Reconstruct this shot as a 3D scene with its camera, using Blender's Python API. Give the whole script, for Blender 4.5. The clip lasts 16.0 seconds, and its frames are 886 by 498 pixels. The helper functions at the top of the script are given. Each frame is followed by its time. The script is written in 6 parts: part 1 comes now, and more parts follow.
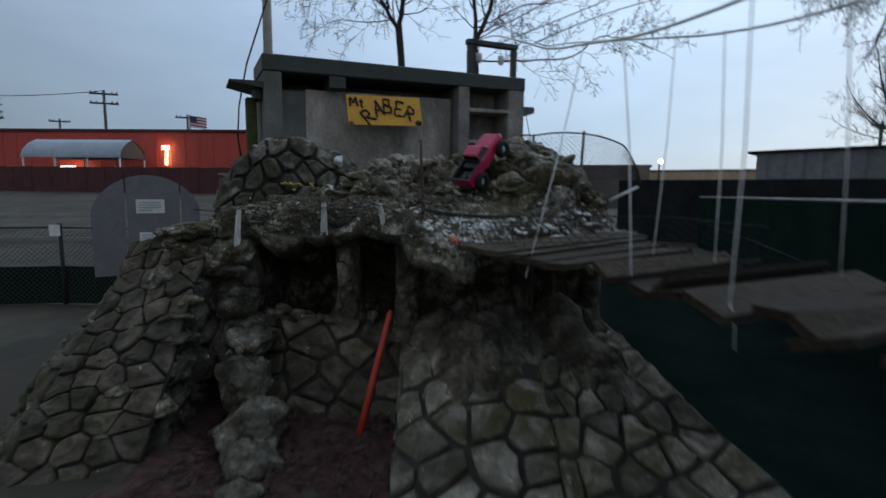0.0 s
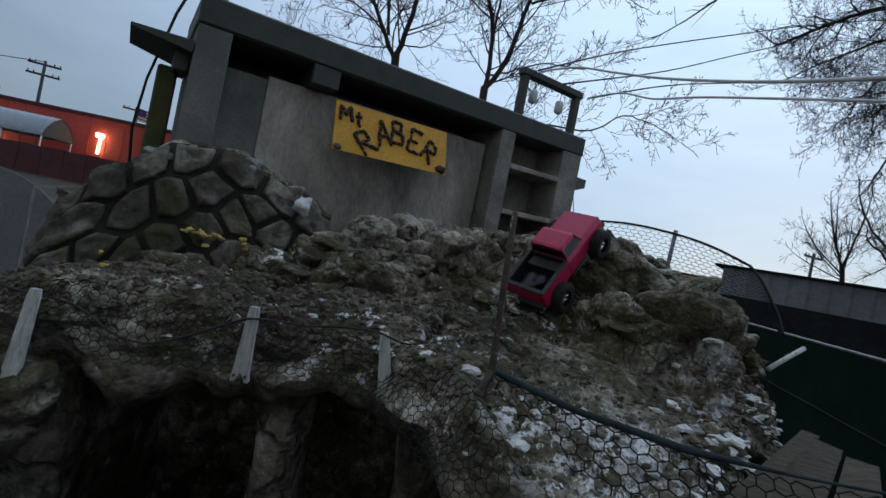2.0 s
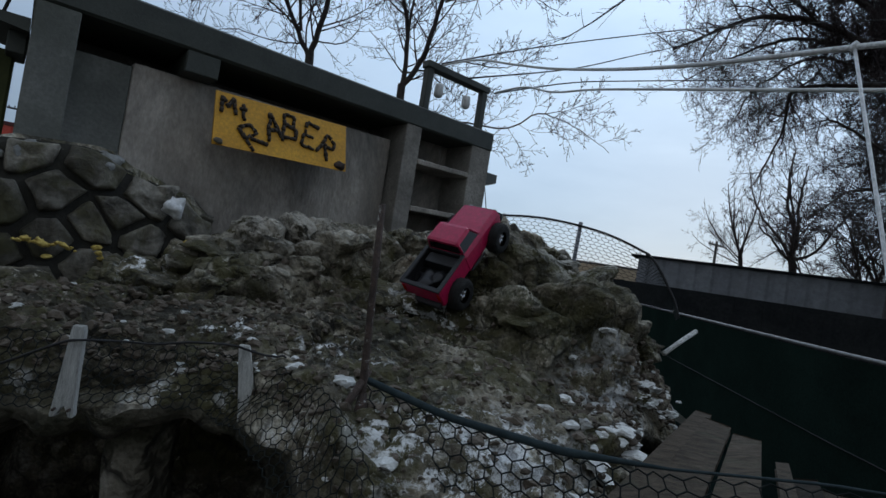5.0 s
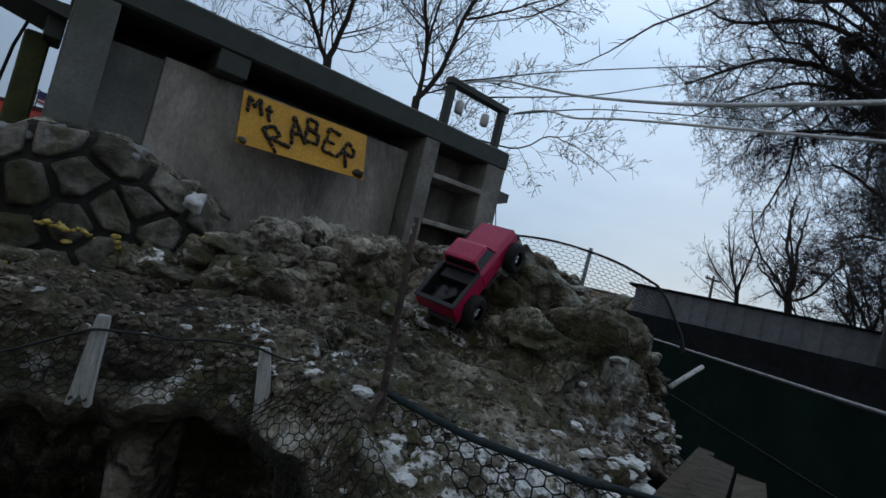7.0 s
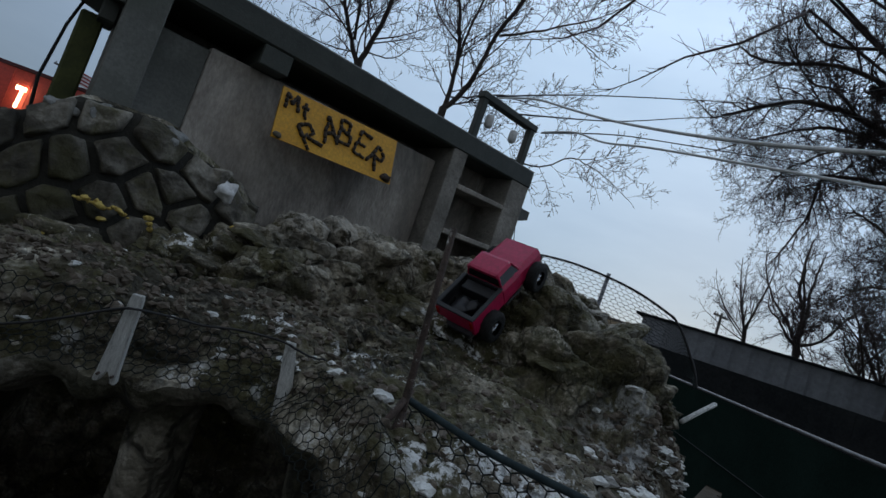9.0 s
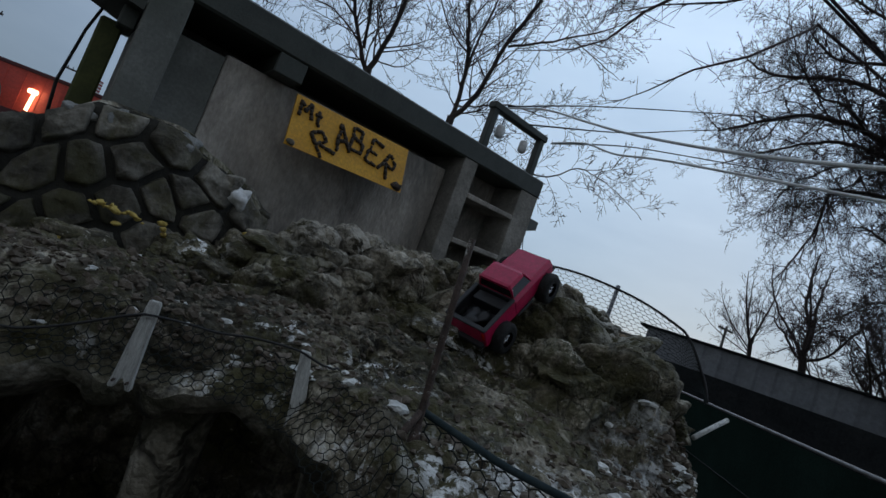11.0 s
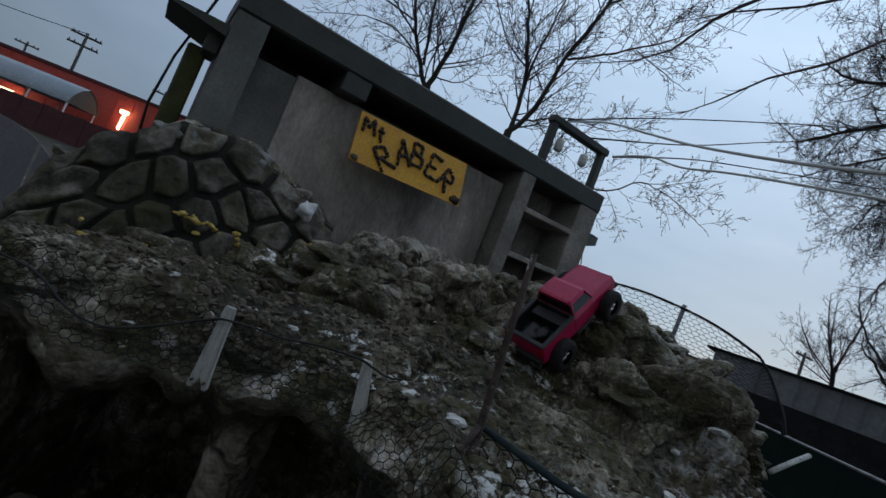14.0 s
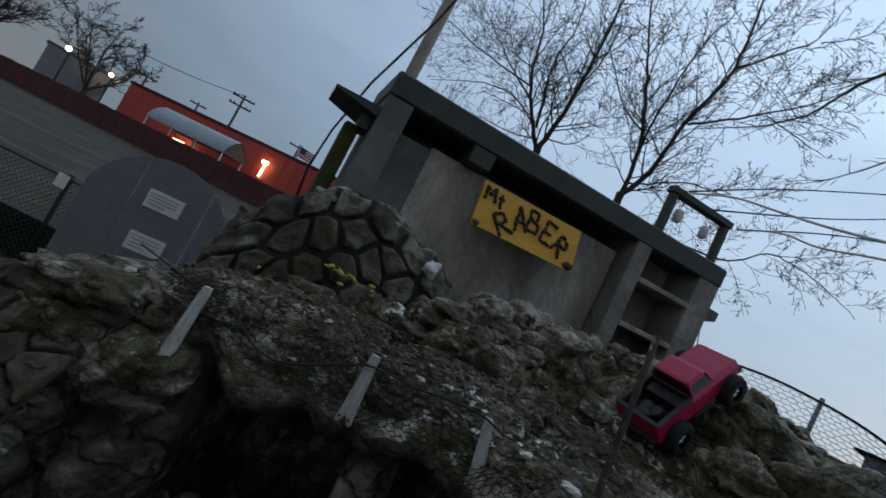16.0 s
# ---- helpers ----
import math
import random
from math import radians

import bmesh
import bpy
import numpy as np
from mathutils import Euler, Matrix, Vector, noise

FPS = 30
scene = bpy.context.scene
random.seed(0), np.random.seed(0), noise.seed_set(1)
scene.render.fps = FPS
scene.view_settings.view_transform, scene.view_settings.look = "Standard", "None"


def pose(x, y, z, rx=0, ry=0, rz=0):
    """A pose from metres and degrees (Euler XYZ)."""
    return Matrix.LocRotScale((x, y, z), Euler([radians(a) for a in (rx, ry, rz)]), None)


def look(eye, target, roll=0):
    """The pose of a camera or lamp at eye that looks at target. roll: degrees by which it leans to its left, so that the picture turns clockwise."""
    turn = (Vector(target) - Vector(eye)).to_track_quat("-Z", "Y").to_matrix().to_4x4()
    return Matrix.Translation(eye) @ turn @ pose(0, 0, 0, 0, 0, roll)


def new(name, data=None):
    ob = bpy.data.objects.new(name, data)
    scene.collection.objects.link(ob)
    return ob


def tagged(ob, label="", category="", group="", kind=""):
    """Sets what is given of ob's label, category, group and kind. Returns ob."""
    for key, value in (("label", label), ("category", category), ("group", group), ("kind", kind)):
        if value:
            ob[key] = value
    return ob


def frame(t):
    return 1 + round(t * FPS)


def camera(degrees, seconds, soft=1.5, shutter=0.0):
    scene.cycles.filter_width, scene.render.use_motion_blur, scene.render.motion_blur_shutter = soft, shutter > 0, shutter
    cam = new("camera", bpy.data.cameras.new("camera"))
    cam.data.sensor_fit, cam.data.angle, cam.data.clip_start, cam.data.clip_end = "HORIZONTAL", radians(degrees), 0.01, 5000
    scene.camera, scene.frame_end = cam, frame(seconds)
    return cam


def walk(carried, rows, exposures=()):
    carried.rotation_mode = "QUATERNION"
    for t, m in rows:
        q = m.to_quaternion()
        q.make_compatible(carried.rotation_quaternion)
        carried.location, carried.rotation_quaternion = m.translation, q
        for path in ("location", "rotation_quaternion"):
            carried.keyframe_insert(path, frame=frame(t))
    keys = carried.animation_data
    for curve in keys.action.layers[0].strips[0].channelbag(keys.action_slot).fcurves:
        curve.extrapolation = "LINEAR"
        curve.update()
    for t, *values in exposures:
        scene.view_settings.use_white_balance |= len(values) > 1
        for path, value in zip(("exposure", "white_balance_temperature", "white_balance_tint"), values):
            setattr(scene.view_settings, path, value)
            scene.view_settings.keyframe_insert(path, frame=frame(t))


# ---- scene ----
cam = camera(85.5, 16.0, shutter=0.5)
PATH = [
    (0, (0.031, 0.039, 1.07), (-0.039, 2.024, 0.838), 0.6),
    (0.5, (-0.137, 0.665, 1.203), (-0.256, 2.655, 1.05), 6.7),
    (1, (-0.273, 1.423, 1.218), (-0.422, 3.416, 1.135), 8.4),
    (1.5, (-0.481, 1.839, 1.233), (-0.408, 3.838, 1.215), 10.3),
    (2, (-0.534, 1.967, 1.279), (-0.384, 3.962, 1.279), 11.3),
    (2.5, (-0.448, 2.017, 1.286), (-0.264, 4.009, 1.315), 9.9),
    (3, (-0.363, 2.055, 1.293), (-0.109, 4.039, 1.326), 7.6),
    (3.5, (-0.317, 2.07, 1.29), (-0.013, 4.046, 1.324), 6.2),
    (4, (-0.318, 2.064, 1.3), (0.036, 4.032, 1.335), 6.9),
    (6.5, (-0.399, 2.086, 1.296), (0.041, 4.036, 1.383), 11.3),
    (7, (-0.424, 2.086, 1.292), (-0.007, 4.039, 1.4), 13.4),
    (7.5, (-0.45, 2.087, 1.283), (-0.051, 4.043, 1.408), 15.6),
    (8, (-0.463, 2.094, 1.276), (-0.075, 4.051, 1.406), 17.1),
    (8.5, (-0.476, 2.098, 1.274), (-0.096, 4.057, 1.408), 18.1),
    (9, (-0.493, 2.096, 1.274), (-0.121, 4.056, 1.413), 18.9),
    (11.5, (-0.542, 2.124, 1.264), (-0.214, 4.09, 1.43), 20.4),
    (12, (-0.553, 2.138, 1.259), (-0.261, 4.111, 1.412), 20.9),
    (12.5, (-0.552, 2.139, 1.259), (-0.288, 4.116, 1.402), 21.3),
    (13, (-0.554, 2.124, 1.258), (-0.324, 4.105, 1.405), 21.4),
    (13.5, (-0.553, 2.111, 1.263), (-0.366, 4.097, 1.41), 21.5),
    (14, (-0.549, 2.106, 1.262), (-0.431, 4.097, 1.4), 21.4),
    (14.5, (-0.541, 2.096, 1.268), (-0.51, 4.092, 1.393), 21.1),
    (15, (-0.553, 2.064, 1.263), (-0.65, 4.056, 1.409), 21.9),
    (15.5, (-0.587, 2.0, 1.26), (-0.83, 3.977, 1.432), 24.0),
    (16, (-0.649, 1.94, 1.262), (-0.991, 3.904, 1.431), 26.6),
]
walk(cam, [(t, look(eye, target, roll)) for t, eye, target, roll in PATH],
     [(0.0, 0.2), (0.5, 0.28), (1.0, 0.24), (2.5, 0.15), (4.0, 0.11), (7.0, -0.04), (9.0, -0.17), (12.5, -0.22), (14.5, -0.22), (16.0, -0.18)])

# ---- world and light: an overcast dusk, brighter towards the east (+x) ----
world = bpy.data.worlds.new("dusk")
scene.world = world
world.use_nodes = True
wn, wl = world.node_tree.nodes, world.node_tree.links
wn.clear()
SUN_EL, SUN_AZ = radians(14), radians(40)
sky = wn.new("ShaderNodeTexSky")
sky.sky_type, sky.sun_disc = "NISHITA", False
sky.sun_elevation, sky.sun_rotation = SUN_EL, SUN_AZ
sky.air_density, sky.dust_density, sky.ozone_density = 1.0, 0.4, 3.0
tc = wn.new("ShaderNodeTexCoord")
mp = wn.new("ShaderNodeMapping")
mp.inputs["Scale"].default_value = (1.0, 1.0, 3.2)
nz = wn.new("ShaderNodeTexNoise")
nz.inputs["Scale"].default_value, nz.inputs["Detail"].default_value, nz.inputs["Roughness"].default_value = 2.2, 5.0, 0.55
cr = wn.new("ShaderNodeValToRGB")
cr.color_ramp.elements[0].position, cr.color_ramp.elements[0].color = 0.30, (0.86, 0.88, 0.90, 1)
cr.color_ramp.elements[1].position, cr.color_ramp.elements[1].color = 0.72, (1.12, 1.10, 1.08, 1)
# a cloud sheet that thins towards the north-east, where it is paler
dp = wn.new("ShaderNodeVectorMath")
dp.operation = "DOT_PRODUCT"
dp.inputs[1].default_value = (0.50, 0.78, 0.36)
sheet = wn.new("ShaderNodeValToRGB")
sheet.color_ramp.elements[0].position, sheet.color_ramp.elements[0].color = 0.02, (2.2, 2.42, 2.65, 1)
sheet.color_ramp.elements[1].position, sheet.color_ramp.elements[1].color = 1.0, (4.5, 5.8, 7.35, 1)
for at, tone in ((0.6, (3.0, 3.92, 5.2, 1)), (0.24, (2.15, 2.75, 3.5, 1))):
    sheet.color_ramp.elements.new(at).color = tone
both = wn.new("ShaderNodeMix")
both.data_type, both.blend_type = "RGBA", "MULTIPLY"
both.inputs[0].default_value = 1.0
mix = wn.new("ShaderNodeMix")
mix.data_type = "RGBA"
mix.inputs[0].default_value = 0.88
bg = wn.new("ShaderNodeBackground")
bg.inputs["Strength"].default_value = 0.13
wo = wn.new("ShaderNodeOutputWorld")
wl.new(tc.outputs["Generated"], mp.inputs["Vector"])
wl.new(mp.outputs["Vector"], nz.inputs["Vector"])
wl.new(nz.outputs["Fac"], cr.inputs["Fac"])
wl.new(sky.outputs["Color"], mix.inputs[6])
wl.new(tc.outputs["Generated"], dp.inputs[0])
wl.new(dp.outputs["Value"], sheet.inputs["Fac"])
wl.new(sheet.outputs["Color"], both.inputs[6])
wl.new(cr.outputs["Color"], both.inputs[7])
wl.new(both.outputs[2], mix.inputs[7])
# an overcast sky is brighter overhead than at the horizon
sep = wn.new("ShaderNodeSeparateXYZ")
wl.new(tc.outputs["Generated"], sep.inputs[0])
up = wn.new("ShaderNodeMapRange")
up.inputs["From Min"].default_value, up.inputs["From Max"].default_value = 0.0, 1.0
up.inputs["To Min"].default_value, up.inputs["To Max"].default_value = 0.66, 1.75
wl.new(sep.outputs["Z"], up.inputs["Value"])
dome_light = wn.new("ShaderNodeMix")
dome_light.data_type, dome_light.blend_type = "RGBA", "MULTIPLY"
dome_light.inputs[0].default_value = 1.0
wl.new(mix.outputs[2], dome_light.inputs[6])
wl.new(up.outputs["Result"], dome_light.inputs[7])
wl.new(dome_light.outputs[2], bg.inputs["Color"])
wl.new(bg.outputs["Background"], wo.inputs["Surface"])
sun = new("sun", bpy.data.lights.new("sun", "SUN"))
sun.data.energy, sun.data.angle, sun.data.color = 0.25, radians(40), (1.0, 0.97, 0.94)
sun.matrix_world = look((30 * math.sin(SUN_AZ), 30 * math.cos(SUN_AZ), 22), (0, 4, 1))


# ---- materials ----
def ramp(nt, fac, stops):
    r = nt.nodes.new("ShaderNodeValToRGB")
    while len(r.color_ramp.elements) < len(stops):
        r.color_ramp.elements.new(0.5)
    for e, (p, c) in zip(r.color_ramp.elements, stops):
        e.position, e.color = p, (*c, 1) if len(c) == 3 else c
    nt.links.new(fac, r.inputs["Fac"])
    return r.outputs["Color"]


def noise_tex(nt, vec, scale, detail=6.0, rough=0.6, distort=0.0):
    n = nt.nodes.new("ShaderNodeTexNoise")
    n.inputs["Scale"].default_value, n.inputs["Detail"].default_value = scale, detail
    n.inputs["Roughness"].default_value, n.inputs["Distortion"].default_value = rough, distort
    nt.links.new(vec, n.inputs["Vector"])
    return n.outputs["Fac"]


def mixed(nt, fac, a, b, kind="MIX"):
    m = nt.nodes.new("ShaderNodeMix")
    m.data_type, m.blend_type = "RGBA", kind
    for v, k in ((fac, 0), (a, 6), (b, 7)):
        if isinstance(v, (int, float)):
            m.inputs[k].default_value = v
        elif isinstance(v, tuple):
            m.inputs[k].default_value = (*v, 1)
        else:
            nt.links.new(v, m.inputs[k])
    return m.outputs[2]


def material(name, stops, scale=8.0, fine=60.0, rough=0.85, metal=0.0, bump=0.4, spots=None, vary=0.0, stretch=(1, 1, 1), patch=None, washes=(), pits=0.0, shine=0.5, flecks=None, grain=0.55, cracks=()):
    """Base colour from a coarse noise ramp, a fine grain on top, bump from both. spots: (colour, scale, low, high) puts
    patches of another surface (lichen, chipped paint, moss); patch the same at a second scale; vary: shift between
    pieces;
    cracks: (scale, width) of fissures between irregular blocks, their crevice shade darkened into the colour."""
    m = bpy.data.materials.new(name)
    m.use_nodes = True
    nt = m.node_tree
    b = nt.nodes["Principled BSDF"]
    co = nt.nodes.new("ShaderNodeTexCoord")
    ma = nt.nodes.new("ShaderNodeMapping")
    ma.inputs["Scale"].default_value = stretch
    nt.links.new(co.outputs["Object"], ma.inputs["Vector"])
    vec = ma.outputs["Vector"]
    big = noise_tex(nt, vec, scale, 6, 0.62, 0.3)
    small = noise_tex(nt, vec, fine, 4, 0.65)
    col = ramp(nt, big, stops)
    col = mixed(nt, grain, col, ramp(nt, small, [(0.25, (0.45, 0.45, 0.45)), (0.75, (1.35, 1.35, 1.35))]), "MULTIPLY")
    for some in (spots, flecks, patch):
        if some:
            c, sc, lo, hi = some
            col = mixed(nt, ramp(nt, noise_tex(nt, vec, sc, 8, 0.7, 0.6), [(lo, (0, 0, 0)), (hi, (1, 1, 1))]), col, c)
    for c, centre, radius, sc, lo in washes:
        far = nt.nodes.new("ShaderNodeVectorMath")
        far.operation = "DISTANCE"
        nt.links.new(co.outputs["Object"], far.inputs[0])
        far.inputs[1].default_value = centre
        near = ramp(nt, far.outputs["Value"], [(radius * 0.35, (1, 1, 1)), (radius, (0, 0, 0))])
        chips = ramp(nt, noise_tex(nt, vec, sc, 10, 0.78, 0.2), [(lo, (0, 0, 0)), (lo + 0.03, (1, 1, 1))])
        chips = mixed(nt, 1.0, chips, ramp(nt, noise_tex(nt, vec, 34, 5, 0.7), [(0.40, (0, 0, 0)), (0.46, (1, 1, 1))]), "MULTIPLY")
        col = mixed(nt, mixed(nt, 1.0, near, chips, "MULTIPLY"), col, c)
    fissures = []
    for sc, wide in cracks:
        warp = nt.nodes.new("ShaderNodeTexNoise")
        warp.inputs["Scale"].default_value, warp.inputs["Detail"].default_value = sc * 0.9, 5
        nt.links.new(vec, warp.inputs["Vector"])
        bent = nt.nodes.new("ShaderNodeVectorMath")
        bent.operation = "MULTIPLY_ADD"
        bent.inputs[1].default_value = (1.6 / sc,) * 3
        nt.links.new(warp.outputs["Color"], bent.inputs[0])
        nt.links.new(vec, bent.inputs[2])
        vo = nt.nodes.new("ShaderNodeTexVoronoi")
        vo.feature = "DISTANCE_TO_EDGE"
        vo.inputs["Scale"].default_value = sc
        nt.links.new(bent.outputs["Vector"], vo.inputs["Vector"])
        line = ramp(nt, vo.outputs["Distance"], [(0.0, (0, 0, 0)), (wide * 0.35, (0.25, 0.25, 0.25)), (wide, (1, 1, 1))])
        here = ramp(nt, noise_tex(nt, vec, sc * 0.45, 3, 0.6), [(0.40, (1, 1, 1)), (0.58, (0, 0, 0))])
        line = mixed(nt, 1.0, line, here, "LIGHTEN")
        # crevice shade multiplied into the base colour along the fissures
        col = mixed(nt, 0.6, col, line, "MULTIPLY")
        fissures.append((line, 2.2 / sc))
    if vary:
        inf = nt.nodes.new("ShaderNodeObjectInfo")
        col = mixed(nt, 1.0, col, ramp(nt, inf.outputs["Random"], [(0, (1 - vary,) * 3), (1, (1 + vary,) * 3)]), "MULTIPLY")
    nt.links.new(col, b.inputs["Base Color"])
    b.inputs["Metallic"].default_value = metal
    b.inputs["Specular IOR Level"].default_value = shine
    ro = nt.nodes.new("ShaderNodeMapRange")
    ro.inputs["To Min"].default_value, ro.inputs["To Max"].default_value = max(0.02, rough - 0.12), min(1, rough + 0.12)
    nt.links.new(small, ro.inputs["Value"])
    nt.links.new(ro.outputs["Result"], b.inputs["Roughness"])
    if bump:
        ad = nt.nodes.new("ShaderNodeMath")
        ad.operation = "MULTIPLY_ADD"
        ad.inputs[1].default_value = 0.4
        nt.links.new(small, ad.inputs[0])
        nt.links.new(big, ad.inputs[2])
        for sc, k in ((pits, 0.55), (pits * 2.7, 0.22)) if pits else ():
            vo = nt.nodes.new("ShaderNodeTexVoronoi")
            vo.inputs["Scale"].default_value = sc
            nt.links.new(vec, vo.inputs["Vector"])
            more = nt.nodes.new("ShaderNodeMath")
            more.operation = "MULTIPLY_ADD"
            more.inputs[1].default_value = -k
            nt.links.new(vo.outputs["Distance"], more.inputs[0])
            nt.links.new(ad.outputs["Value"], more.inputs[2])
            ad = more
        for line, k in fissures:
            more = nt.nodes.new("ShaderNodeMath")
            more.operation = "MULTIPLY_ADD"
            more.inputs[1].default_value = k
            nt.links.new(line, more.inputs[0])
            nt.links.new(ad.outputs["Value"], more.inputs[2])
            ad = more
        bp = nt.nodes.new("ShaderNodeBump")
        bp.inputs["Strength"].default_value, bp.inputs["Distance"].default_value = bump, 0.02
        nt.links.new(ad.outputs["Value"], bp.inputs["Height"])
        nt.links.new(bp.outputs["Normal"], b.inputs["Normal"])
    return m


def glow(name, colour, strength):
    m = bpy.data.materials.new(name)
    m.use_nodes = True
    b = m.node_tree.nodes["Principled BSDF"]
    b.inputs["Base Color"].default_value = (*colour, 1)
    b.inputs["Emission Color"].default_value = (*colour, 1)
    b.inputs["Emission Strength"].default_value = strength
    return m


ROCK = material("weathered_rockwork", [(0.31, (0.022, 0.019, 0.011)), (0.42, (0.112, 0.095, 0.064)), (0.53, (0.275, 0.240, 0.180)), (0.64, (0.62, 0.57, 0.47))],
                scale=5.0, fine=55, grain=1.0, rough=0.92, bump=1.2, pits=22.0, cracks=((4.2, 0.09), (11.0, 0.10)), spots=((0.062, 0.055, 0.021), 3.1, 0.43, 0.55), flecks=((0.42, 0.39, 0.33), 24.0, 0.61, 0.66), patch=((0.72, 0.72, 0.70), 8.0, 0.70, 0.71),
                washes=(((0.036, 0.031, 0.019), (-0.95, 3.82, 0.97), 0.48, 3.4, 0.45), ((0.036, 0.031, 0.019), (-0.3, 3.84, 0.97), 0.46, 3.4, 0.47), ((0.062, 0.058, 0.026), (0.62, 3.98, 1.18), 0.42, 3.6, 0.46), ((0.062, 0.058, 0.026), (0.15, 4.0, 1.05), 0.4, 3.6, 0.50), ((0.46, 0.46, 0.45), (0.80, 3.74, 0.95), 0.30, 9.0, 0.47), ((0.78, 0.78, 0.77), (0.12, 3.12, 0.84), 0.36, 8.0, 0.49), ((0.74, 0.74, 0.73), (-0.12, 3.26, 0.87), 0.17, 8.0, 0.50),
                        ((0.82, 0.82, 0.81), (-0.79, 3.51, 0.83), 0.085, 9.0, 0.48), ((0.82, 0.82, 0.81), (-0.70, 3.51, 0.84), 0.06, 9.0, 0.50), ((0.82, 0.82, 0.81), (-0.565, 3.50, 0.85), 0.07, 9.0, 0.46), ((0.82, 0.82, 0.81), (-0.40, 3.25, 0.80), 0.13, 10.0, 0.53), ((0.78, 0.78, 0.77), (-1.13, 3.52, 0.80), 0.09, 11.0, 0.53),
                        ((0.80, 0.80, 0.79), (-0.65, 3.80, 0.98), 0.15, 12.0, 0.55), ((0.80, 0.80, 0.79), (-0.36, 3.72, 0.95), 0.14, 12.0, 0.55), ((0.80, 0.80, 0.79), (-0.19, 3.78, 0.95), 0.15, 12.0, 0.55),
                        ((0.80, 0.80, 0.79), (-0.05, 4.18, 1.04), 0.16, 11.0, 0.52), ((0.78, 0.78, 0.77), (0.2, 4.2, 1.05), 0.16, 11.0, 0.54), ((0.78, 0.78, 0.77), (-1.09, 4.19, 1.1), 0.12, 11.0, 0.50),
                        ((0.34, 0.31, 0.26), (-0.62, 4.5, 1.36), 0.42, 5.0, 0.42), ((0.42, 0.395, 0.34), (0.3, 4.75, 1.46), 0.40, 6.0, 0.45), ((0.37, 0.35, 0.30), (0.85, 4.35, 1.36), 0.40, 6.0, 0.47)))
STONE = material("flagstone", [(0.27, (0.042, 0.037, 0.027)), (0.48, (0.120, 0.107, 0.084)), (0.72, (0.34, 0.315, 0.27))],
                 scale=5, fine=45, rough=0.88, bump=0.8, spots=((0.055, 0.05, 0.02), 4.0, 0.46, 0.62), patch=((0.6, 0.6, 0.58), 9.0, 0.65, 0.69), vary=0.5)
# a darker mix of the mossy flagstone, used on the low wall and buttress
DARK_STONE = material("dark_mossy_stone", [(0.28, (0.025, 0.020, 0.013)), (0.5, (0.072, 0.059, 0.042)), (0.72, (0.18, 0.155, 0.12))],
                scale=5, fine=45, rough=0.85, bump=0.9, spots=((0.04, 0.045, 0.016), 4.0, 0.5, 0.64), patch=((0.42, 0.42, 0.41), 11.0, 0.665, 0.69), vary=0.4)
JOINT = material("dark_joint", [(0.3, (0.016, 0.015, 0.013)), (0.7, (0.045, 0.042, 0.034))], scale=9, fine=60, rough=0.95, bump=0.6)
CONCRETE = material("grey_stucco", [(0.27, (0.15, 0.132, 0.115)), (0.5, (0.36, 0.322, 0.283)), (0.72, (0.59, 0.535, 0.475))],
                    scale=2.6, fine=60, rough=0.9, bump=0.8, pits=14.0, stretch=(1.0, 1.0, 0.45), spots=((0.15, 0.142, 0.13), 1.1, 0.46, 0.62), patch=((0.56, 0.54, 0.51), 3.1, 0.60, 0.74))
PIER_STUCCO = material("worn_grey_stucco", [(0.25, (0.14, 0.13, 0.113)), (0.5, (0.26, 0.24, 0.213)), (0.75, (0.40, 0.37, 0.33))], scale=3.0, fine=60, rough=0.9, bump=0.6, pits=14.0, spots=((0.12, 0.112, 0.098), 1.9, 0.48, 0.66))
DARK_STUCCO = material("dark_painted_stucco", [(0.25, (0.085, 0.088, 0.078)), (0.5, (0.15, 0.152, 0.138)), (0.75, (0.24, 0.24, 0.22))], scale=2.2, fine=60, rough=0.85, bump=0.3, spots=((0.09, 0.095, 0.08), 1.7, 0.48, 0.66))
TRIM = material("dark_green_paint", [(0.3, (0.026, 0.031, 0.025)), (0.7, (0.048, 0.053, 0.044))], scale=6, fine=80, rough=0.6, bump=0.2)
GROUND = material("bare_ground", [(0.25, (0.016, 0.0125, 0.007)), (0.5, (0.035, 0.027, 0.017)), (0.75, (0.088, 0.069, 0.049))],
                  scale=0.42, fine=9, rough=0.95, bump=0.5, spots=((0.05, 0.06, 0.03), 0.5, 0.52, 0.66))


# ---- building helpers ----
def part(name, bm, mat, parent=None, label="", smooth=False):
    me = bpy.data.meshes.new(name)
    bmesh.ops.recalc_face_normals(bm, faces=bm.faces)
    bm.to_mesh(me)
    bm.free()
    me.materials.append(mat)
    if smooth:
        for p in me.polygons:
            p.use_smooth = True
    ob = new(name, me)
    if parent is not None:
        ob.parent = parent
    if label:
        ob["label"] = label
    return ob


def raw(name, verts, faces, mat, parent=None, smooth=True, label=""):
    me = bpy.data.meshes.new(name)
    me.from_pydata(verts, [], faces)
    me.materials.append(mat)
    if smooth:
        me.polygons.foreach_set("use_smooth", [True] * len(me.polygons))
    me.update()
    ob = new(name, me)
    if parent is not None:
        ob.parent = parent
    if label:
        ob["label"] = label
    return ob


def thing(name, label, category, at=(0, 0, 0), group="", kind="", turn=0.0):
    ob = new(name)
    ob.matrix_world = pose(*at, 0, 0, turn)
    return tagged(ob, label, category, group, kind)


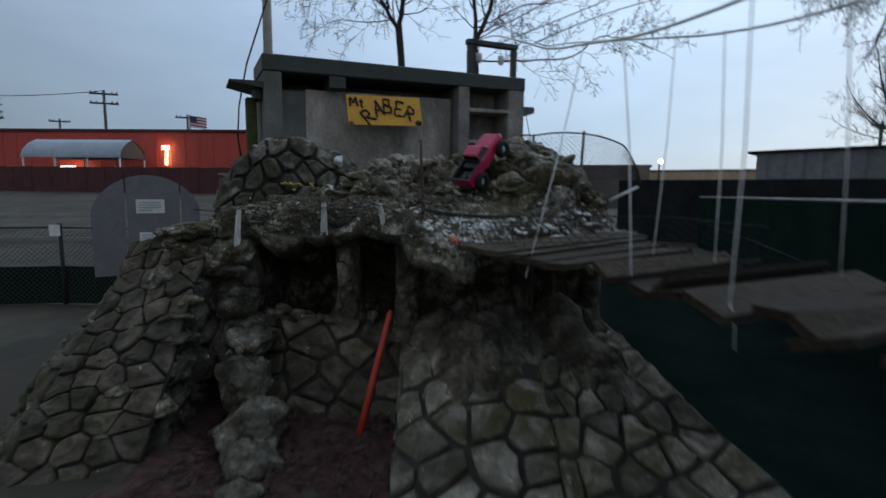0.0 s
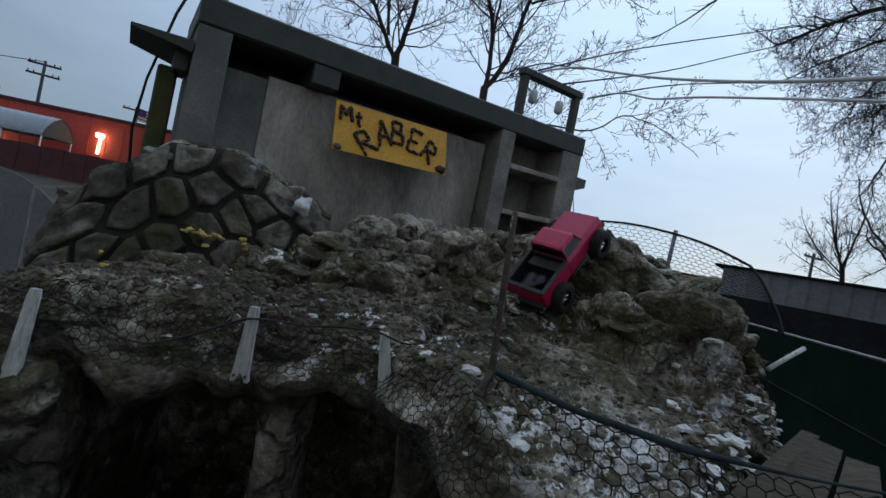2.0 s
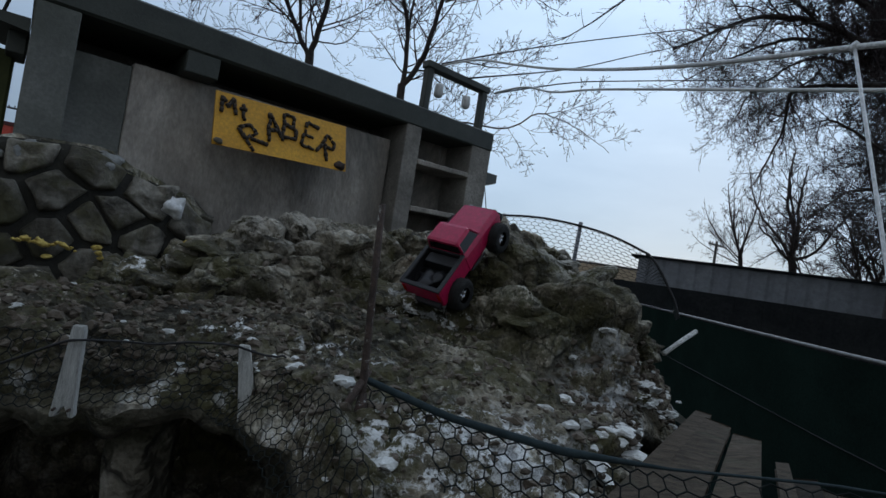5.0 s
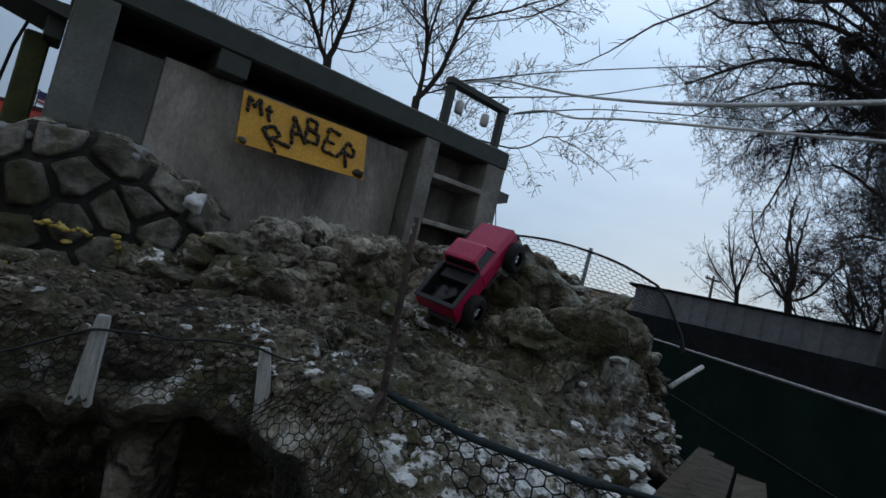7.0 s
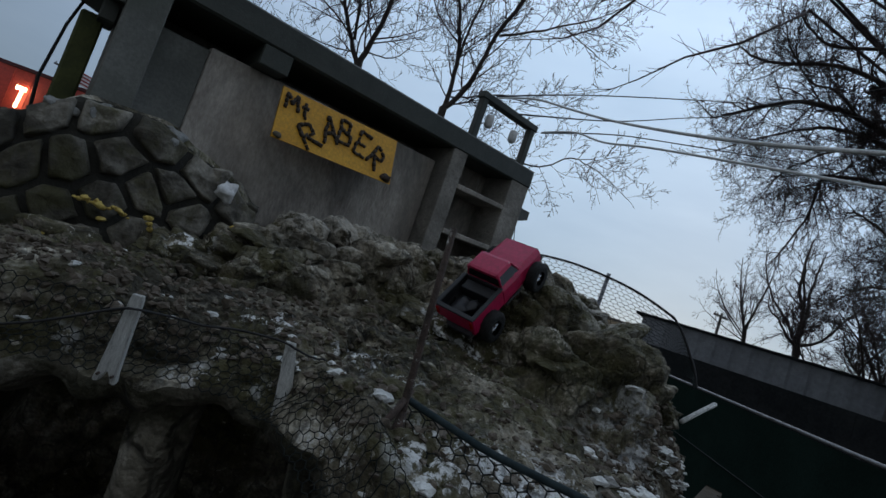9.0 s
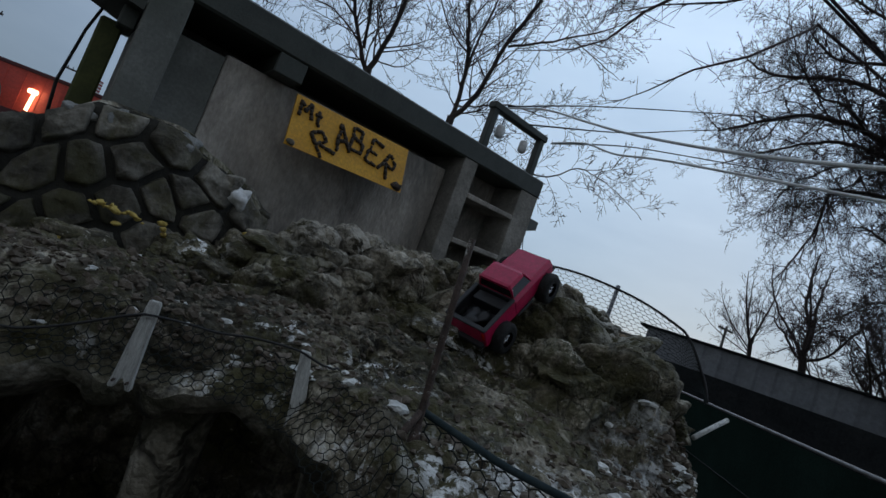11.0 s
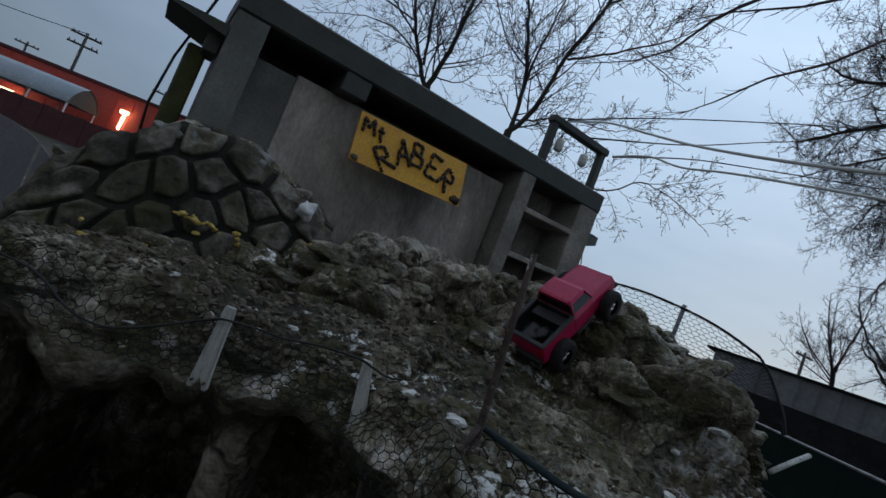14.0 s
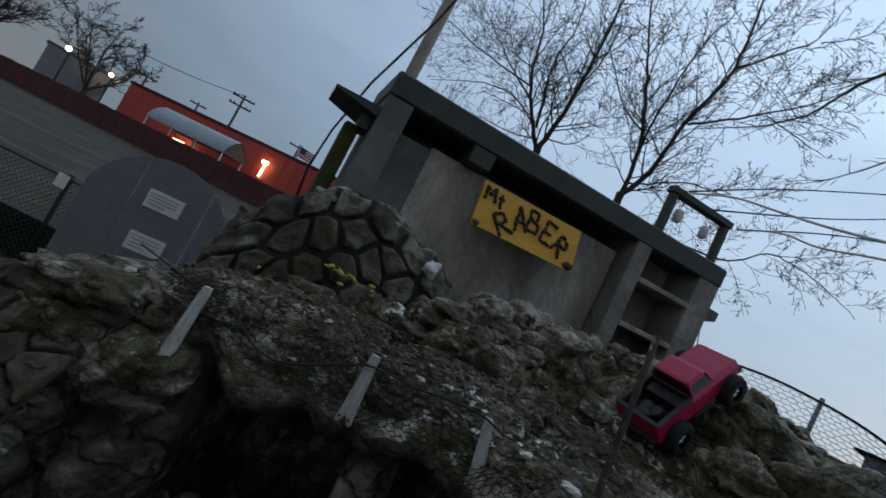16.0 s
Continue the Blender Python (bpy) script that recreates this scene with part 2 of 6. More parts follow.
def box(bm, lo, hi, bevel=0.0, m=None):
    """A box between two corners, into bm; bevel rounds its edges."""
    r = bmesh.ops.create_cube(bm, size=1.0)
    vs = r["verts"]
    for v in vs:
        v.co = Vector([lo[k] + (v.co[k] + 0.5) * (hi[k] - lo[k]) for k in range(3)])
    if bevel:
        es = list({e for v in vs for e in v.link_edges})
        g = bmesh.ops.bevel(bm, geom=es, offset=bevel, segments=1, affect="EDGES", clamp_overlap=True)
        vs = list({v for f in g["faces"] for v in f.verts} | {v for v in vs if v.is_valid})
    if m is not None:
        bmesh.ops.transform(bm, matrix=m, verts=[v for v in vs if v.is_valid])
    return vs


def tube(points, radii, sides=6, verts=None, faces=None, caps=True):
    """A tube along points, appended to verts and faces."""
    verts = [] if verts is None else verts
    faces = [] if faces is None else faces
    n, base = len(points), len(verts)
    pts = [Vector(p) for p in points]
    up = Vector((0.13, 0.31, 0.94))
    for k, p in enumerate(pts):
        d = (pts[min(k + 1, n - 1)] - pts[max(k - 1, 0)])
        if d.length < 1e-9:
            d = Vector((0, 0, 1))
        d.normalize()
        a = d.cross(up)
        if a.length < 1e-3:
            a = d.cross(Vector((1, 0, 0)))
        a.normalize()
        b = d.cross(a)
        r = radii[k] if isinstance(radii, (list, tuple)) else radii
        for q in range(sides):
            w = 2 * math.pi * q / sides
            v = p + (a * math.cos(w) + b * math.sin(w)) * r
            verts.append((v.x, v.y, v.z))
    for k in range(n - 1):
        for q in range(sides):
            a0, a1 = base + k * sides + q, base + k * sides + (q + 1) % sides
            faces.append((a0, a1, a1 + sides, a0 + sides))
    if caps:
        faces.append(tuple(base + q for q in reversed(range(sides))))
        faces.append(tuple(base + (n - 1) * sides + q for q in range(sides)))
    return verts, faces


def lerp(x, table):
    """Smooth value between the rows (x, value) of a short table."""
    if x <= table[0][0]:
        return table[0][1]
    for (a, p), (b, q) in zip(table, table[1:]):
        if x <= b:
            u = (x - a) / (b - a)
            u = u * u * (3 - 2 * u)
            return p + (q - p) * u
    return table[-1][1]


def spline(pts, n):
    """A smooth line through pts, n steps between two of them."""
    pts = [Vector(p) for p in pts]
    out = []
    for k in range(len(pts) - 1):
        p0, p1, p2, p3 = pts[max(k - 1, 0)], pts[k], pts[k + 1], pts[min(k + 2, len(pts) - 1)]
        for q in range(n):
            t = q / n
            out.append(0.5 * ((2 * p1) + (p2 - p0) * t + (2 * p0 - 5 * p1 + 4 * p2 - p3) * t * t + (3 * p1 - p0 - 3 * p2 + p3) * t ** 3))
    return out + [pts[-1]]


def lumps(p, size, seed=0.0):
    """Rounded blocks of about that size with narrow cracks between them; each stands out by an amount of its own."""
    f = 1.4 / size
    q = p + Vector((seed, 0, 0))
    q = q + 0.28 * size * Vector((noise.noise(q * f), noise.noise(q * f + Vector((0, 0, 9.7))), noise.noise(q * f + Vector((0, 17.0, 0)))))
    d, c = noise.voronoi(q / size)
    e = min(1.0, (d[1] - d[0]) * 2.4)
    return 1 - (1 - e) ** 2.5 - 0.75 + 0.4 * noise.cell(c[0] * 37.0) * e


# ---- ground ----
def ground_z(x, y):
    far = max(0.0, y - 9) / 29
    west = max(0.0, min(1.0, (6 - x) / 12))
    return -0.6 + west * 1.75 * min(1.0, far) ** 1.1


verts, faces = [], []
xs = [-900, -300, -120] + [-80 + 2.0 * k for k in range(36)] + [-8 + 0.5 * k for k in range(36)] + [12, 16, 22, 30, 45, 70, 120, 300, 900]
ys = [-700, -200, -60, -20, -8, -4] + [-2 + 0.5 * k for k in range(30)] + [14 + 2.5 * k for k in range(14)] + [55, 70, 100, 160, 300, 800, 1500]
for y in ys:
    for x in xs:
        near = math.exp(-((x / 12) ** 2 + ((y - 4) / 12) ** 2))
        verts.append((x, y, ground_z(x, y) + 0.05 * near * noise.noise((x * 0.9, y * 0.9, 0.3)) + 0.02 * noise.noise((x * 0.31, y * 0.31, 4.0))))
nx = len(xs)
for b in range(len(ys) - 1):
    for a in range(nx - 1):
        k = b * nx + a
        faces.append((k, k + 1, k + nx + 1, k + nx))
tagged(raw("ground", verts, faces, GROUND), "trodden bare earth and thin winter grass", "ground", kind="structure")

# ---- the stucco back wall, in its own axes: s along it, z up, n out of it ----
WALL_AT, WALL_D, WALL_N = Vector((-1.116, 4.863, 0)), Vector((0.8660254, 0.5, 0)), Vector((0.5, -0.8660254, 0))
RISE = 0.04


def on_wall(s, n, z):
    return WALL_AT + WALL_D * s + WALL_N * n + Vector((0, 0, z + RISE * s))


def wall_box(bm, s0, s1, n0, n1, z0, z1, bevel=0.006):
    vs = box(bm, (s0, n0, z0), (s1, n1, z1), bevel)
    for v in {v for v in vs if v.is_valid}:
        v.co = on_wall(v.co.x, v.co.y, v.co.z)


bm = bmesh.new()
wall_box(bm, -0.75, 2.17, -0.62, -0.50, -0.7, 2.30)
wall = tagged(part("wall_north", bm, CONCRETE), "weathered grey stucco wall with recessed panels", "wall", kind="structure")
for name, box_ in (("pilaster", (-0.76, -0.60, -0.5, 0.0, -0.7, 2.19)), ("pilaster", (1.285, 1.425, -0.5, 0.0, -0.7, 2.2)),
                   ("pilaster", (1.955, 2.18, -0.5, 0.0, -0.7, 2.2)), ("panel", (-0.36, 1.262, -0.27, -0.14, -0.7, 2.075)), ("bay", (-0.60, -0.3615, -0.30, -0.1445, -0.7, 2.055)),
                   ("panel", (1.425, 1.955, -0.36, -0.30, -0.7, 2.2))):
    bm = bmesh.new()
    wall_box(bm, *box_, bevel=0.005)
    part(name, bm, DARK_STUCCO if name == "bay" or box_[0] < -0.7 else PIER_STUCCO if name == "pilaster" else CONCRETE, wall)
bm = bmesh.new()
wall_box(bm, -0.77, 2.19, -0.63, 0.008, 2.19, 2.345, 0.012)
part("lintel", bm, TRIM, wall, "dark green painted top beam")
bm = bmesh.new()
wall_box(bm, -0.16, 0.005, -0.5, 0.004, 2.075, 2.19)
part("bracket", bm, TRIM, wall)
for z0, z1 in ((1.925, 1.965), (1.575, 1.615)):
    bm = bmesh.new()
    wall_box(bm, 1.425, 1.955, -0.30, 0.004, z0, z1)
    part("shelf", bm, CONCRETE, wall)

# ---- the rock deck, the mound and the hollow below ----
MOSSROCK = material("mossy_render", [(0.30, (0.036, 0.031, 0.021)), (0.46, (0.100, 0.089, 0.065)), (0.60, (0.20, 0.18, 0.142)), (0.73, (0.38, 0.35, 0.30))],
                    scale=4.5, fine=30, rough=0.92, bump=1.3, pits=22.0, cracks=((4.0, 0.08),), spots=((0.026, 0.024, 0.011), 3.5, 0.46, 0.60), patch=((0.5, 0.5, 0.47), 9.0, 0.67, 0.69))
FRONT = [(-2.35, 3.66), (-1.7, 3.53), (-0.95, 3.58), (-0.58, 3.54), (-0.42, 3.33), (-0.22, 2.98), (0.05, 2.84), (0.3, 3.04), (0.6, 3.40), (1.1, 3.87), (1.7, 4.42), (2.15, 4.9)]
FOOT_Y = [(-2.3, 4.1), (-1.3, 3.85), (-0.9, 3.98), (-0.5, 4.12), (0.0, 4.2), (0.24, 4.12), (0.42, 3.92), (0.6, 3.84), (0.85, 3.68), (1.1, 3.85), (1.4, 4.2), (2.1, 4.85)]
CREST_Y = [(-2.3, 4.6), (-1.3, 4.65), (-0.9, 4.5), (-0.6, 4.52), (0.1, 4.7), (0.32, 4.62), (0.5, 4.28), (0.87, 4.34), (1.1, 4.36), (1.4, 4.6), (2.1, 5.0)]
CREST_Z = [(-2.3, 0.76), (-1.8, 0.93), (-1.35, 1.0), (-1.0, 1.2), (-0.7, 1.36), (-0.4, 1.40), (0.1, 1.43), (0.32, 1.42), (0.5, 1.42), (0.87, 1.39), (1.06, 1.28), (1.2, 1.02), (1.42, 0.76), (2.15, 0.55)]


def deck_base(x, y):
    z = 0.93 + 0.06 * (y - 3.6)
    z -= 0.30 * max(0.0, 3.3 - y)
    z -= 0.19 * max(0.0, x - 0.2)
    z -= 0.22 * max(0.0, -1.6 - x) + 0.20 * max(0.0, -1.75 - x)
    return z


def deck_up(x, y):
    """The smooth form of the shelf and mound, and how far up the mound it is (0 to 1)."""
    base = deck_base(x, y)
    cy, cz, foot = lerp(x, CREST_Y), lerp(x, CREST_Z), lerp(x, FOOT_Y)
    u = max(0.0, min(1.0, (y - foot) / (cy - foot)))
    up = math.sin(u * math.pi / 2) ** 0.85
    drop = max(0.0, 1 - (y - lerp(x, FRONT)) / 0.17)
    lip = 0.05 * max(0.0, min(1.0, (y - foot + 0.5) / 0.5))
    rear = lerp(x, [(0.2, -0.1), (0.5, 0.32), (1.05, 0.32), (1.3, -0.1)]) * max(0.0, min(0.42, y - cy))
    wave = noise.noise((x * 2.2, y * 1.5, 8.0))
    there = max(0.0, 1 - ((x + 0.12) / 0.6) ** 2) * max(0.0, 1 - ((y - foot + 0.1) / 0.36) ** 2)
    lip += 0.075 * there * (abs(math.sin(math.pi * (y + 0.22 * x + 0.10 * wave) / 0.15)) ** 0.6 - 0.5)
    return base + lip + (cz - base - lip) * up - lerp(x, [(-1.55, 0.10), (-1.3, 0.17), (-1.05, 0.15), (-0.8, 0.10)]) * drop * drop + rear, up


def craggy(p, rough):
    """How far the rock stands out at a place: boulders, ledges, stones and pitting."""
    q = Vector((p.x * 0.66, p.y * 0.95, p.z * 1.5))
    d = 0.16 * rough * lumps(q, 0.33) + 0.040 * (0.2 + 0.8 * rough) * lumps(q, 0.14, 3.0) + 0.013 * lumps(p, 0.055, 7.0)
    d += 0.05 * rough * noise.fractal(p * 1.9, 1.0, 2.0, 4) + 0.008 * noise.fractal(p * 11, 0.9, 2.1, 4)
    d -= 0.030 * rough * abs(noise.noise(Vector((p.x * 0.9, p.y * 2.0, p.z * 8.0))))
    return d


def deck_z(x, y):
    z, up = deck_up(x, y)
    return z + craggy(Vector((x, y, z)), 0.25 + 0.75 * up)


verts, faces = [], []
NX, NY = 460, 260
for a in range(NX + 1):
    x = -2.35 + 3.9 * a / NX
    yf = lerp(x, FRONT) + 0.045 * noise.noise((x * 4, 0, 2.0)) + 0.014 * noise.noise((x * 11, 0, 5.0))
    yb = max(yf + 0.4, WALL_AT.y + (x - WALL_AT.x) * 0.577 + 0.1)
    thick = lerp(x, [(-1.6, 0.13), (-1.3, 0.19), (-0.95, 0.16), (-0.7, 0.13)]) + 0.035 * noise.noise((x * 3.1, 4.0, 0)) + 0.008 * noise.noise((x * 11, 4.0, 0))
    zf = deck_up(x, yf)[0]
    for y, z in ((yb, zf - thick - 0.05), (yf + 0.5, zf - thick - 0.04), (yf + 0.14, zf - thick), (yf + 0.05, zf - thick + 0.02), (yf + 0.0, zf - thick * 0.78),
                 (yf - 0.025, zf - thick * 0.55), (yf - 0.03, zf - thick * 0.34), (yf - 0.018, zf - 0.02)):
        j = craggy(Vector((x, y, z)), 0.4) * 0.5
        verts.append((x, y - j, z + j * 0.4))
    for b in range(NY + 1):
        u = (b / NY) ** 1.2
        y = yf + (yb - yf) * u
        z, up = deck_up(x, y)
        zx, zy = (deck_up(x + 0.02, y)[0] - z) / 0.02, (deck_up(x, y + 0.02)[0] - z) / 0.02
        n = Vector((-zx, -zy, 1)).normalized()
        p = Vector((x, y, z))
        p += n * craggy(p, 0.25 + 0.75 * up)
        verts.append((p.x, p.y, p.z))
row = NY + 9
for a in range(NX):
    for b in range(row - 1):
        k = a * row + b
        faces.append((k, k + 1, k + row + 1, k + row))
faces.append(tuple(range(row)))
faces.append(tuple(NX * row + k for k in reversed(range(row))))
deck = tagged(raw("rock_mound", verts, faces, ROCK), "mossy grey sculpted rock shelf and boulder mound with white chips", "rock", kind="structure")

deck.data.materials.append(MOSSROCK)
for poly in deck.data.polygons:
    if len(poly.vertices) == 4 and min(poly.vertices) % row < 6:
        poly.material_index = 1

ICO = {}


def boulder_mesh(level):
    if level not in ICO:
        bm = bmesh.new()
        bmesh.ops.create_icosphere(bm, subdivisions=level, radius=1)
        bm.verts.ensure_lookup_table()
        ICO[level] = ([v.co.copy() for v in bm.verts], [tuple(v.index for v in f.verts) for f in bm.faces])
        bm.free()
    return ICO[level]


def boulder(at, size, seed, level=3, flat=0.7, crag=0.35):
    """A knobbly rock: verts and faces."""
    base, fs = boulder_mesh(level)
    rnd = random.Random(seed)
    turn = Euler((rnd.uniform(0, 6), rnd.uniform(0, 6), rnd.uniform(0, 6))).to_matrix()
    sx, sy = rnd.uniform(0.75, 1.3), rnd.uniform(0.75, 1.2)
    off = Vector((rnd.uniform(0, 50), rnd.uniform(0, 50), rnd.uniform(0, 50)))
    planes = [(Vector((rnd.gauss(0, 1), rnd.gauss(0, 1), rnd.gauss(0, 1))).normalized(), rnd.uniform(0.5, 0.85)) for _ in range(9)]
    vs = []
    for c in base:
        c = turn @ c
        for n, h in planes:
            over = c.dot(n) - h
            if over > 0:
                c = c - n * over
        r = 1 + crag * noise.noise(c * 1.3 + off) + crag * 0.45 * noise.noise(c * 3.3 + off) + crag * 0.22 * noise.noise(c * 8 + off)
        if level > 3:
            r += 0.13 * lumps(c + off, 0.9) + 0.05 * lumps(c + off, 0.35) + 0.03 * noise.fractal(c * 11 + off, 0.8, 2.1, 3)
        m = max(abs(c.x), abs(c.y), abs(c.z))
        c = c * (0.72 + 0.28 / (0.55 + 0.45 * m)) * r
        vs.append((at[0] + c.x * size * sx, at[1] + c.y * size * sy, at[2] + c.z * size * flat))
    return vs, fs


# boulders worked into the mound, closest along its crest and face
rnd = random.Random(77)
placed = []
while len(placed) < 30:
    x = rnd.uniform(-1.2, 1.25)
    y = rnd.uniform(lerp(x, FOOT_Y), lerp(x, CREST_Y) + 0.1)
    z, up = deck_up(x, y)
    if up < 0.12 or rnd.random() > 0.25 + up:
        continue
    r = rnd.choice((0.06, 0.09, 0.12, 0.16, 0.2)) * (0.7 + 0.5 * up)
    if any((x - px) ** 2 + (y - py) ** 2 < (0.62 * (r + pr)) ** 2 for px, py, pr in placed):
        continue
    if -0.05 < x < 0.55 and 4.0 < y < 4.6:
        continue
    placed.append((x, y, r))
    vs, fs = boulder((x, y, z - 0.5 * r), r, 300 + len(placed), 4, 0.62, 0.3)
    raw("boulder", vs, fs, ROCK, deck)
# the shoulder at the left end of the shelf
for k, (x, y, z, r) in enumerate(((-1.68, 3.52, 0.62, 0.2), (-1.98, 3.5, 0.52, 0.22), (-2.2, 3.75, 0.43, 0.26), (-1.72, 3.55, 0.35, 0.16), (-1.98, 3.45, 0.3, 0.24), (-1.8, 3.42, 0.56, 0.14),
                                  (-1.66, 3.5, 0.0, 0.24), (-2.05, 3.3, 0.42, 0.16), (-2.3, 3.6, 0.2, 0.3), (-2.0, 3.85, 0.54, 0.2), (-1.72, 3.7, 0.74, 0.14), (-2.25, 4.1, 0.42, 0.22), (-1.66, 3.5, 0.5, 0.15), (-1.62, 3.45, 0.27, 0.16),
                                  (-1.47, 3.33, 0.02, 0.18), (-1.42, 3.12, -0.22, 0.19), (-1.32, 2.92, -0.42, 0.2), (-1.2, 2.66, -0.52, 0.2), (-1.12, 2.42, -0.58, 0.16))):
    vs, fs = boulder((x, y, z), r, 500 + k, 4, 0.95, 0.22)
    raw("boulder", vs, fs, ROCK if z > 0.5 else MOSSROCK, deck)
# grit and small stones lying on the shelf
vs, fs = [], []
for k in range(3000):
    x = rnd.uniform(-2.1, 1.6)
    yf = lerp(x, FRONT)
    y = yf + 0.03 + rnd.random() ** 1.2 * max(0.15, lerp(x, FOOT_Y) + 0.08 - yf)
    z, up = deck_up(x, y)
    r = rnd.choice((0.004, 0.005, 0.006, 0.008, 0.010, 0.012, 0.015, 0.020))
    p = Vector((x, y, z))
    n = len(vs)
    v, f = boulder((x, y, z + craggy(p, 0.25 + 0.75 * up) + 0.25 * r), r, k, 1, 0.7, 0.9)
    vs += v
    fs += [tuple(q + n for q in t) for t in f]


GRIT = material("grit", [(0.25, (0.032, 0.024, 0.016)), (0.5, (0.085, 0.066, 0.048)), (0.75, (0.22, 0.185, 0.15))], scale=22, fine=120, rough=0.92, bump=0.4, spots=((0.62, 0.61, 0.58), 14, 0.655, 0.69))
tagged(raw("gravel", vs, fs, GRIT, smooth=False), "loose grey gravel and pale stone chips on the rock shelf", "gravel", kind="stuff")


CHIP = material("pale_painted_stone", [(0.3, (0.40, 0.40, 0.38)), (0.7, (0.76, 0.76, 0.74))], scale=16, fine=70, rough=0.85, bump=0.6, vary=0.25)
for k in range(120):
    x = rnd.uniform(-1.25, 1.75) if k % 3 else rnd.uniform(0.35, 1.6)
    y = lerp(x, FRONT) + (rnd.uniform(0.02, 0.16) if k % 3 != 1 else rnd.uniform(0.05, 0.55))
    z, up = deck_up(x, y)
    r = rnd.choice((0.010, 0.014, 0.018, 0.026)) * (1.35 if x > 0.4 else 1.0)
    vs, fs = boulder((x, y, z + craggy(Vector((x, y, z)), 0.25 + 0.75 * up) + 0.1 * r), r, 3000 + k, 2, 0.5, 0.9)
    raw("chip", vs, fs, CHIP, deck, smooth=False)


for k in range(18):
    x = 0.30 + 0.045 * k + rnd.uniform(-0.02, 0.02)
    y = lerp(x, FRONT) + rnd.uniform(0.01, 0.10)
    z, up = deck_up(x, y)
    vs, fs = boulder((x, y, z + craggy(Vector((x, y, z)), 0.25 + 0.75 * up) + 0.006), rnd.uniform(0.022, 0.042), 3300 + k, 2, 0.4, 0.7)
    raw("chip", vs, fs, CHIP, deck, smooth=False)


def rock_post(name, x, y, z0, z1, r, parent, mat=ROCK, sides=18, rings=16):
    vs, fs = [], []
    for k in range(rings + 1):
        z = z0 + (z1 - z0) * k / rings
        e = abs(k / rings - 0.5) * 2
        for q in range(sides):
            w = 2 * math.pi * q / sides
            rr = r * (0.85 + 0.6 * e ** 4 + 0.22 * noise.noise((math.cos(w) * 2 + x * 7, math.sin(w) * 2 + y * 5, z * 6)))
            vs.append((x + rr * math.cos(w), y + rr * math.sin(w), z))
    for k in range(rings):
        for q in range(sides):
            a, b = k * sides + q, k * sides + (q + 1) % sides
            fs.append((a, b, b + sides, a + sides))
    return raw(name, vs, fs, mat, parent)


for x, y, r, z0 in ((-0.835, 3.72, 0.108, 0.1), (-0.36, 3.5, 0.09, 0.0), (0.5, 3.55, 0.085, 0.0), (1.02, 3.6, 0.06, -0.3), (-1.63, 3.66, 0.14, -0.4)):
    rock_post("column", x, y, z0, 0.84 if x < 0.4 else 0.70, r, deck, MOSSROCK)

# hollow: back, sides and floor
bm = bmesh.new()
box(bm, (-2.2, 4.62, -0.9), (1.3, 4.8, 0.72))
hollow = tagged(part("wall_hollow", bm, ROCK), "dark rear wall of the hollow under the rock shelf", "wall", kind="structure")
for lo, hi in (((-2.3, 3.7, -0.7), (-1.62, 4.7, 0.78)), ((1.2, 4.4, -0.7), (1.34, 4.75, 0.6))):
    bm = bmesh.new()
    box(bm, lo, hi, 0.05)
    part("side", bm, ROCK, hollow)


# ---- flagstones set in dark joints, on any curved face ----
def clip(poly, p, d):
    out = []
    for k in range(len(poly)):
        a, b = poly[k - 1], poly[k]
        da, db = (a - p).dot(d), (b - p).dot(d)
        if da <= 0:
            out.append(a)
        if (da < 0) != (db < 0) and abs(da - db) > 1e-9:
            out.append(a + (b - a) * (da / (da - db)))
    return out


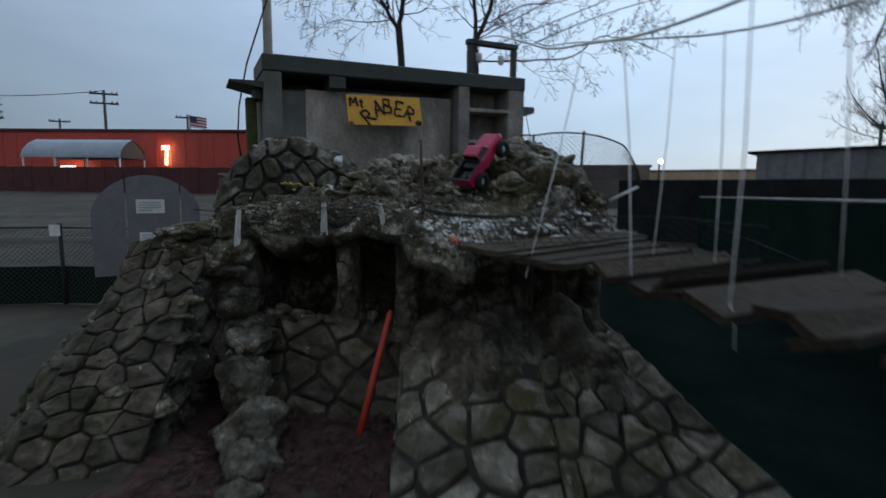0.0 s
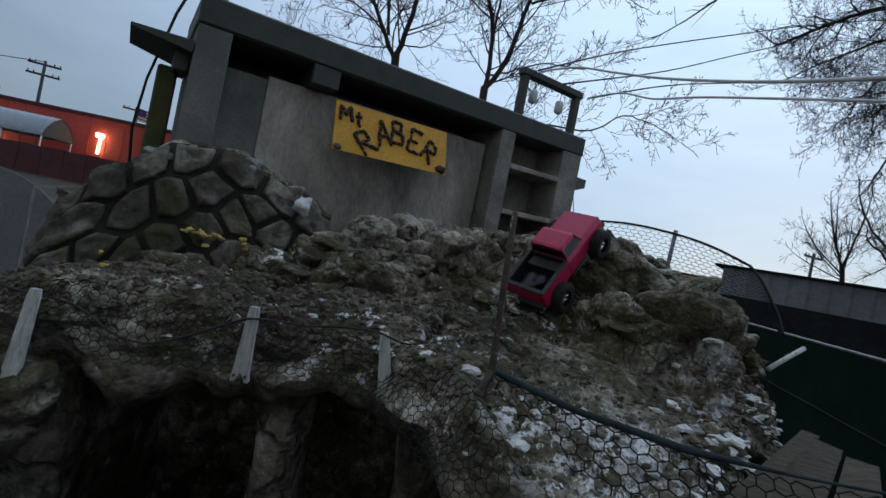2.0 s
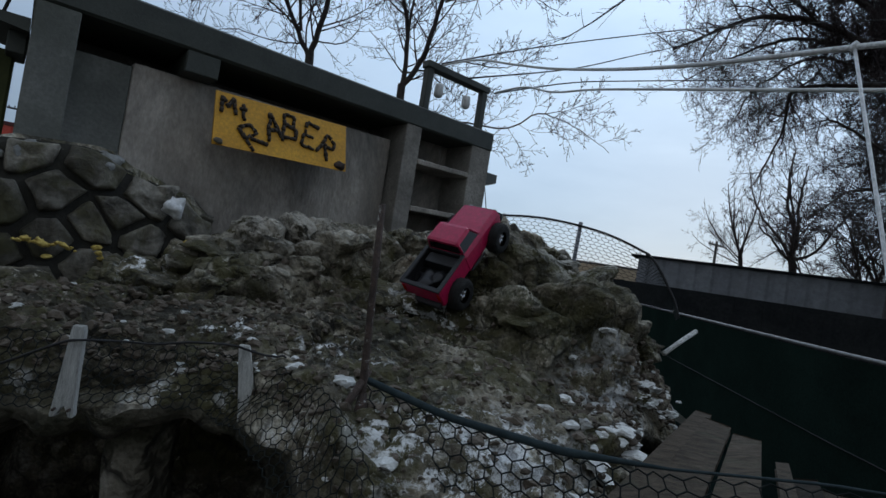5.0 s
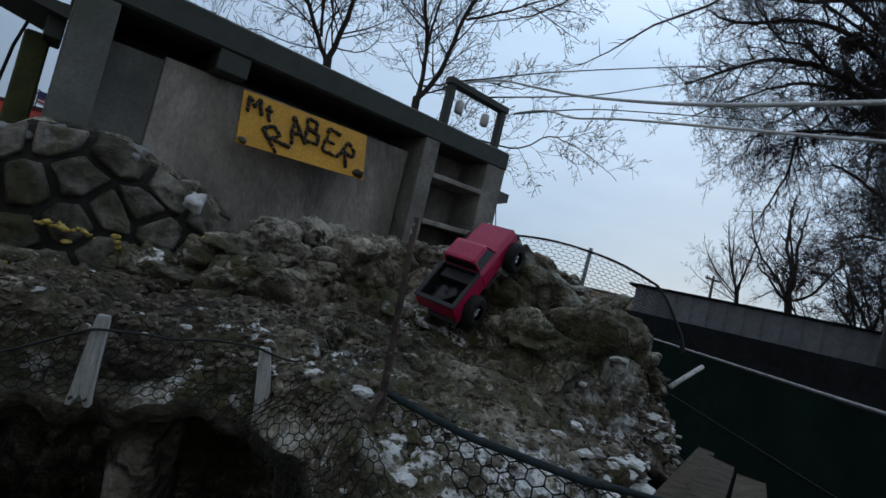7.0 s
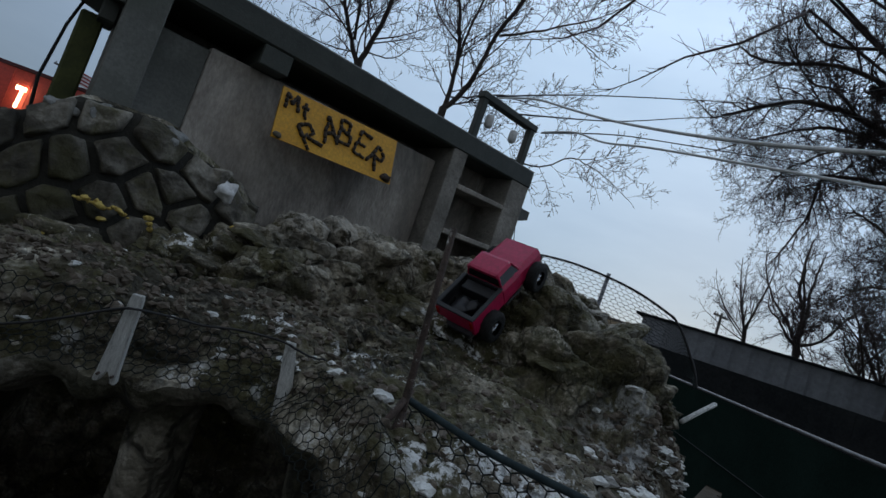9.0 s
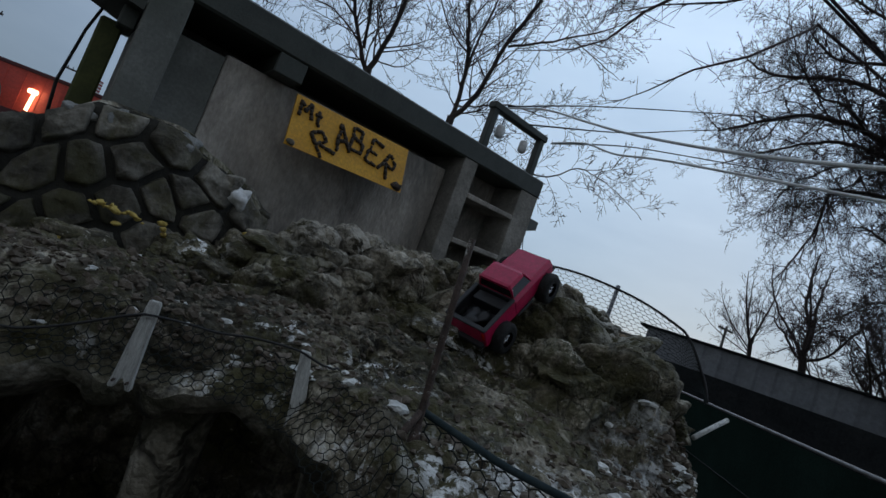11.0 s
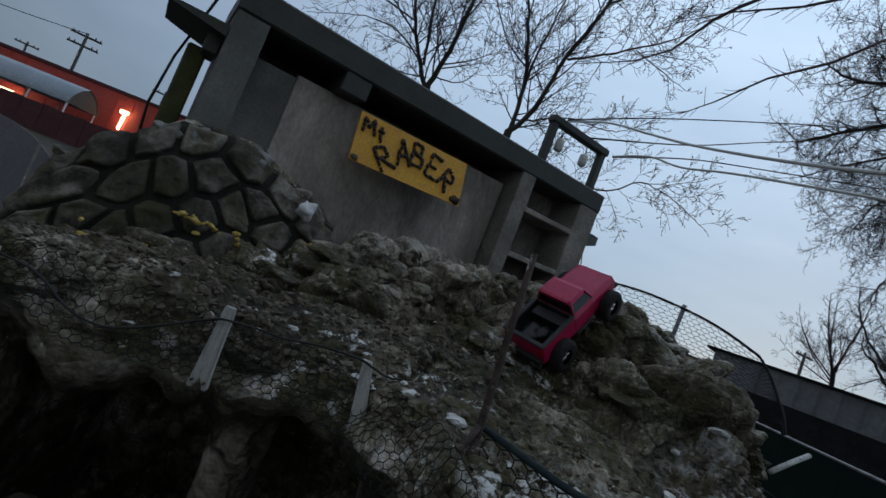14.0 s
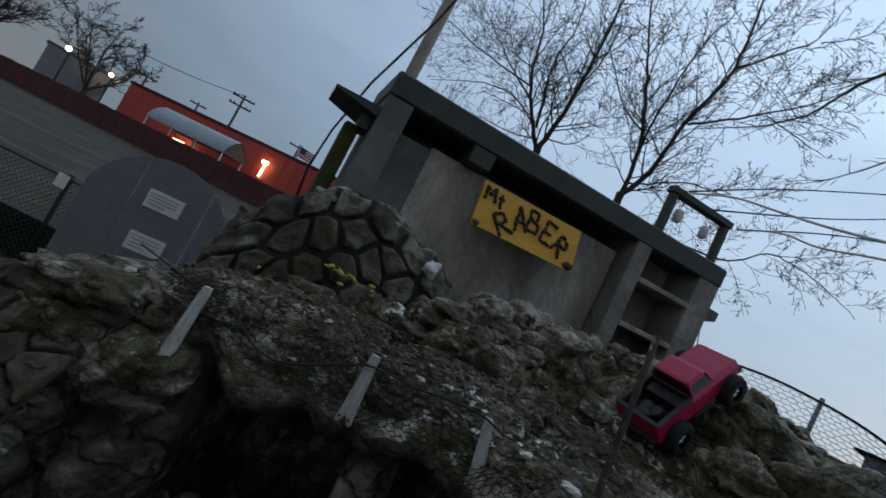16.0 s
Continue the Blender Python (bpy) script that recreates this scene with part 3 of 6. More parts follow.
def flag_face(name, where, nu, nv, lu, lv, parent, gap=0.016, height=0.035, seed=1, keep=None, mat=None, grid=18, spots=()):
    """Irregular stones over a face: where(u, v) gives a place for u, v in 0..1; lu, lv are its lengths in metres."""
    rnd = random.Random(seed)

    def at(u, v, h):
        e = 0.01
        p = where(u, v)
        n = (where(min(u + e, 1.2), v) - where(u - e, v)).cross(where(u, v + e) - where(u, v - e))
        n.normalize()
        return p + n * h

    vs, fs = [], []
    for a in range(grid + 1):
        for b in range(grid + 1):
            u, v = a / grid, b / grid
            vs.append(tuple(at(u, v, -0.004 + 0.008 * noise.noise((u * 9, v * 9, seed)))))
    for a in range(grid):
        for b in range(grid):
            u, v = (a + 0.5) / grid, (b + 0.5) / grid
            if keep is None or keep(u, v):
                k = a * (grid + 1) + b
                fs.append((k, k + 1, k + grid + 2, k + grid + 1))
    bed = raw(name, vs, fs, JOINT, parent)
    seeds = [Vector((u * lu, v * lv)) for u, v in spots]
    for a in range(0 if spots else nu):
        for b in range(nv):
            off = 0.5 if b % 2 else 0.0
            seeds.append(Vector(((a + 0.25 + off * 0.5 + rnd.uniform(-0.28, 0.34)) / nu * lu, (b + 0.5 + rnd.uniform(-0.33, 0.33)) / nv * lv)))
    for s in seeds:
        if keep is not None and not keep(s.x / lu, s.y / lv):
            continue
        poly = [Vector((0, 0)), Vector((lu, 0)), Vector((lu, lv)), Vector((0, lv))]
        for o in seeds:
            if o is not s and (o - s).length < 4 * max(lu / nu, lv / nv):
                poly = clip(poly, (o + s) / 2, (o - s))
                if len(poly) < 3:
                    break
        if len(poly) < 3:
            continue
        c = sum(poly, Vector((0, 0))) / len(poly)
        r = sum((p - c).length for p in poly) / len(poly)
        if r < 0.02:
            continue
        k = max(0.4, 1 - gap / r)
        ring = []
        for q in range(len(poly)):
            a, b = poly[q - 1], poly[q]
            for f in (0.06, 0.36, 0.66, 0.94):
                ring.append(c + (a + (b - a) * f - c) * k)
        h = height * rnd.uniform(0.6, 1.35)
        tilt = Vector((rnd.uniform(-1, 1), rnd.uniform(-1, 1))) * 0.22
        vs, fs, m = [], [], len(ring)
        LAYERS = ((1.0, -0.3), (1.0, 0.6), (0.95, 0.92), (0.82, 1.0), (0.64, 1.0), (0.44, 1.0), (0.22, 1.0))
        for sc, hh in LAYERS:
            for p in ring:
                q = c + (p - c) * sc * (1 + 0.09 * noise.noise((p.x * 40, p.y * 40, seed + hh)))
                lift = h * hh + (tilt.dot(q - c) * 0.4 if hh > 0 else 0)
                lift += 0.022 * noise.fractal(Vector((q.x * 13, q.y * 13, seed + 3.0)), 0.6, 2.2, 5) if hh > 0 else 0
                vs.append(tuple(at(q.x / lu, q.y / lv, lift)))
        vs.append(tuple(at(c.x / lu, c.y / lv, h * 1.0)))
        for g in range(len(LAYERS) - 1):
            for q in range(m):
                a, b = g * m + q, g * m + (q + 1) % m
                fs.append((a, b, b + m, a + m))
        for q in range(m):
            fs.append(((len(LAYERS) - 1) * m + q, (len(LAYERS) - 1) * m + (q + 1) % m, len(LAYERS) * m))
        raw("stone", vs, fs, mat or STONE, bed)
    return bed


def patch(p00, p10, p11, p01, bulge=0.0, wobble=0.03, seed=0):
    a, b, c, d = (Vector(p) for p in (p00, p10, p11, p01))
    n = (b - a).cross(d - a).normalized()

    def where(u, v):
        p = a * (1 - u) * (1 - v) + b * u * (1 - v) + c * u * v + d * (1 - u) * v
        return p + n * (bulge * 4 * u * (1 - u) * (0.4 + v * (1 - v) * 2.4) + wobble * noise.noise((p.x * 2.3, p.y * 2.3, p.z * 2.3 + seed)))
    return where


rubble = thing("stone_terrace", "grey flagstone faces with dark recessed joints below the shelf", "stonework", kind="structure")
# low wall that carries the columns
flag_face("low_wall", patch((-1.55, 3.4, -0.62), (-0.3, 3.3, -0.62), (-0.3, 3.58, 0.08), (-1.6, 3.7, 0.14), 0.0, 0.06, 1), 4, 5, 1.3, 0.9, rubble, gap=0.024, height=0.025, seed=3, mat=DARK_STONE)
# bulging slope in the middle and the wing on the bridge side
mid_slope = patch((-0.3, 2.0, -0.75), (0.62, 2.05, -0.72), (0.55, 3.45, 0.22), (-0.36, 3.5, 0.12), 0.12, 0.06, 5)
wing_slope = patch((0.62, 1.9, -0.72), (1.75, 2.1, -0.45), (1.0, 3.55, 0.22), (0.5, 3.5, 0.2), -0.06, 0.06, 9)
flag_face("slope", mid_slope, 4, 8, 0.95, 1.7, rubble, seed=8, gap=0.022, keep=lambda u, v: v < 0.62 + 0.25 * abs(u - 0.5))
flag_face("slope", wing_slope, 6, 8, 1.0, 1.7, rubble, seed=12, gap=0.022, keep=lambda u, v: v < 0.6 + 0.7 * abs(u - 0.35))
for face, v0 in ((mid_slope, 0.46), (wing_slope, 0.5)):
    vs, fs = [], []
    for a in range(61):
        for b in range(51):
            u, v = -0.02 + 1.04 * a / 60, v0 + (1.06 - v0) * b / 50
            p = face(u, v)
            e = min(1.0, 4 * (v - v0)) * 1.0
            hump = 0.05 * e + 0.11 * math.sin(math.pi * min(1, max(0, (u - 0.2) / 0.7))) * e
            vs.append(tuple(p + Vector((0, -0.5, 0.85)) * (hump - 0.055 + 0.6 * craggy(p, 0.55))))
    for a in range(60):
        for b in range(50):
            k = a * 51 + b
            fs.append((k, k + 51, k + 52, k + 1))
    raw("hump", vs, fs, MOSSROCK, rubble)
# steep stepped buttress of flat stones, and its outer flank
flag_face("ramp", patch((-2.62, 2.5, -0.66), (-1.86, 2.62, -0.66), (-1.74, 3.46, 0.80), (-2.28, 3.4, 0.70), 0.04, 0.05, 15), 4, 12, 0.6, 1.7, rubble, seed=21, gap=0.010, height=0.032, mat=DARK_STONE)
flag_face("ramp_side", patch((-3.1, 2.9, -0.64), (-2.6, 2.5, -0.66), (-2.28, 3.4, 0.70), (-2.75, 4.3, 0.0), 0.08, 0.08, 17), 7, 10, 0.8, 1.5, rubble, seed=25, gap=0.010, height=0.036, mat=DARK_STONE)
inner = patch((-1.87, 2.6, -0.66), (-1.84, 3.4, -0.66), (-1.74, 3.5, 0.5), (-1.75, 3.44, 0.79), 0.0, 0.03, 19)
vs, fs = [], []
for a in range(41):
    for b in range(41):
        p = inner(a / 40, b / 40)
        vs.append((p.x + 0.9 * craggy(p, 0.6), p.y, p.z))
for a in range(40):
    for b in range(40):
        k = a * 41 + b
        fs.append((k, k + 41, k + 42, k + 1))
raw("ramp_side", vs, fs, MOSSROCK, rubble)
# rounded stones heaped over the buttress
ramp_at = patch((-2.62, 2.5, -0.66), (-1.86, 2.62, -0.66), (-1.74, 3.46, 0.80), (-2.28, 3.4, 0.70), 0.04, 0.05, 15)
rnd = random.Random(83)
for a in range(4):
    for b in range(14):
        p = ramp_at((a + 0.5 + rnd.uniform(-0.3, 0.3)) / 4, (b + 0.6 + rnd.uniform(-0.3, 0.3)) / 14)
        if rnd.random() < 0.45:
            continue
        v, f = boulder(p + Vector((0, 0.03, -0.03)), rnd.uniform(0.06, 0.11), 1200 + 20 * a + b, 3, 0.5, 0.3)
        raw("boulder", v, f, MOSSROCK if (a + b) % 3 else ROCK, rubble)
for k in range(16):
    p = Vector((rnd.uniform(-2.3, -1.72), rnd.uniform(3.3, 3.75), rnd.uniform(0.62, 0.82)))
    v, f = boulder(p, rnd.uniform(0.08, 0.16), 1300 + k, 4, 0.6, 0.4)
    raw("boulder", v, f, ROCK, rubble)
# rough stones along the top of the low wall
rnd = random.Random(91)
for k in range(13):
    f = k / 12
    p = Vector((-1.56 + 1.24 * f, 3.69 - 0.1 * f, 0.10 - 0.05 * f + rnd.uniform(-0.03, 0.04)))
    v, g = boulder(p, rnd.uniform(0.055, 0.10), 1440 + k, 3, 0.7, 0.4)
    raw("boulder", v, g, MOSSROCK, rubble)
MULCH = material("red_bark", [(0.3, (0.022, 0.010, 0.009)), (0.5, (0.055, 0.022, 0.019)), (0.7, (0.11, 0.045, 0.036))], scale=16, fine=80, rough=0.95, bump=1.0, flecks=((0.05, 0.042, 0.03), 9.0, 0.52, 0.6))
bm = bmesh.new()
bmesh.ops.create_grid(bm, x_segments=60, y_segments=60, size=1)
for v in bm.verts:
    x, y = -1.05 + v.co.x * 0.95, 2.3 + v.co.y * 1.25
    v.co = (x, y, -0.55 + 0.06 * noise.noise((x * 4, y * 4, 1)) + 0.025 * noise.noise((x * 18, y * 18, 1)) - 0.09 * max(0.0, abs(v.co.x) - 0.85) / 0.15)
tagged(part("pit_floor", bm, MULCH, smooth=True), "dark red bark mulch in the pit", "mulch", kind="structure")
rnd = random.Random(27)
vs, fs = [], []
for k in range(900):
    x, y = rnd.uniform(-1.7, -0.3), rnd.uniform(1.9, 3.35)
    z = -0.54 + 0.06 * noise.noise(((x) * 4, y * 4, 1)) + 0.02
    a, ln, w = rnd.uniform(0, 6.28), rnd.uniform(0.012, 0.035), rnd.uniform(0.004, 0.010)
    d, n = Vector((math.cos(a), math.sin(a), rnd.uniform(-0.3, 0.3))) * ln, Vector((-math.sin(a), math.cos(a), rnd.uniform(-0.5, 0.5))) * w
    c, t = Vector((x, y, z)), Vector((0, 0, 0.006))
    b = len(vs)
    vs += [tuple(c + p) for p in (-d - n, d - n * 0.6, d * 0.9 + n, -d * 0.8 + n, -d - n + t, d - n * 0.6 + t, d * 0.9 + n + t, -d * 0.8 + n + t)]
    fs += [tuple(b + q for q in f) for f in ((0, 3, 2, 1), (4, 5, 6, 7), (0, 1, 5, 4), (1, 2, 6, 5), (2, 3, 7, 6), (3, 0, 4, 7))]
tagged(raw("bark_chips", vs, fs, MULCH, smooth=False), "loose red-brown bark chips on the pit floor", "bark chips", kind="stuff")

# ---- far things ----
RED = material("red_cladding", [(0.3, (0.46, 0.058, 0.042)), (0.7, (0.56, 0.080, 0.058))], scale=0.4, fine=6, rough=0.6, bump=0.1)
MAROON = material("maroon_boards", [(0.3, (0.06, 0.018, 0.022)), (0.7, (0.10, 0.03, 0.034))], scale=0.8, fine=8, rough=0.8, bump=0.1)
WHITE_METAL = material("white_cladding", [(0.3, (0.17, 0.182, 0.21)), (0.7, (0.24, 0.255, 0.285))], scale=0.5, fine=6, spots=((0.17, 0.18, 0.20), 0.9, 0.5, 0.7), rough=0.5, bump=0.1)
DARK = material("dark_boards", [(0.3, (0.016, 0.018, 0.02)), (0.7, (0.03, 0.032, 0.034))], scale=1.5, fine=12, rough=0.8, bump=0.2, shine=0.0)
GREEN_MESH = material("green_windscreen", [(0.3, (0.009, 0.017, 0.014)), (0.7, (0.016, 0.028, 0.023))], scale=1.2, fine=40, rough=0.8, bump=0.2, shine=0.0)
BARK = material("bare_bark", [(0.3, (0.028, 0.022, 0.02)), (0.7, (0.07, 0.058, 0.052))], scale=14, fine=70, rough=0.95, bump=0.6)
TWIG = material("twigs", [(0.3, (0.022, 0.015, 0.016)), (0.7, (0.058, 0.040, 0.042))], scale=6, fine=40, rough=0.9, bump=0.0)

house = thing("warehouse", "long low red-clad warehouse behind a maroon fence", "building", (-30, 39, 1.0))
bm = bmesh.new()
box(bm, (-8.5, -1, -0.4), (30, 12, 4.6))
part("wall", bm, RED, house)
bm = bmesh.new()
box(bm, (-8.6, -1.1, 4.6), (30.1, 12.1, 4.85), 0.04)
part("roof", bm, MAROON, house)

fence = thing("board_fence", "long maroon board fence along the yard", "fence", (-30, 34, 1.4), turn=-2)
for k in range(70):
    bm = bmesh.new()
    box(bm, (-22 + k * 0.7, -0.05 - 0.02 * (k % 2), -1.0), (-22 + k * 0.7 + 0.685, 0.03, 1.25 + 0.02 * (k % 3)), 0.006)
    part("board", bm, MAROON, fence)

# long white metal shed: eye-level base hidden by a black fence
shed = thing("metal_shed", "long white corrugated metal shed with a dark roof edge", "building")
SH0, SH1 = Vector((12.0, 20.2, 0)), Vector((22.3, 10.3, 0))
sd = (SH1 - SH0).normalized()
sn = Vector((-sd.y, sd.x, 0))
vs, fs = [], []
L = int((SH1 - SH0).length / 0.15)
for k in range(L + 1):
    p = SH0 + sd * (k * 0.15 + (0.05 if k % 4 in (1, 2) else 0)) - sn * (0.06 if k % 4 in (1, 2) else 0.0)
    vs += [(p.x, p.y, -0.6), (p.x, p.y, 2.78)]
    if k:
        fs.append((2 * k - 2, 2 * k, 2 * k + 1, 2 * k - 1))
raw("wall", vs, fs, WHITE_METAL, shed, smooth=False)
bm = bmesh.new()
box(bm, (-0.3, -0.15, 2.78), ((SH1 - SH0).length + 0.3, 2.6, 2.88), 0.01, Matrix.Translation(SH0) @ Matrix.Rotation(math.atan2(sd.y, sd.x), 4, "Z"))
part("roof", bm, DARK, shed)
bm = bmesh.new()
box(bm, (0.0, 0.02, -0.6), (0.06, 2.6, 2.78), 0.0, Matrix.Translation(SH0) @ Matrix.Rotation(math.atan2(sd.y, sd.x), 4, "Z"))
part("side_wall", bm, WHITE_METAL, shed)
black = thing("black_fence", "dark solid fence in front of the metal shed", "fence")
for k in range(24):
    a = Vector((6.0, 18.5, 0)) + (Vector((21.5, 8.5, 0)) - Vector((6.0, 18.5, 0))) * k / 24
    b = Vector((6.0, 18.5, 0)) + (Vector((21.5, 8.5, 0)) - Vector((6.0, 18.5, 0))) * (k + 0.999) / 24
    bm = bmesh.new()
    box(bm, (0, -0.03, -0.65), ((b - a).length, 0.03, 1.62), 0.008, Matrix.Translation(a) @ Matrix.Rotation(math.atan2(b.y - a.y, b.x - a.x), 4, "Z"))
    part("panel", bm, DARK, black)

screen = thing("windscreen_fence", "chain-link fence hung with dark green windscreen and a steel top rail", "fence")
PTS = [(2.0, -3.0), (2.9, 1.0), (4.3, 5.6), (6.0, 10.2), (7.4, 14.2), (8.0, 16.4)]
vs, fs = [], []
for k, (x, y) in enumerate(PTS):
    vs += [(x, y, -0.7), (x, y, 1.0)]
    if k:
        fs.append((2 * k - 2, 2 * k, 2 * k + 1, 2 * k - 1))
raw("fabric", vs, fs, GREEN_MESH, screen, smooth=False)
STEEL = material("galvanised_steel", [(0.3, (0.16, 0.155, 0.15)), (0.7, (0.34, 0.33, 0.33))], scale=10, fine=60, rough=0.6, metal=0.4, bump=0.2)
v, f = tube([(x, y, 1.03) for x, y in PTS], 0.019, 8)
raw("top_rail", v, f, STEEL, screen)


def bare_tree(name, label, at, trunk, radius, seed, limbs, length, rise=0.75, levels=4, twig=0.0035, lean=(0, 0), group="", skip=0.18, stretch=1.0, gnarl=0.09):
    """A leafless tree: a trunk that forks into limbs, each with branches, twigs and finer twigs, all curving upwards."""
    rnd = random.Random(seed)
    base = thing(name, label, "tree", at, group)
    wood, woodf, fine, finef = [], [], [], []

    def limb(p, d, ln, r, level):
        steps = 7 if level <= 1 else 5
        pts, rad, q, dd = [p.copy()], [r], p.copy(), d.copy()
        wander = Vector((rnd.gauss(0, 1), rnd.gauss(0, 1), 0)) * 0.05
        kids = []
        for k in range(steps):
            bend = Vector((rnd.gauss(0, gnarl), rnd.gauss(0, gnarl), rnd.gauss(0.05 if level < 3 else 0.0, 0.07)))
            dd = (dd + bend + wander).normalized()
            q = q + dd * ln / steps
            pts.append(q.copy())
            rad.append(max(twig, r * (1 - 0.72 * (k + 1) / steps)))
            if k >= 1 or level > 0:
                kids.append((q.copy(), dd.copy(), rad[-1], (k + 1) / steps))
        if level <= 1:
            tube(pts, rad, 7 if level == 0 else 6, wood, woodf, caps=False)
        else:
            tube(pts, rad, 4 if level == 2 else 3, fine, finef, caps=False)
        if level >= levels:
            return
        for kp, kd, kr, f in kids:
            for _ in range(2 if level == 2 and rnd.random() < 0.35 else 1):
                if rnd.random() < (skip if level else 0.1):
                    continue
                a = rnd.uniform(0, 6.283)
                out = Vector((math.cos(a), math.sin(a), rnd.uniform(-0.15, 0.55)))
                out = (out - kd * out.dot(kd)).normalized()
                ang = rnd.uniform(0.45, 0.95)
                nd = (kd * math.cos(ang) + out * math.sin(ang)).normalized()
                limb(kp, nd, ln * stretch * rnd.uniform(0.36, 0.58) * (1.15 - 0.45 * f), max(twig, kr * rnd.uniform(0.45, 0.65)), level + 1)

    top = Vector((lean[0], lean[1], trunk))
    mid = Vector((lean[0] * 0.4 + 0.03, lean[1] * 0.4, trunk * 0.5))
    tube([Vector((0, 0, -0.2)), Vector((0, 0, 0.15)), mid, top], [radius * 1.45, radius * 1.1, radius * 0.95, radius * 0.85], 10, wood, woodf, caps=False)
    for k, (az, up) in enumerate(limbs):
        a = radians(az)
        d = Vector((math.sin(a) * math.cos(radians(up)), math.cos(a) * math.cos(radians(up)), math.sin(radians(up))))
        start = top - Vector((0, 0, rnd.uniform(0, 0.12) * trunk))
        limb(start, d, length * rnd.uniform(0.85, 1.1), radius * rnd.uniform(0.34, 0.5), 0)
    raw("trunk", wood, woodf, BARK, base)
    raw("crown", fine, finef, TWIG, base)
    return base


def limb_tree(name, label, at, trunk, radius, limbs, seed, shoot=1.2, gap=0.3, depth=2, twig=0.0045, lift=0.05, sway=0.1, buds=0.0, group="", straight=0.5):
    """A leafless tree whose main limbs run along given lines; shoots grow from them and branch again."""
    rnd = random.Random(seed)
    base = thing(name, label, "tree", at, group)
    wood, woodf, fine, finef = [], [], [], []

    def shoots(path, reach, r, level, first):
        run, due, turn = 0.0, first, rnd.uniform(0, 6.28)
        total = sum((b - a).length for a, b in zip(path, path[1:]))
        for a, b in zip(path, path[1:]):
            run += (b - a).length
            while run > due:
                f = due / total
                due += gap * rnd.uniform(0.55, 1.45) * (1.0, 0.66, 0.5)[min(level, 2)]
                d = (b - a).normalized()
                turn += rnd.uniform(1.8, 3.4)
                out = d.cross(Vector((math.cos(turn), math.sin(turn), 0.35 * math.sin(turn * 1.7))))
                if out.length < 0.2:
                    continue
                ang = rnd.uniform(0.5, 1.0)
                grow(a.lerp(b, rnd.random()), (d * math.cos(ang) + out.normalized() * math.sin(ang)).normalized(), reach * rnd.uniform(0.45, 1.15) * (1.1 - 0.55 * f), r * (1 - 0.5 * f), level)

    def grow(p, d, ln, r, level):
        steps = 6 if level < 2 else 4
        pts, q, bend = [p.copy()], p.copy(), Vector((rnd.gauss(0, 0.06), rnd.gauss(0, 0.06), rnd.gauss(lift, 0.06)))
        for k in range(steps):
            d = (d + bend + straight * Vector((rnd.gauss(0, sway), rnd.gauss(0, sway), rnd.gauss(0, sway)))).normalized()
            q = q + d * ln / steps
            pts.append(q.copy())
        tube(pts, [max(twig * 0.7, r * (1 - 0.75 * k / steps)) for k in range(steps + 1)], 4 if level < 2 else 3, fine, finef, caps=False)
        if buds and level:
            for a, b in zip(pts, pts[1:]):
                if rnd.random() < buds:
                    w = ((b - a).normalized() * 0.5 + Vector((rnd.gauss(0, 1), rnd.gauss(0, 1), rnd.gauss(0.3, 1))).normalized()).normalized()
                    tube([b, b + w * 0.014, b + w * 0.028], [0.003, 0.0066, 0.002], 3, fine, finef, caps=False)
        if level < depth:
            shoots(pts, ln * 0.58, max(twig, r * 0.55), level + 1, ln * 0.22)

    path = spline(trunk, 3)
    tube(path, [radius * (1.35 - 0.5 * min(1.0, 2.0 * k / (len(path) - 1))) for k in range(len(path))], 10, wood, woodf, caps=False)
    for pts, r0 in limbs:
        path = spline(pts, 5)
        path = [p + 0.35 * sway * Vector((noise.noise((k * 0.7, seed, 1.0)), 1.6 * noise.noise((k * 0.5, seed, 5.0)), noise.noise((k * 0.7, seed, 9.0)))) * min(1, k / 3) for k, p in enumerate(path)]
        tube(path, [max(twig, r0 * (1 - 0.8 * k / (len(path) - 1))) for k in range(len(path))], 7, wood, woodf, caps=False)
        shoots(path, shoot * min(1.0, 0.35 + r0 / 0.035), max(twig * 1.5, r0 * 0.36), 0, gap * 0.8)
    raw("trunk", wood, woodf, BARK, base)
    raw("crown", fine, finef, TWIG, base)
    return base


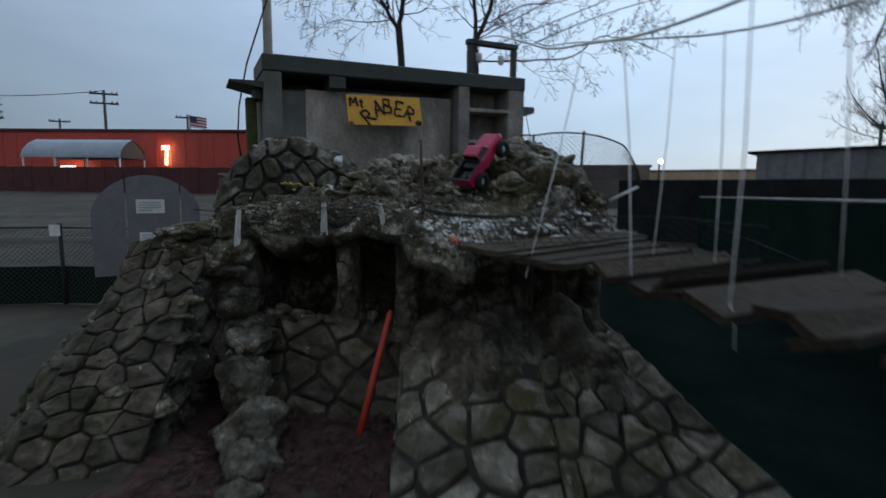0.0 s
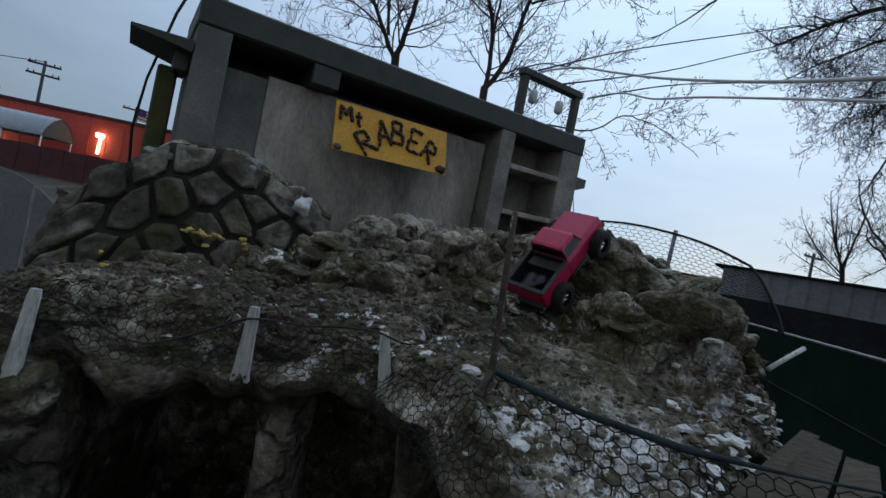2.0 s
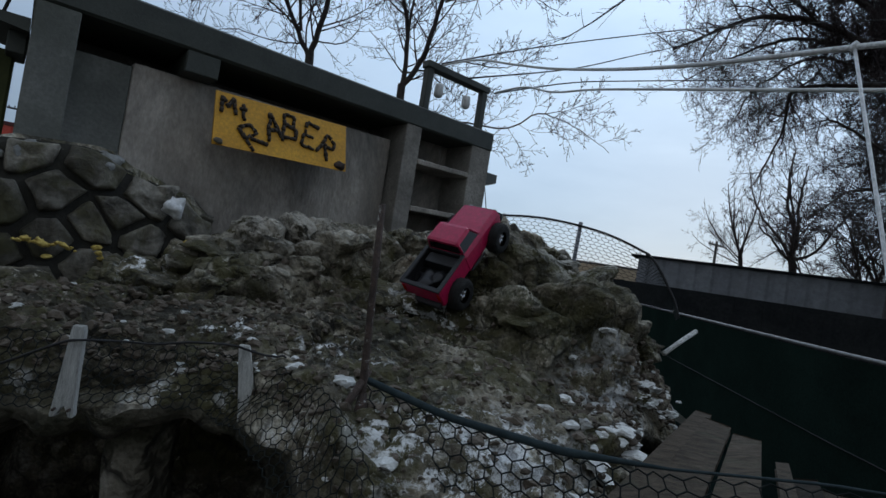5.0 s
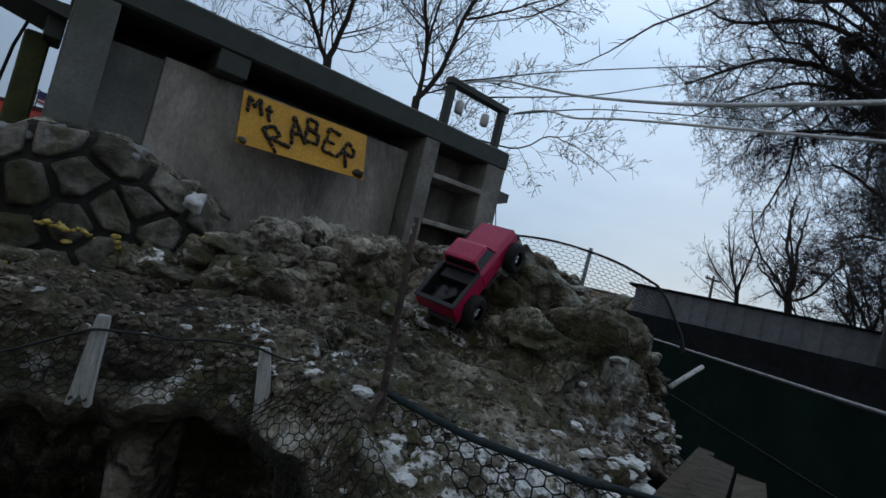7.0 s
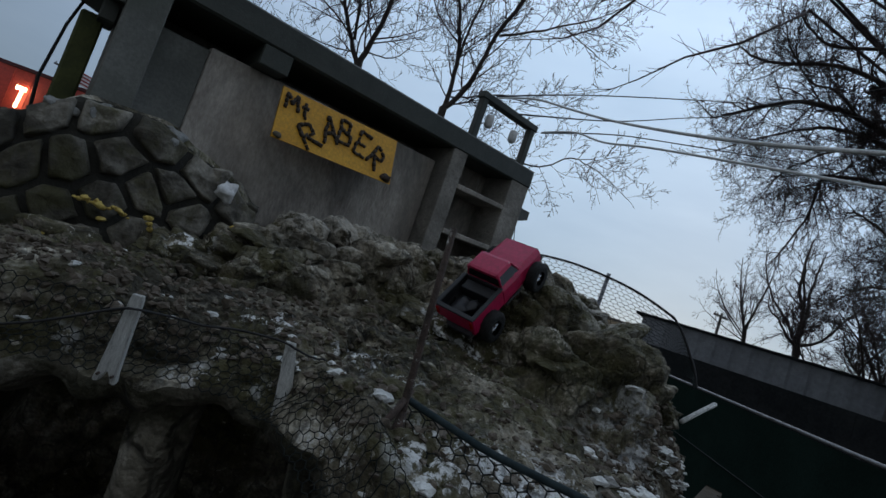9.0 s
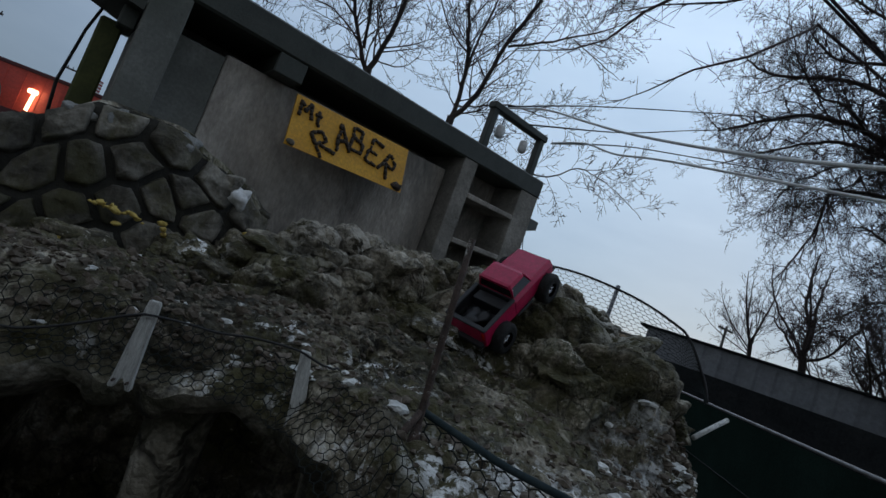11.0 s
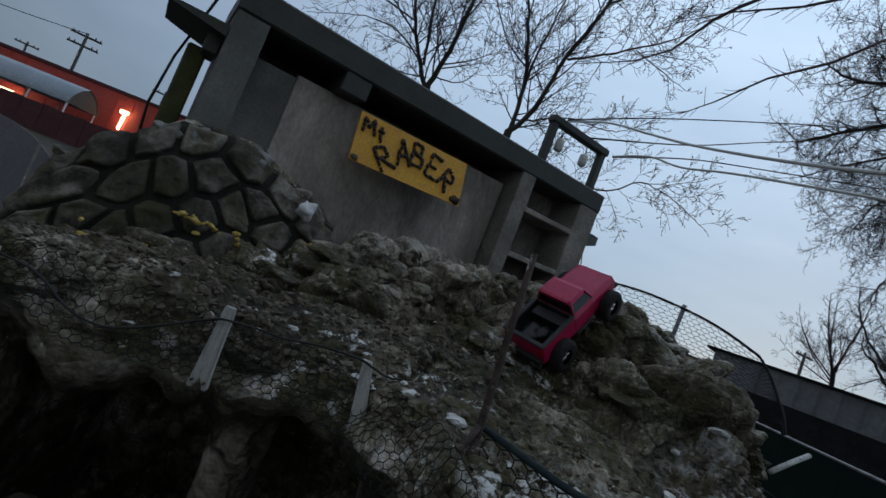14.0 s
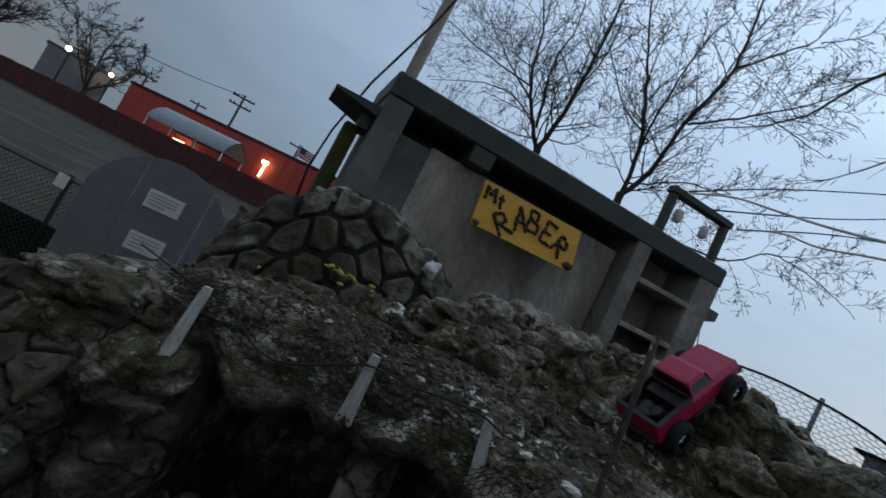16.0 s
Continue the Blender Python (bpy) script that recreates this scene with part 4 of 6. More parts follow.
YOUNG = "leafless young tree behind the stucco wall"
limb_tree("tree", YOUNG, (-1.5, 12.6, 0), [(0.15, 0, ground_z(-1.5, 12.6) - 0.1), (0.1, 0, 2.5), (-0.02, 0, 4.4), (-0.09, 0, 5.25)], 0.105, [
    ([(-0.09, 0, 5.15), (-0.40, 0.05, 5.63), (-1.01, 0.2, 6.87), (-1.27, 0.3, 8.10), (-1.90, 0.3, 9.46)], 0.060),
    ([(-0.08, 0, 5.2), (0.10, -0.1, 6.15), (0.19, -0.2, 7.58), (0.20, -0.2, 9.33), (0.15, -0.2, 10.6)], 0.066),
    ([(-0.33, 0, 5.65), (-0.60, -0.2, 7.15), (-0.47, -0.3, 8.02), (-0.67, -0.3, 9.3)], 0.036),
    ([(-0.71, 0, 6.19), (-1.43, 0.2, 6.80), (-2.18, 0.4, 7.53), (-3.04, 0.5, 8.36)], 0.026),
    ([(-0.44, 0, 5.71), (-1.19, -0.2, 6.08), (-2.02, -0.3, 5.97), (-3.03, -0.3, 5.60)], 0.022),
    ([(-0.25, 0, 5.39), (-0.78, 0.3, 5.42), (-1.85, 0.5, 5.52), (-2.43, 0.5, 5.19)], 0.018),
    ([(-0.87, 0.1, 6.56), (-2.05, 0.1, 6.85), (-3.22, 0, 7.21), (-3.98, 0, 7.65)], 0.022),
    ([(-0.05, 0, 5.5), (0.51, 0.2, 5.66), (0.83, 0.3, 6.17), (0.76, 0.3, 6.96)], 0.018)], 4, shoot=1.7, gap=0.22, twig=0.0056, buds=0.4)
limb_tree("tree", YOUNG, (0.36, 10.6, 0), [(0.05, 0, ground_z(0.36, 10.6) - 0.1), (0.03, 0, 2.2), (-0.05, 0, 3.6), (-0.08, 0, 4.3)], 0.085, [
    ([(-0.08, 0, 4.21), (-0.07, 0, 4.68), (-0.18, 0.1, 5.57), (-0.52, 0.2, 6.62), (-1.01, 0.3, 8.03), (-1.33, 0.3, 8.92)], 0.050),
    ([(-0.08, 0, 4.25), (0.22, -0.05, 4.87), (0.39, -0.1, 5.89), (0.75, -0.2, 7.10), (0.70, -0.3, 8.58), (0.68, -0.3, 9.45)], 0.054),
    ([(0.45, -0.1, 5.91), (1.18, -0.2, 6.31), (2.13, -0.3, 6.96), (2.49, -0.3, 7.34)], 0.026),
    ([(1.55, -0.2, 6.53), (2.42, -0.1, 6.34), (2.76, 0, 6.32)], 0.012),
    ([(0.75, -0.2, 7.10), (1.41, -0.1, 7.80), (1.89, 0, 8.36), (2.11, 0, 9.14)], 0.024),
    ([(1.96, 0, 8.3), (2.48, 0, 8.61), (2.91, 0, 9.07)], 0.012),
    ([(-0.05, 0, 4.52), (0.29, 0.15, 4.71), (0.93, 0.2, 5.04), (1.61, 0.2, 5.09), (2.01, 0.2, 5.24), (2.47, 0.2, 5.64)], 0.020),
    ([(-0.04, 0, 3.85), (0.98, -0.2, 3.81), (1.90, -0.3, 3.86), (2.40, -0.3, 4.23), (2.89, -0.3, 4.22), (3.50, -0.3, 4.04), (3.95, -0.3, 3.81)], 0.020),
    ([(2.40, -0.3, 4.23), (2.98, -0.2, 4.44), (3.60, -0.2, 4.78)], 0.010),
    ([(-0.11, 0, 4.90), (-0.12, -0.2, 5.67), (-0.05, -0.3, 6.37), (0.10, -0.3, 7.34), (0.43, -0.3, 8.18)], 0.028),
    ([(-0.18, 0.1, 5.57), (-0.72, 0.1, 5.93), (-1.36, 0, 6.76), (-1.88, 0, 7.42)], 0.018)], 9, shoot=1.35, gap=0.19, twig=0.0050, buds=0.45)
big_tree = limb_tree("large_tree", "large spreading leafless tree over the yard", (16.8, 13.6, -0.6), [(0, 0, -0.2), (0.1, 0, 3.0), (-0.2, -0.1, 6.0), (-0.6, -0.3, 9.5), (-0.5, 0.2, 13.0)], 0.42, [
    ([(-0.5, -0.3, 9.0), (-3.75, -1.21, 9.28), (-5.47, -2.26, 8.67), (-6.62, -1.86, 9.15), (-7.79, -1.55, 9.14), (-8.07, -0.83, 9.21), (-8.69, 0.68, 9.0)], 0.126),
    ([(-6.62, -1.86, 9.15), (-7.31, -1.74, 9.61), (-7.76, -1.39, 9.79), (-8.75, -1.53, 10.32), (-9.46, -1.8, 10.9)], 0.044),
    ([(-4.82, -1.3, 9.2), (-6.79, -1.66, 8.79), (-7.28, -1.09, 8.74), (-8.48, -0.80, 8.01), (-9.0, -0.33, 7.62)], 0.059),
    ([(-0.5, -0.2, 9.6), (-3.51, -1.17, 10.02), (-5.58, -2.07, 9.81), (-7.24, -1.92, 10.15), (-8.51, -0.57, 10.37), (-8.93, 0.03, 10.9)], 0.104),
    ([(-0.4, -0.2, 7.8), (-3.35, -1.29, 8.63), (-4.99, -2.29, 7.80), (-6.30, -1.28, 7.74), (-6.58, -1.29, 6.69), (-6.05, -0.23, 5.69)], 0.089),
    ([(-5.8, -1.4, 8.35), (-6.18, -1.25, 7.87), (-7.15, -0.64, 7.56), (-7.69, -0.55, 7.05)], 0.033),
    ([(-4.12, -0.9, 9.0), (-6.12, -1.42, 8.56), (-6.89, -0.81, 7.96), (-7.33, -0.75, 7.38), (-7.42, -0.48, 6.68)], 0.044),
    ([(-0.3, -0.2, 6.4), (-1.78, -0.70, 6.87), (-3.68, -1.60, 6.56), (-4.79, -1.20, 7.2), (-5.44, -1.12, 7.1)], 0.074),
    ([(-0.3, -0.2, 5.8), (-1.5, -0.9, 6.0), (-3.0, -1.5, 5.6), (-4.3, -1.4, 5.4), (-5.2, -1.2, 4.6)], 0.067),
    ([(-0.5, 0, 11.5), (-4.04, -1.62, 11.34), (-5.95, -2.46, 10.9), (-7.51, -1.42, 10.9), (-8.61, -1.42, 11.3)], 0.089),
    ([(-0.5, 0, 12.0), (-3.45, -1.21, 12.2), (-6.06, -1.53, 12.4), (-8.13, -1.22, 12.8)], 0.089)], 17, shoot=2.1, gap=0.17, depth=3, twig=0.0052, lift=0.02, sway=0.17, straight=0.9)
bird_nest = thing("bird_nest", "dark untidy twig nest high in the bare tree", "nest", (10.5, 11.55, 9.28))
vs, fs = [], []
rnd = random.Random(19)
for k in range(160):
    a, b = (Vector((rnd.gauss(0, 0.17), rnd.gauss(0, 0.17), rnd.gauss(0, 0.13))) for _ in range(2))
    tube([a, (a + b) / 2 + Vector((0, 0, 0.05)), b], 0.012, 3, vs, fs)
raw("twigs", vs, fs, TWIG, bird_nest)
# three long boughs of the large tree that reach over towards the wall
rnd = random.Random(61)
for row in (((41, 35.4, 19), (40.6, 35.0, 15), (35.5, 32.4, 12.5), (30.3, 30.6, 11.4), (26, 27.8, 10.8), (22.9, 26, 10.2)), ((40, 38, 18), (35.4, 37.6, 13), (31.2, 36.7, 12), (24.7, 35.8, 11), (19.0, 34.1, 10.2)),
            ((36, 41, 18), (29, 38, 12), (25.2, 36.3, 11), (22.9, 34.9, 10.5), (19.7, 31.7, 10), (16, 29.9, 9.7), (10, 28.2, 9.4))):
    pts = [Vector((0, 0, 11.4))] + [Vector((-0.5 + r * math.cos(radians(e)) * math.sin(radians(a)), 1.95 + r * math.cos(radians(e)) * math.cos(radians(a)), 1.26 + r * math.sin(radians(e)))) - Vector((16.8, 13.6, -0.6)) for a, e, r in row]
    vs, fs = tube(pts, [0.05 - 0.044 * k / (len(pts) - 1) for k in range(len(pts))], 6)
    for k in range(26):
        f = rnd.uniform(0.3, 0.98) * (len(pts) - 1)
        a, b = pts[int(f)], pts[int(f) + 1]
        p, d = a + (b - a) * (f % 1), (b - a).normalized()
        w = (d * rnd.uniform(0.5, 1) + Vector((rnd.gauss(0, 0.5), rnd.gauss(0, 0.5), rnd.gauss(0, 0.55)))).normalized()
        ln = rnd.uniform(0.25, 0.9)
        tube([p, p + w * ln * 0.5, p + w * ln + Vector((0, 0, rnd.uniform(-0.15, 0.1)))], [0.009, 0.006, 0.004], 3, vs, fs)
    raw("bough", vs, fs, TWIG, big_tree)
BEYOND = "trees beyond the shed"
limb_tree("tree", "slender upright leafless tree beyond the metal shed", (21.71, 25.0, -0.6), [(0.3, 0, -0.2), (0.2, 0, 1.5), (0.0, 0, 4.1), (-0.16, 0, 4.95)], 0.13, [
    ([(-0.14, 0, 4.85), (-0.59, 0.2, 6.13), (-0.91, 0.4, 7.53), (-1.12, 0.5, 8.84)], 0.075),
    ([(-0.16, 0, 4.95), (-0.05, -0.3, 6.41), (-0.02, -0.6, 7.66), (-0.1, -0.8, 8.68)], 0.07),
    ([(-0.17, 0, 4.85), (-1.01, -0.3, 6.07), (-1.51, -0.6, 7.24), (-1.75, -0.7, 8.23)], 0.055),
    ([(-0.16, 0, 4.64), (-1.3, 0.3, 5.62), (-2.01, 0.5, 6.55), (-2.38, 0.6, 7.32)], 0.045),
    ([(-0.19, 0, 4.49), (-1.61, -0.2, 5.28), (-2.39, -0.4, 5.89), (-2.96, -0.5, 6.42)], 0.038),
    ([(-0.17, 0, 4.33), (-1.55, 0.2, 4.77), (-2.53, 0.3, 5.16), (-3.16, 0.3, 5.58)], 0.034),
    ([(-0.07, 0, 4.65), (0.19, 0.2, 5.61), (0.32, 0.4, 6.88), (0.4, 0.5, 7.7)], 0.045)], 23, shoot=1.6, gap=0.27, twig=0.008, lift=0.08, group=BEYOND)
limb_tree("tree", "gnarled spreading leafless tree beyond the metal shed", (21.83, 21.9, -0.6), [(0.3, 0, -0.2), (0.2, 0, 1.5), (0.0, 0, 4.03), (-0.21, 0, 4.83)], 0.2, [
    ([(-0.16, 0, 4.65), (-0.96, -0.2, 4.82), (-1.78, -0.3, 5.44), (-2.57, -0.3, 5.88), (-2.75, -0.3, 6.48)], 0.085),
    ([(-0.27, 0, 4.82), (-0.97, 0.2, 5.73), (-1.83, 0.5, 6.7), (-2.38, 0.6, 7.7), (-2.7, 0.6, 8.56)], 0.085),
    ([(-0.25, 0, 4.82), (-0.78, -0.4, 6.48), (-1.55, -0.7, 7.83), (-1.9, -0.8, 8.86)], 0.085),
    ([(-0.22, 0, 4.92), (-0.12, 0, 5.84), (-0.67, 0.2, 7.6), (-0.58, 0.3, 9.44), (-0.55, 0.3, 10.09)], 0.115),
    ([(-0.17, 0, 4.83), (0.31, 0.3, 5.9), (0.51, 0.6, 7.77), (0.89, 0.8, 9.12), (1.01, 0.8, 9.88)], 0.105),
    ([(-0.1, 0, 4.66), (0.94, -0.2, 5.24), (2.06, -0.4, 6.88), (3.03, -0.5, 8.14)], 0.09)], 29, shoot=1.9, gap=0.29, twig=0.008, lift=0.05, sway=0.2, straight=0.9, group=BEYOND)
for x, y, seed, tall, label in ((24.2, 19.6, 37, 4.9, "dense dark leafless tree beyond the metal shed"), (24.9, 18.2, 53, 5.9, "tall dark twiggy tree beyond the metal shed"), (25.4, 16.6, 71, 6.0, "dense dark leafless tree beyond the metal shed")):
    bare_tree("tree", label, (x, y, -0.6), 2.6, 0.2, seed, [(-45, 58), (135, 42), (40, 62), (-130, 60), (-20, 80), (-60, 70), (120, 70), (140, 18), (90, 30), (-40, 25)], tall, twig=0.0075, gnarl=0.18, skip=0.08, group=BEYOND)
bare_tree("tree", "distant leafless tree by the yard", (-55, 49, 1.0), 3.0, 0.35, 43, [(-70, 55), (40, 62), (140, 55), (-130, 70), (-20, 80), (90, 40), (0, 45), (180, 45)], 7.2, twig=0.022, levels=4, skip=0.3, group="distant trees")
bare_tree("tree", "distant leafless tree by the yard", (-67, 44, 1.0), 3.0, 0.35, 47, [(-70, 45), (40, 62), (140, 55), (-130, 60), (-20, 80), (90, 40), (0, 45), (180, 45)], 7.6, twig=0.022, levels=4, skip=0.3, group="distant trees")

# ---- near things ----
YELLOW = material("yellow_paint", [(0.3, (0.56, 0.265, 0.013)), (0.7, (0.70, 0.36, 0.022))], scale=5, fine=60, rough=0.6, bump=0.15, spots=((0.34, 0.17, 0.02), 6, 0.6, 0.72))
STICK = material("dark_sticks", [(0.3, (0.022, 0.016, 0.012)), (0.7, (0.07, 0.052, 0.038))], scale=30, fine=150, rough=0.9, bump=0.5, spots=((0.40, 0.37, 0.32), 34, 0.62, 0.68))
LATH = material("weathered_lath", [(0.30, (0.30, 0.295, 0.28)), (0.45, (0.58, 0.58, 0.555)), (0.7, (0.78, 0.78, 0.75))], scale=12, fine=90, rough=0.88, bump=0.9, stretch=(6, 6, 0.8), spots=((0.26, 0.25, 0.22), 7.0, 0.60, 0.72), vary=0.15)
PLANK = material("grey_plank", [(0.3, (0.026, 0.020, 0.014)), (0.7, (0.086, 0.068, 0.050))], scale=9, fine=70, rough=0.9, bump=0.6, vary=0.5, shine=0.2, stretch=(1.2, 5, 5), spots=((0.06, 0.06, 0.04), 5, 0.55, 0.7))
RUST = material("rusty_rod", [(0.3, (0.03, 0.022, 0.018)), (0.7, (0.085, 0.055, 0.045))], scale=30, fine=120, rough=0.85, bump=0.5, spots=((0.42, 0.41, 0.38), 26, 0.6, 0.66))
WIRE = material("coated_wire", [(0.3, (0.006, 0.008, 0.008)), (0.7, (0.014, 0.018, 0.018))], scale=30, fine=90, rough=0.85, bump=0.1, shine=0.15)
CABLE = material("green_hose", [(0.3, (0.020, 0.031, 0.035)), (0.7, (0.036, 0.050, 0.055))], scale=12, fine=80, rough=0.9, bump=0.3, shine=0.1)
ROPE = material("white_rope", [(0.3, (0.68, 0.69, 0.70)), (0.7, (0.84, 0.85, 0.86))], scale=40, fine=160, rough=0.9, bump=0.6)
BLACK = material("black_rubber", [(0.3, (0.010, 0.010, 0.011)), (0.7, (0.022, 0.022, 0.023))], scale=20, fine=100, rough=0.8, bump=0.3)
MOSSY = material("mossy_timber", [(0.3, (0.035, 0.042, 0.015)), (0.7, (0.085, 0.095, 0.03))], scale=6, fine=60, rough=0.9, bump=0.5)
PALE_WOOD = material("pale_timber", [(0.3, (0.30, 0.27, 0.23)), (0.7, (0.42, 0.38, 0.33))], scale=5, fine=60, rough=0.85, bump=0.4)
GREY_BOARD = material("grey_painted_board", [(0.3, (0.15, 0.146, 0.157)), (0.7, (0.21, 0.204, 0.216))], scale=3, fine=50, rough=0.7, bump=0.15, spots=((0.09, 0.088, 0.092), 3, 0.55, 0.75))
PAPER = material("white_notice", [(0.3, (0.66, 0.67, 0.68)), (0.7, (0.78, 0.78, 0.78))], scale=8, fine=60, rough=0.7, bump=0.05)
INK = material("faded_print", [(0.3, (0.30, 0.31, 0.34)), (0.7, (0.42, 0.43, 0.45))], scale=30, fine=90, rough=0.8, bump=0.0)
FOAM = material("yellow_foam", [(0.3, (0.36, 0.24, 0.045)), (0.7, (0.64, 0.49, 0.14))], scale=25, fine=90, rough=0.9, bump=0.6)
ORANGE = material("orange_plastic", [(0.3, (0.33, 0.085, 0.03)), (0.7, (0.46, 0.14, 0.05))], scale=20, fine=90, rough=0.6, bump=0.2)
RED_TUBE = material("red_paint", [(0.3, (0.34, 0.030, 0.016)), (0.7, (0.48, 0.05, 0.025))], scale=12, fine=80, rough=0.55, bump=0.2)

# dome of big flagstones at the left end of the shelf
ARCH = [(-2.06, 0.95), (-2.0, 1.22), (-1.9, 1.36), (-1.68, 1.53), (-1.45, 1.555), (-1.3, 1.48), (-1.14, 1.42), (-1.03, 1.33), (-1.0, 1.1)]


def wall_y(x):
    return WALL_AT.y + (x - WALL_AT.x) * 0.577


def dome_at(u, v):
    x = -2.06 + 1.06 * u
    top = lerp(x, ARCH)
    return Vector((x, wall_y(x) - 0.30 + 0.10 * v * v + 0.03 * math.cos(u * 6), 0.86 - 0.4 * max(0.0, 0.35 - u) + (top - 0.86 + 0.4 * max(0.0, 0.35 - u)) * v))


dome = thing("stone_dome", "dome-shaped wall of large grey flagstones with dark joints", "stone wall", kind="structure")
DOME_STONE = material("dark_dome_stone", [(0.30, (0.022, 0.019, 0.014)), (0.46, (0.070, 0.062, 0.049)), (0.68, (0.26, 0.238, 0.20))],
                      scale=7, fine=40, rough=0.9, bump=0.9, spots=((0.06, 0.055, 0.024), 4.0, 0.5, 0.66), vary=0.3)
# a ring of large stones over the arch, smaller ones fanned out under it
VOUSSOIRS = [(0.03, 0.88), (0.17, 0.86), (0.285, 0.90), (0.41, 0.93), (0.60, 0.90), (0.78, 0.86), (0.93, 0.80)]
INFILL = [(0.10, 0.57), (0.07, 0.28), (0.19, 0.30), (0.285, 0.53), (0.395, 0.58), (0.51, 0.68), (0.53, 0.42), (0.63, 0.55), (0.71, 0.66), (0.79, 0.55), (0.94, 0.5), (0.29, 0.2), (0.41, 0.3), (0.66, 0.28), (0.83, 0.25), (0.5, 0.12), (0.95, 0.15), (0.12, 0.05)]
flag_face("face", dome_at, 6, 4, 1.2, 0.72, dome, gap=0.020, height=0.034, seed=41, mat=DOME_STONE, spots=VOUSSOIRS + INFILL)
vs, fs = [], []
for k in range(29):
    u = k / 28
    a, x = dome_at(u, 1.0), 0
    for dy, dz in ((0.0, -0.02), (0.03, 0.015), (0.10, 0.02), (0.15, -0.1), (0.17, -0.9)):
        vs.append((a.x, a.y + dy, max(0.7, a.z + dz + 0.02 * noise.noise((a.x * 5, dy * 9, 1)))))
for k in range(28):
    for q in range(4):
        a = k * 5 + q
        fs.append((a, a + 5, a + 6, a + 1))
raw("back", vs, fs, ROCK, dome)
# paler mix for the top stones: light from above put into their colour
CAP = material("toplit_capstone", [(0.3, (0.15, 0.15, 0.14)), (0.7, (0.34, 0.34, 0.33))], scale=9, fine=60, rough=0.9, bump=0.8)
for k, u in enumerate((0.06, 0.17, 0.285, 0.42, 0.60, 0.77, 0.93)):
    p = dome_at(u, 1.0)
    v, f = boulder((p.x, p.y + 0.05, p.z - 0.055), 0.10 if k < 6 else 0.08, 820 + k, 4, 0.62, 0.25)
    raw("capstone", v, f, CAP if k in (2, 3, 4) else DOME_STONE, dome)
v, f = boulder(on_wall(-0.165, 0.315, 1.365), 0.042, 846, 3, 1.15, 0.5)
raw("capstone", v, f, material("white_face", [(0.3, (0.5, 0.5, 0.5)), (0.7, (0.7, 0.7, 0.7))], scale=9, fine=60, rough=0.8, bump=0.3), dome, label="stone with a white painted face")

# rubble piled against the foot of the dome
for k, (s, z, r) in enumerate(((-1.05, 0.80, 0.13), (-0.93, 0.83, 0.14), (-0.78, 0.88, 0.14), (-0.66, 0.98, 0.14), (-0.53, 0.93, 0.15), (-0.42, 1.0, 0.10), (-0.33, 0.93, 0.13), (-0.2, 1.0, 0.13), (-0.06, 1.05, 0.15), (-0.12, 0.92, 0.12))):
    p = on_wall(s, 0.46 + 0.04 * (k % 3), z)
    v, f = boulder(p, r, 860 + k, 4, 0.75, 0.35)
    raw("boulder", v, f, ROCK, deck)

# expanded foam squeezed out under the dome
rnd = random.Random(5)
for k, beads in enumerate((((-0.70, 1.16), (-0.62, 1.165), (-0.55, 1.15), (-0.50, 1.135)), ((-0.445, 1.15), (-0.425, 1.145)), ((-1.0, 0.975), (-0.88, 0.99), (-0.80, 1.0), (-0.73, 1.03)),
                           ((-1.17, 0.93), (-1.10, 0.945), (-1.035, 0.93)), ((-0.12, 1.218), (-0.10, 1.20)), ((-0.97, 1.06), (-0.95, 1.06)), ((-0.435, 1.14), (-0.425, 1.11), (-0.415, 1.08)), ((-0.60, 1.10), (-0.585, 1.085)), ((-0.33, 1.09), (-0.31, 1.08)))):
    foam = thing("foam_bead", "lumpy yellow expanded foam under the stone dome", "foam", group="foam under the dome")
    for (s0, z0), (s1, z1) in zip(beads, beads[1:]):
        n = max(1, int((s1 - s0) / 0.011))
        for q in range(n):
            f = q / n
            p = on_wall(s0 + (s1 - s0) * f, (0.42 if s0 > -0.72 else 0.54) + rnd.uniform(-0.02, 0.02), z0 + (z1 - z0) * f + 0.02 * noise.noise((s0 * 9 + f * 3, k, 0)) + rnd.uniform(-0.008, 0.008))
            v, g = boulder(p, rnd.choice((0.008, 0.011, 0.015, 0.022)), 900 + 40 * k + q, 2, 0.75, 0.7)
            raw("blob", v, g, FOAM, foam)

# sign with letters of sticks, its lower edge propped out from the wall
sign = thing("sign", "yellow painted board with letters made of dark sticks", "sign")
SIGN_W, SIGN_H = 0.795, 0.30


def on_sign(u, v, out=0.0):
    """u along, v down, both 0 to 1."""
    return on_wall(u * SIGN_W, 0.018 + 0.085 * v + out, 2.022 - v * SIGN_H + 0.012 * u)


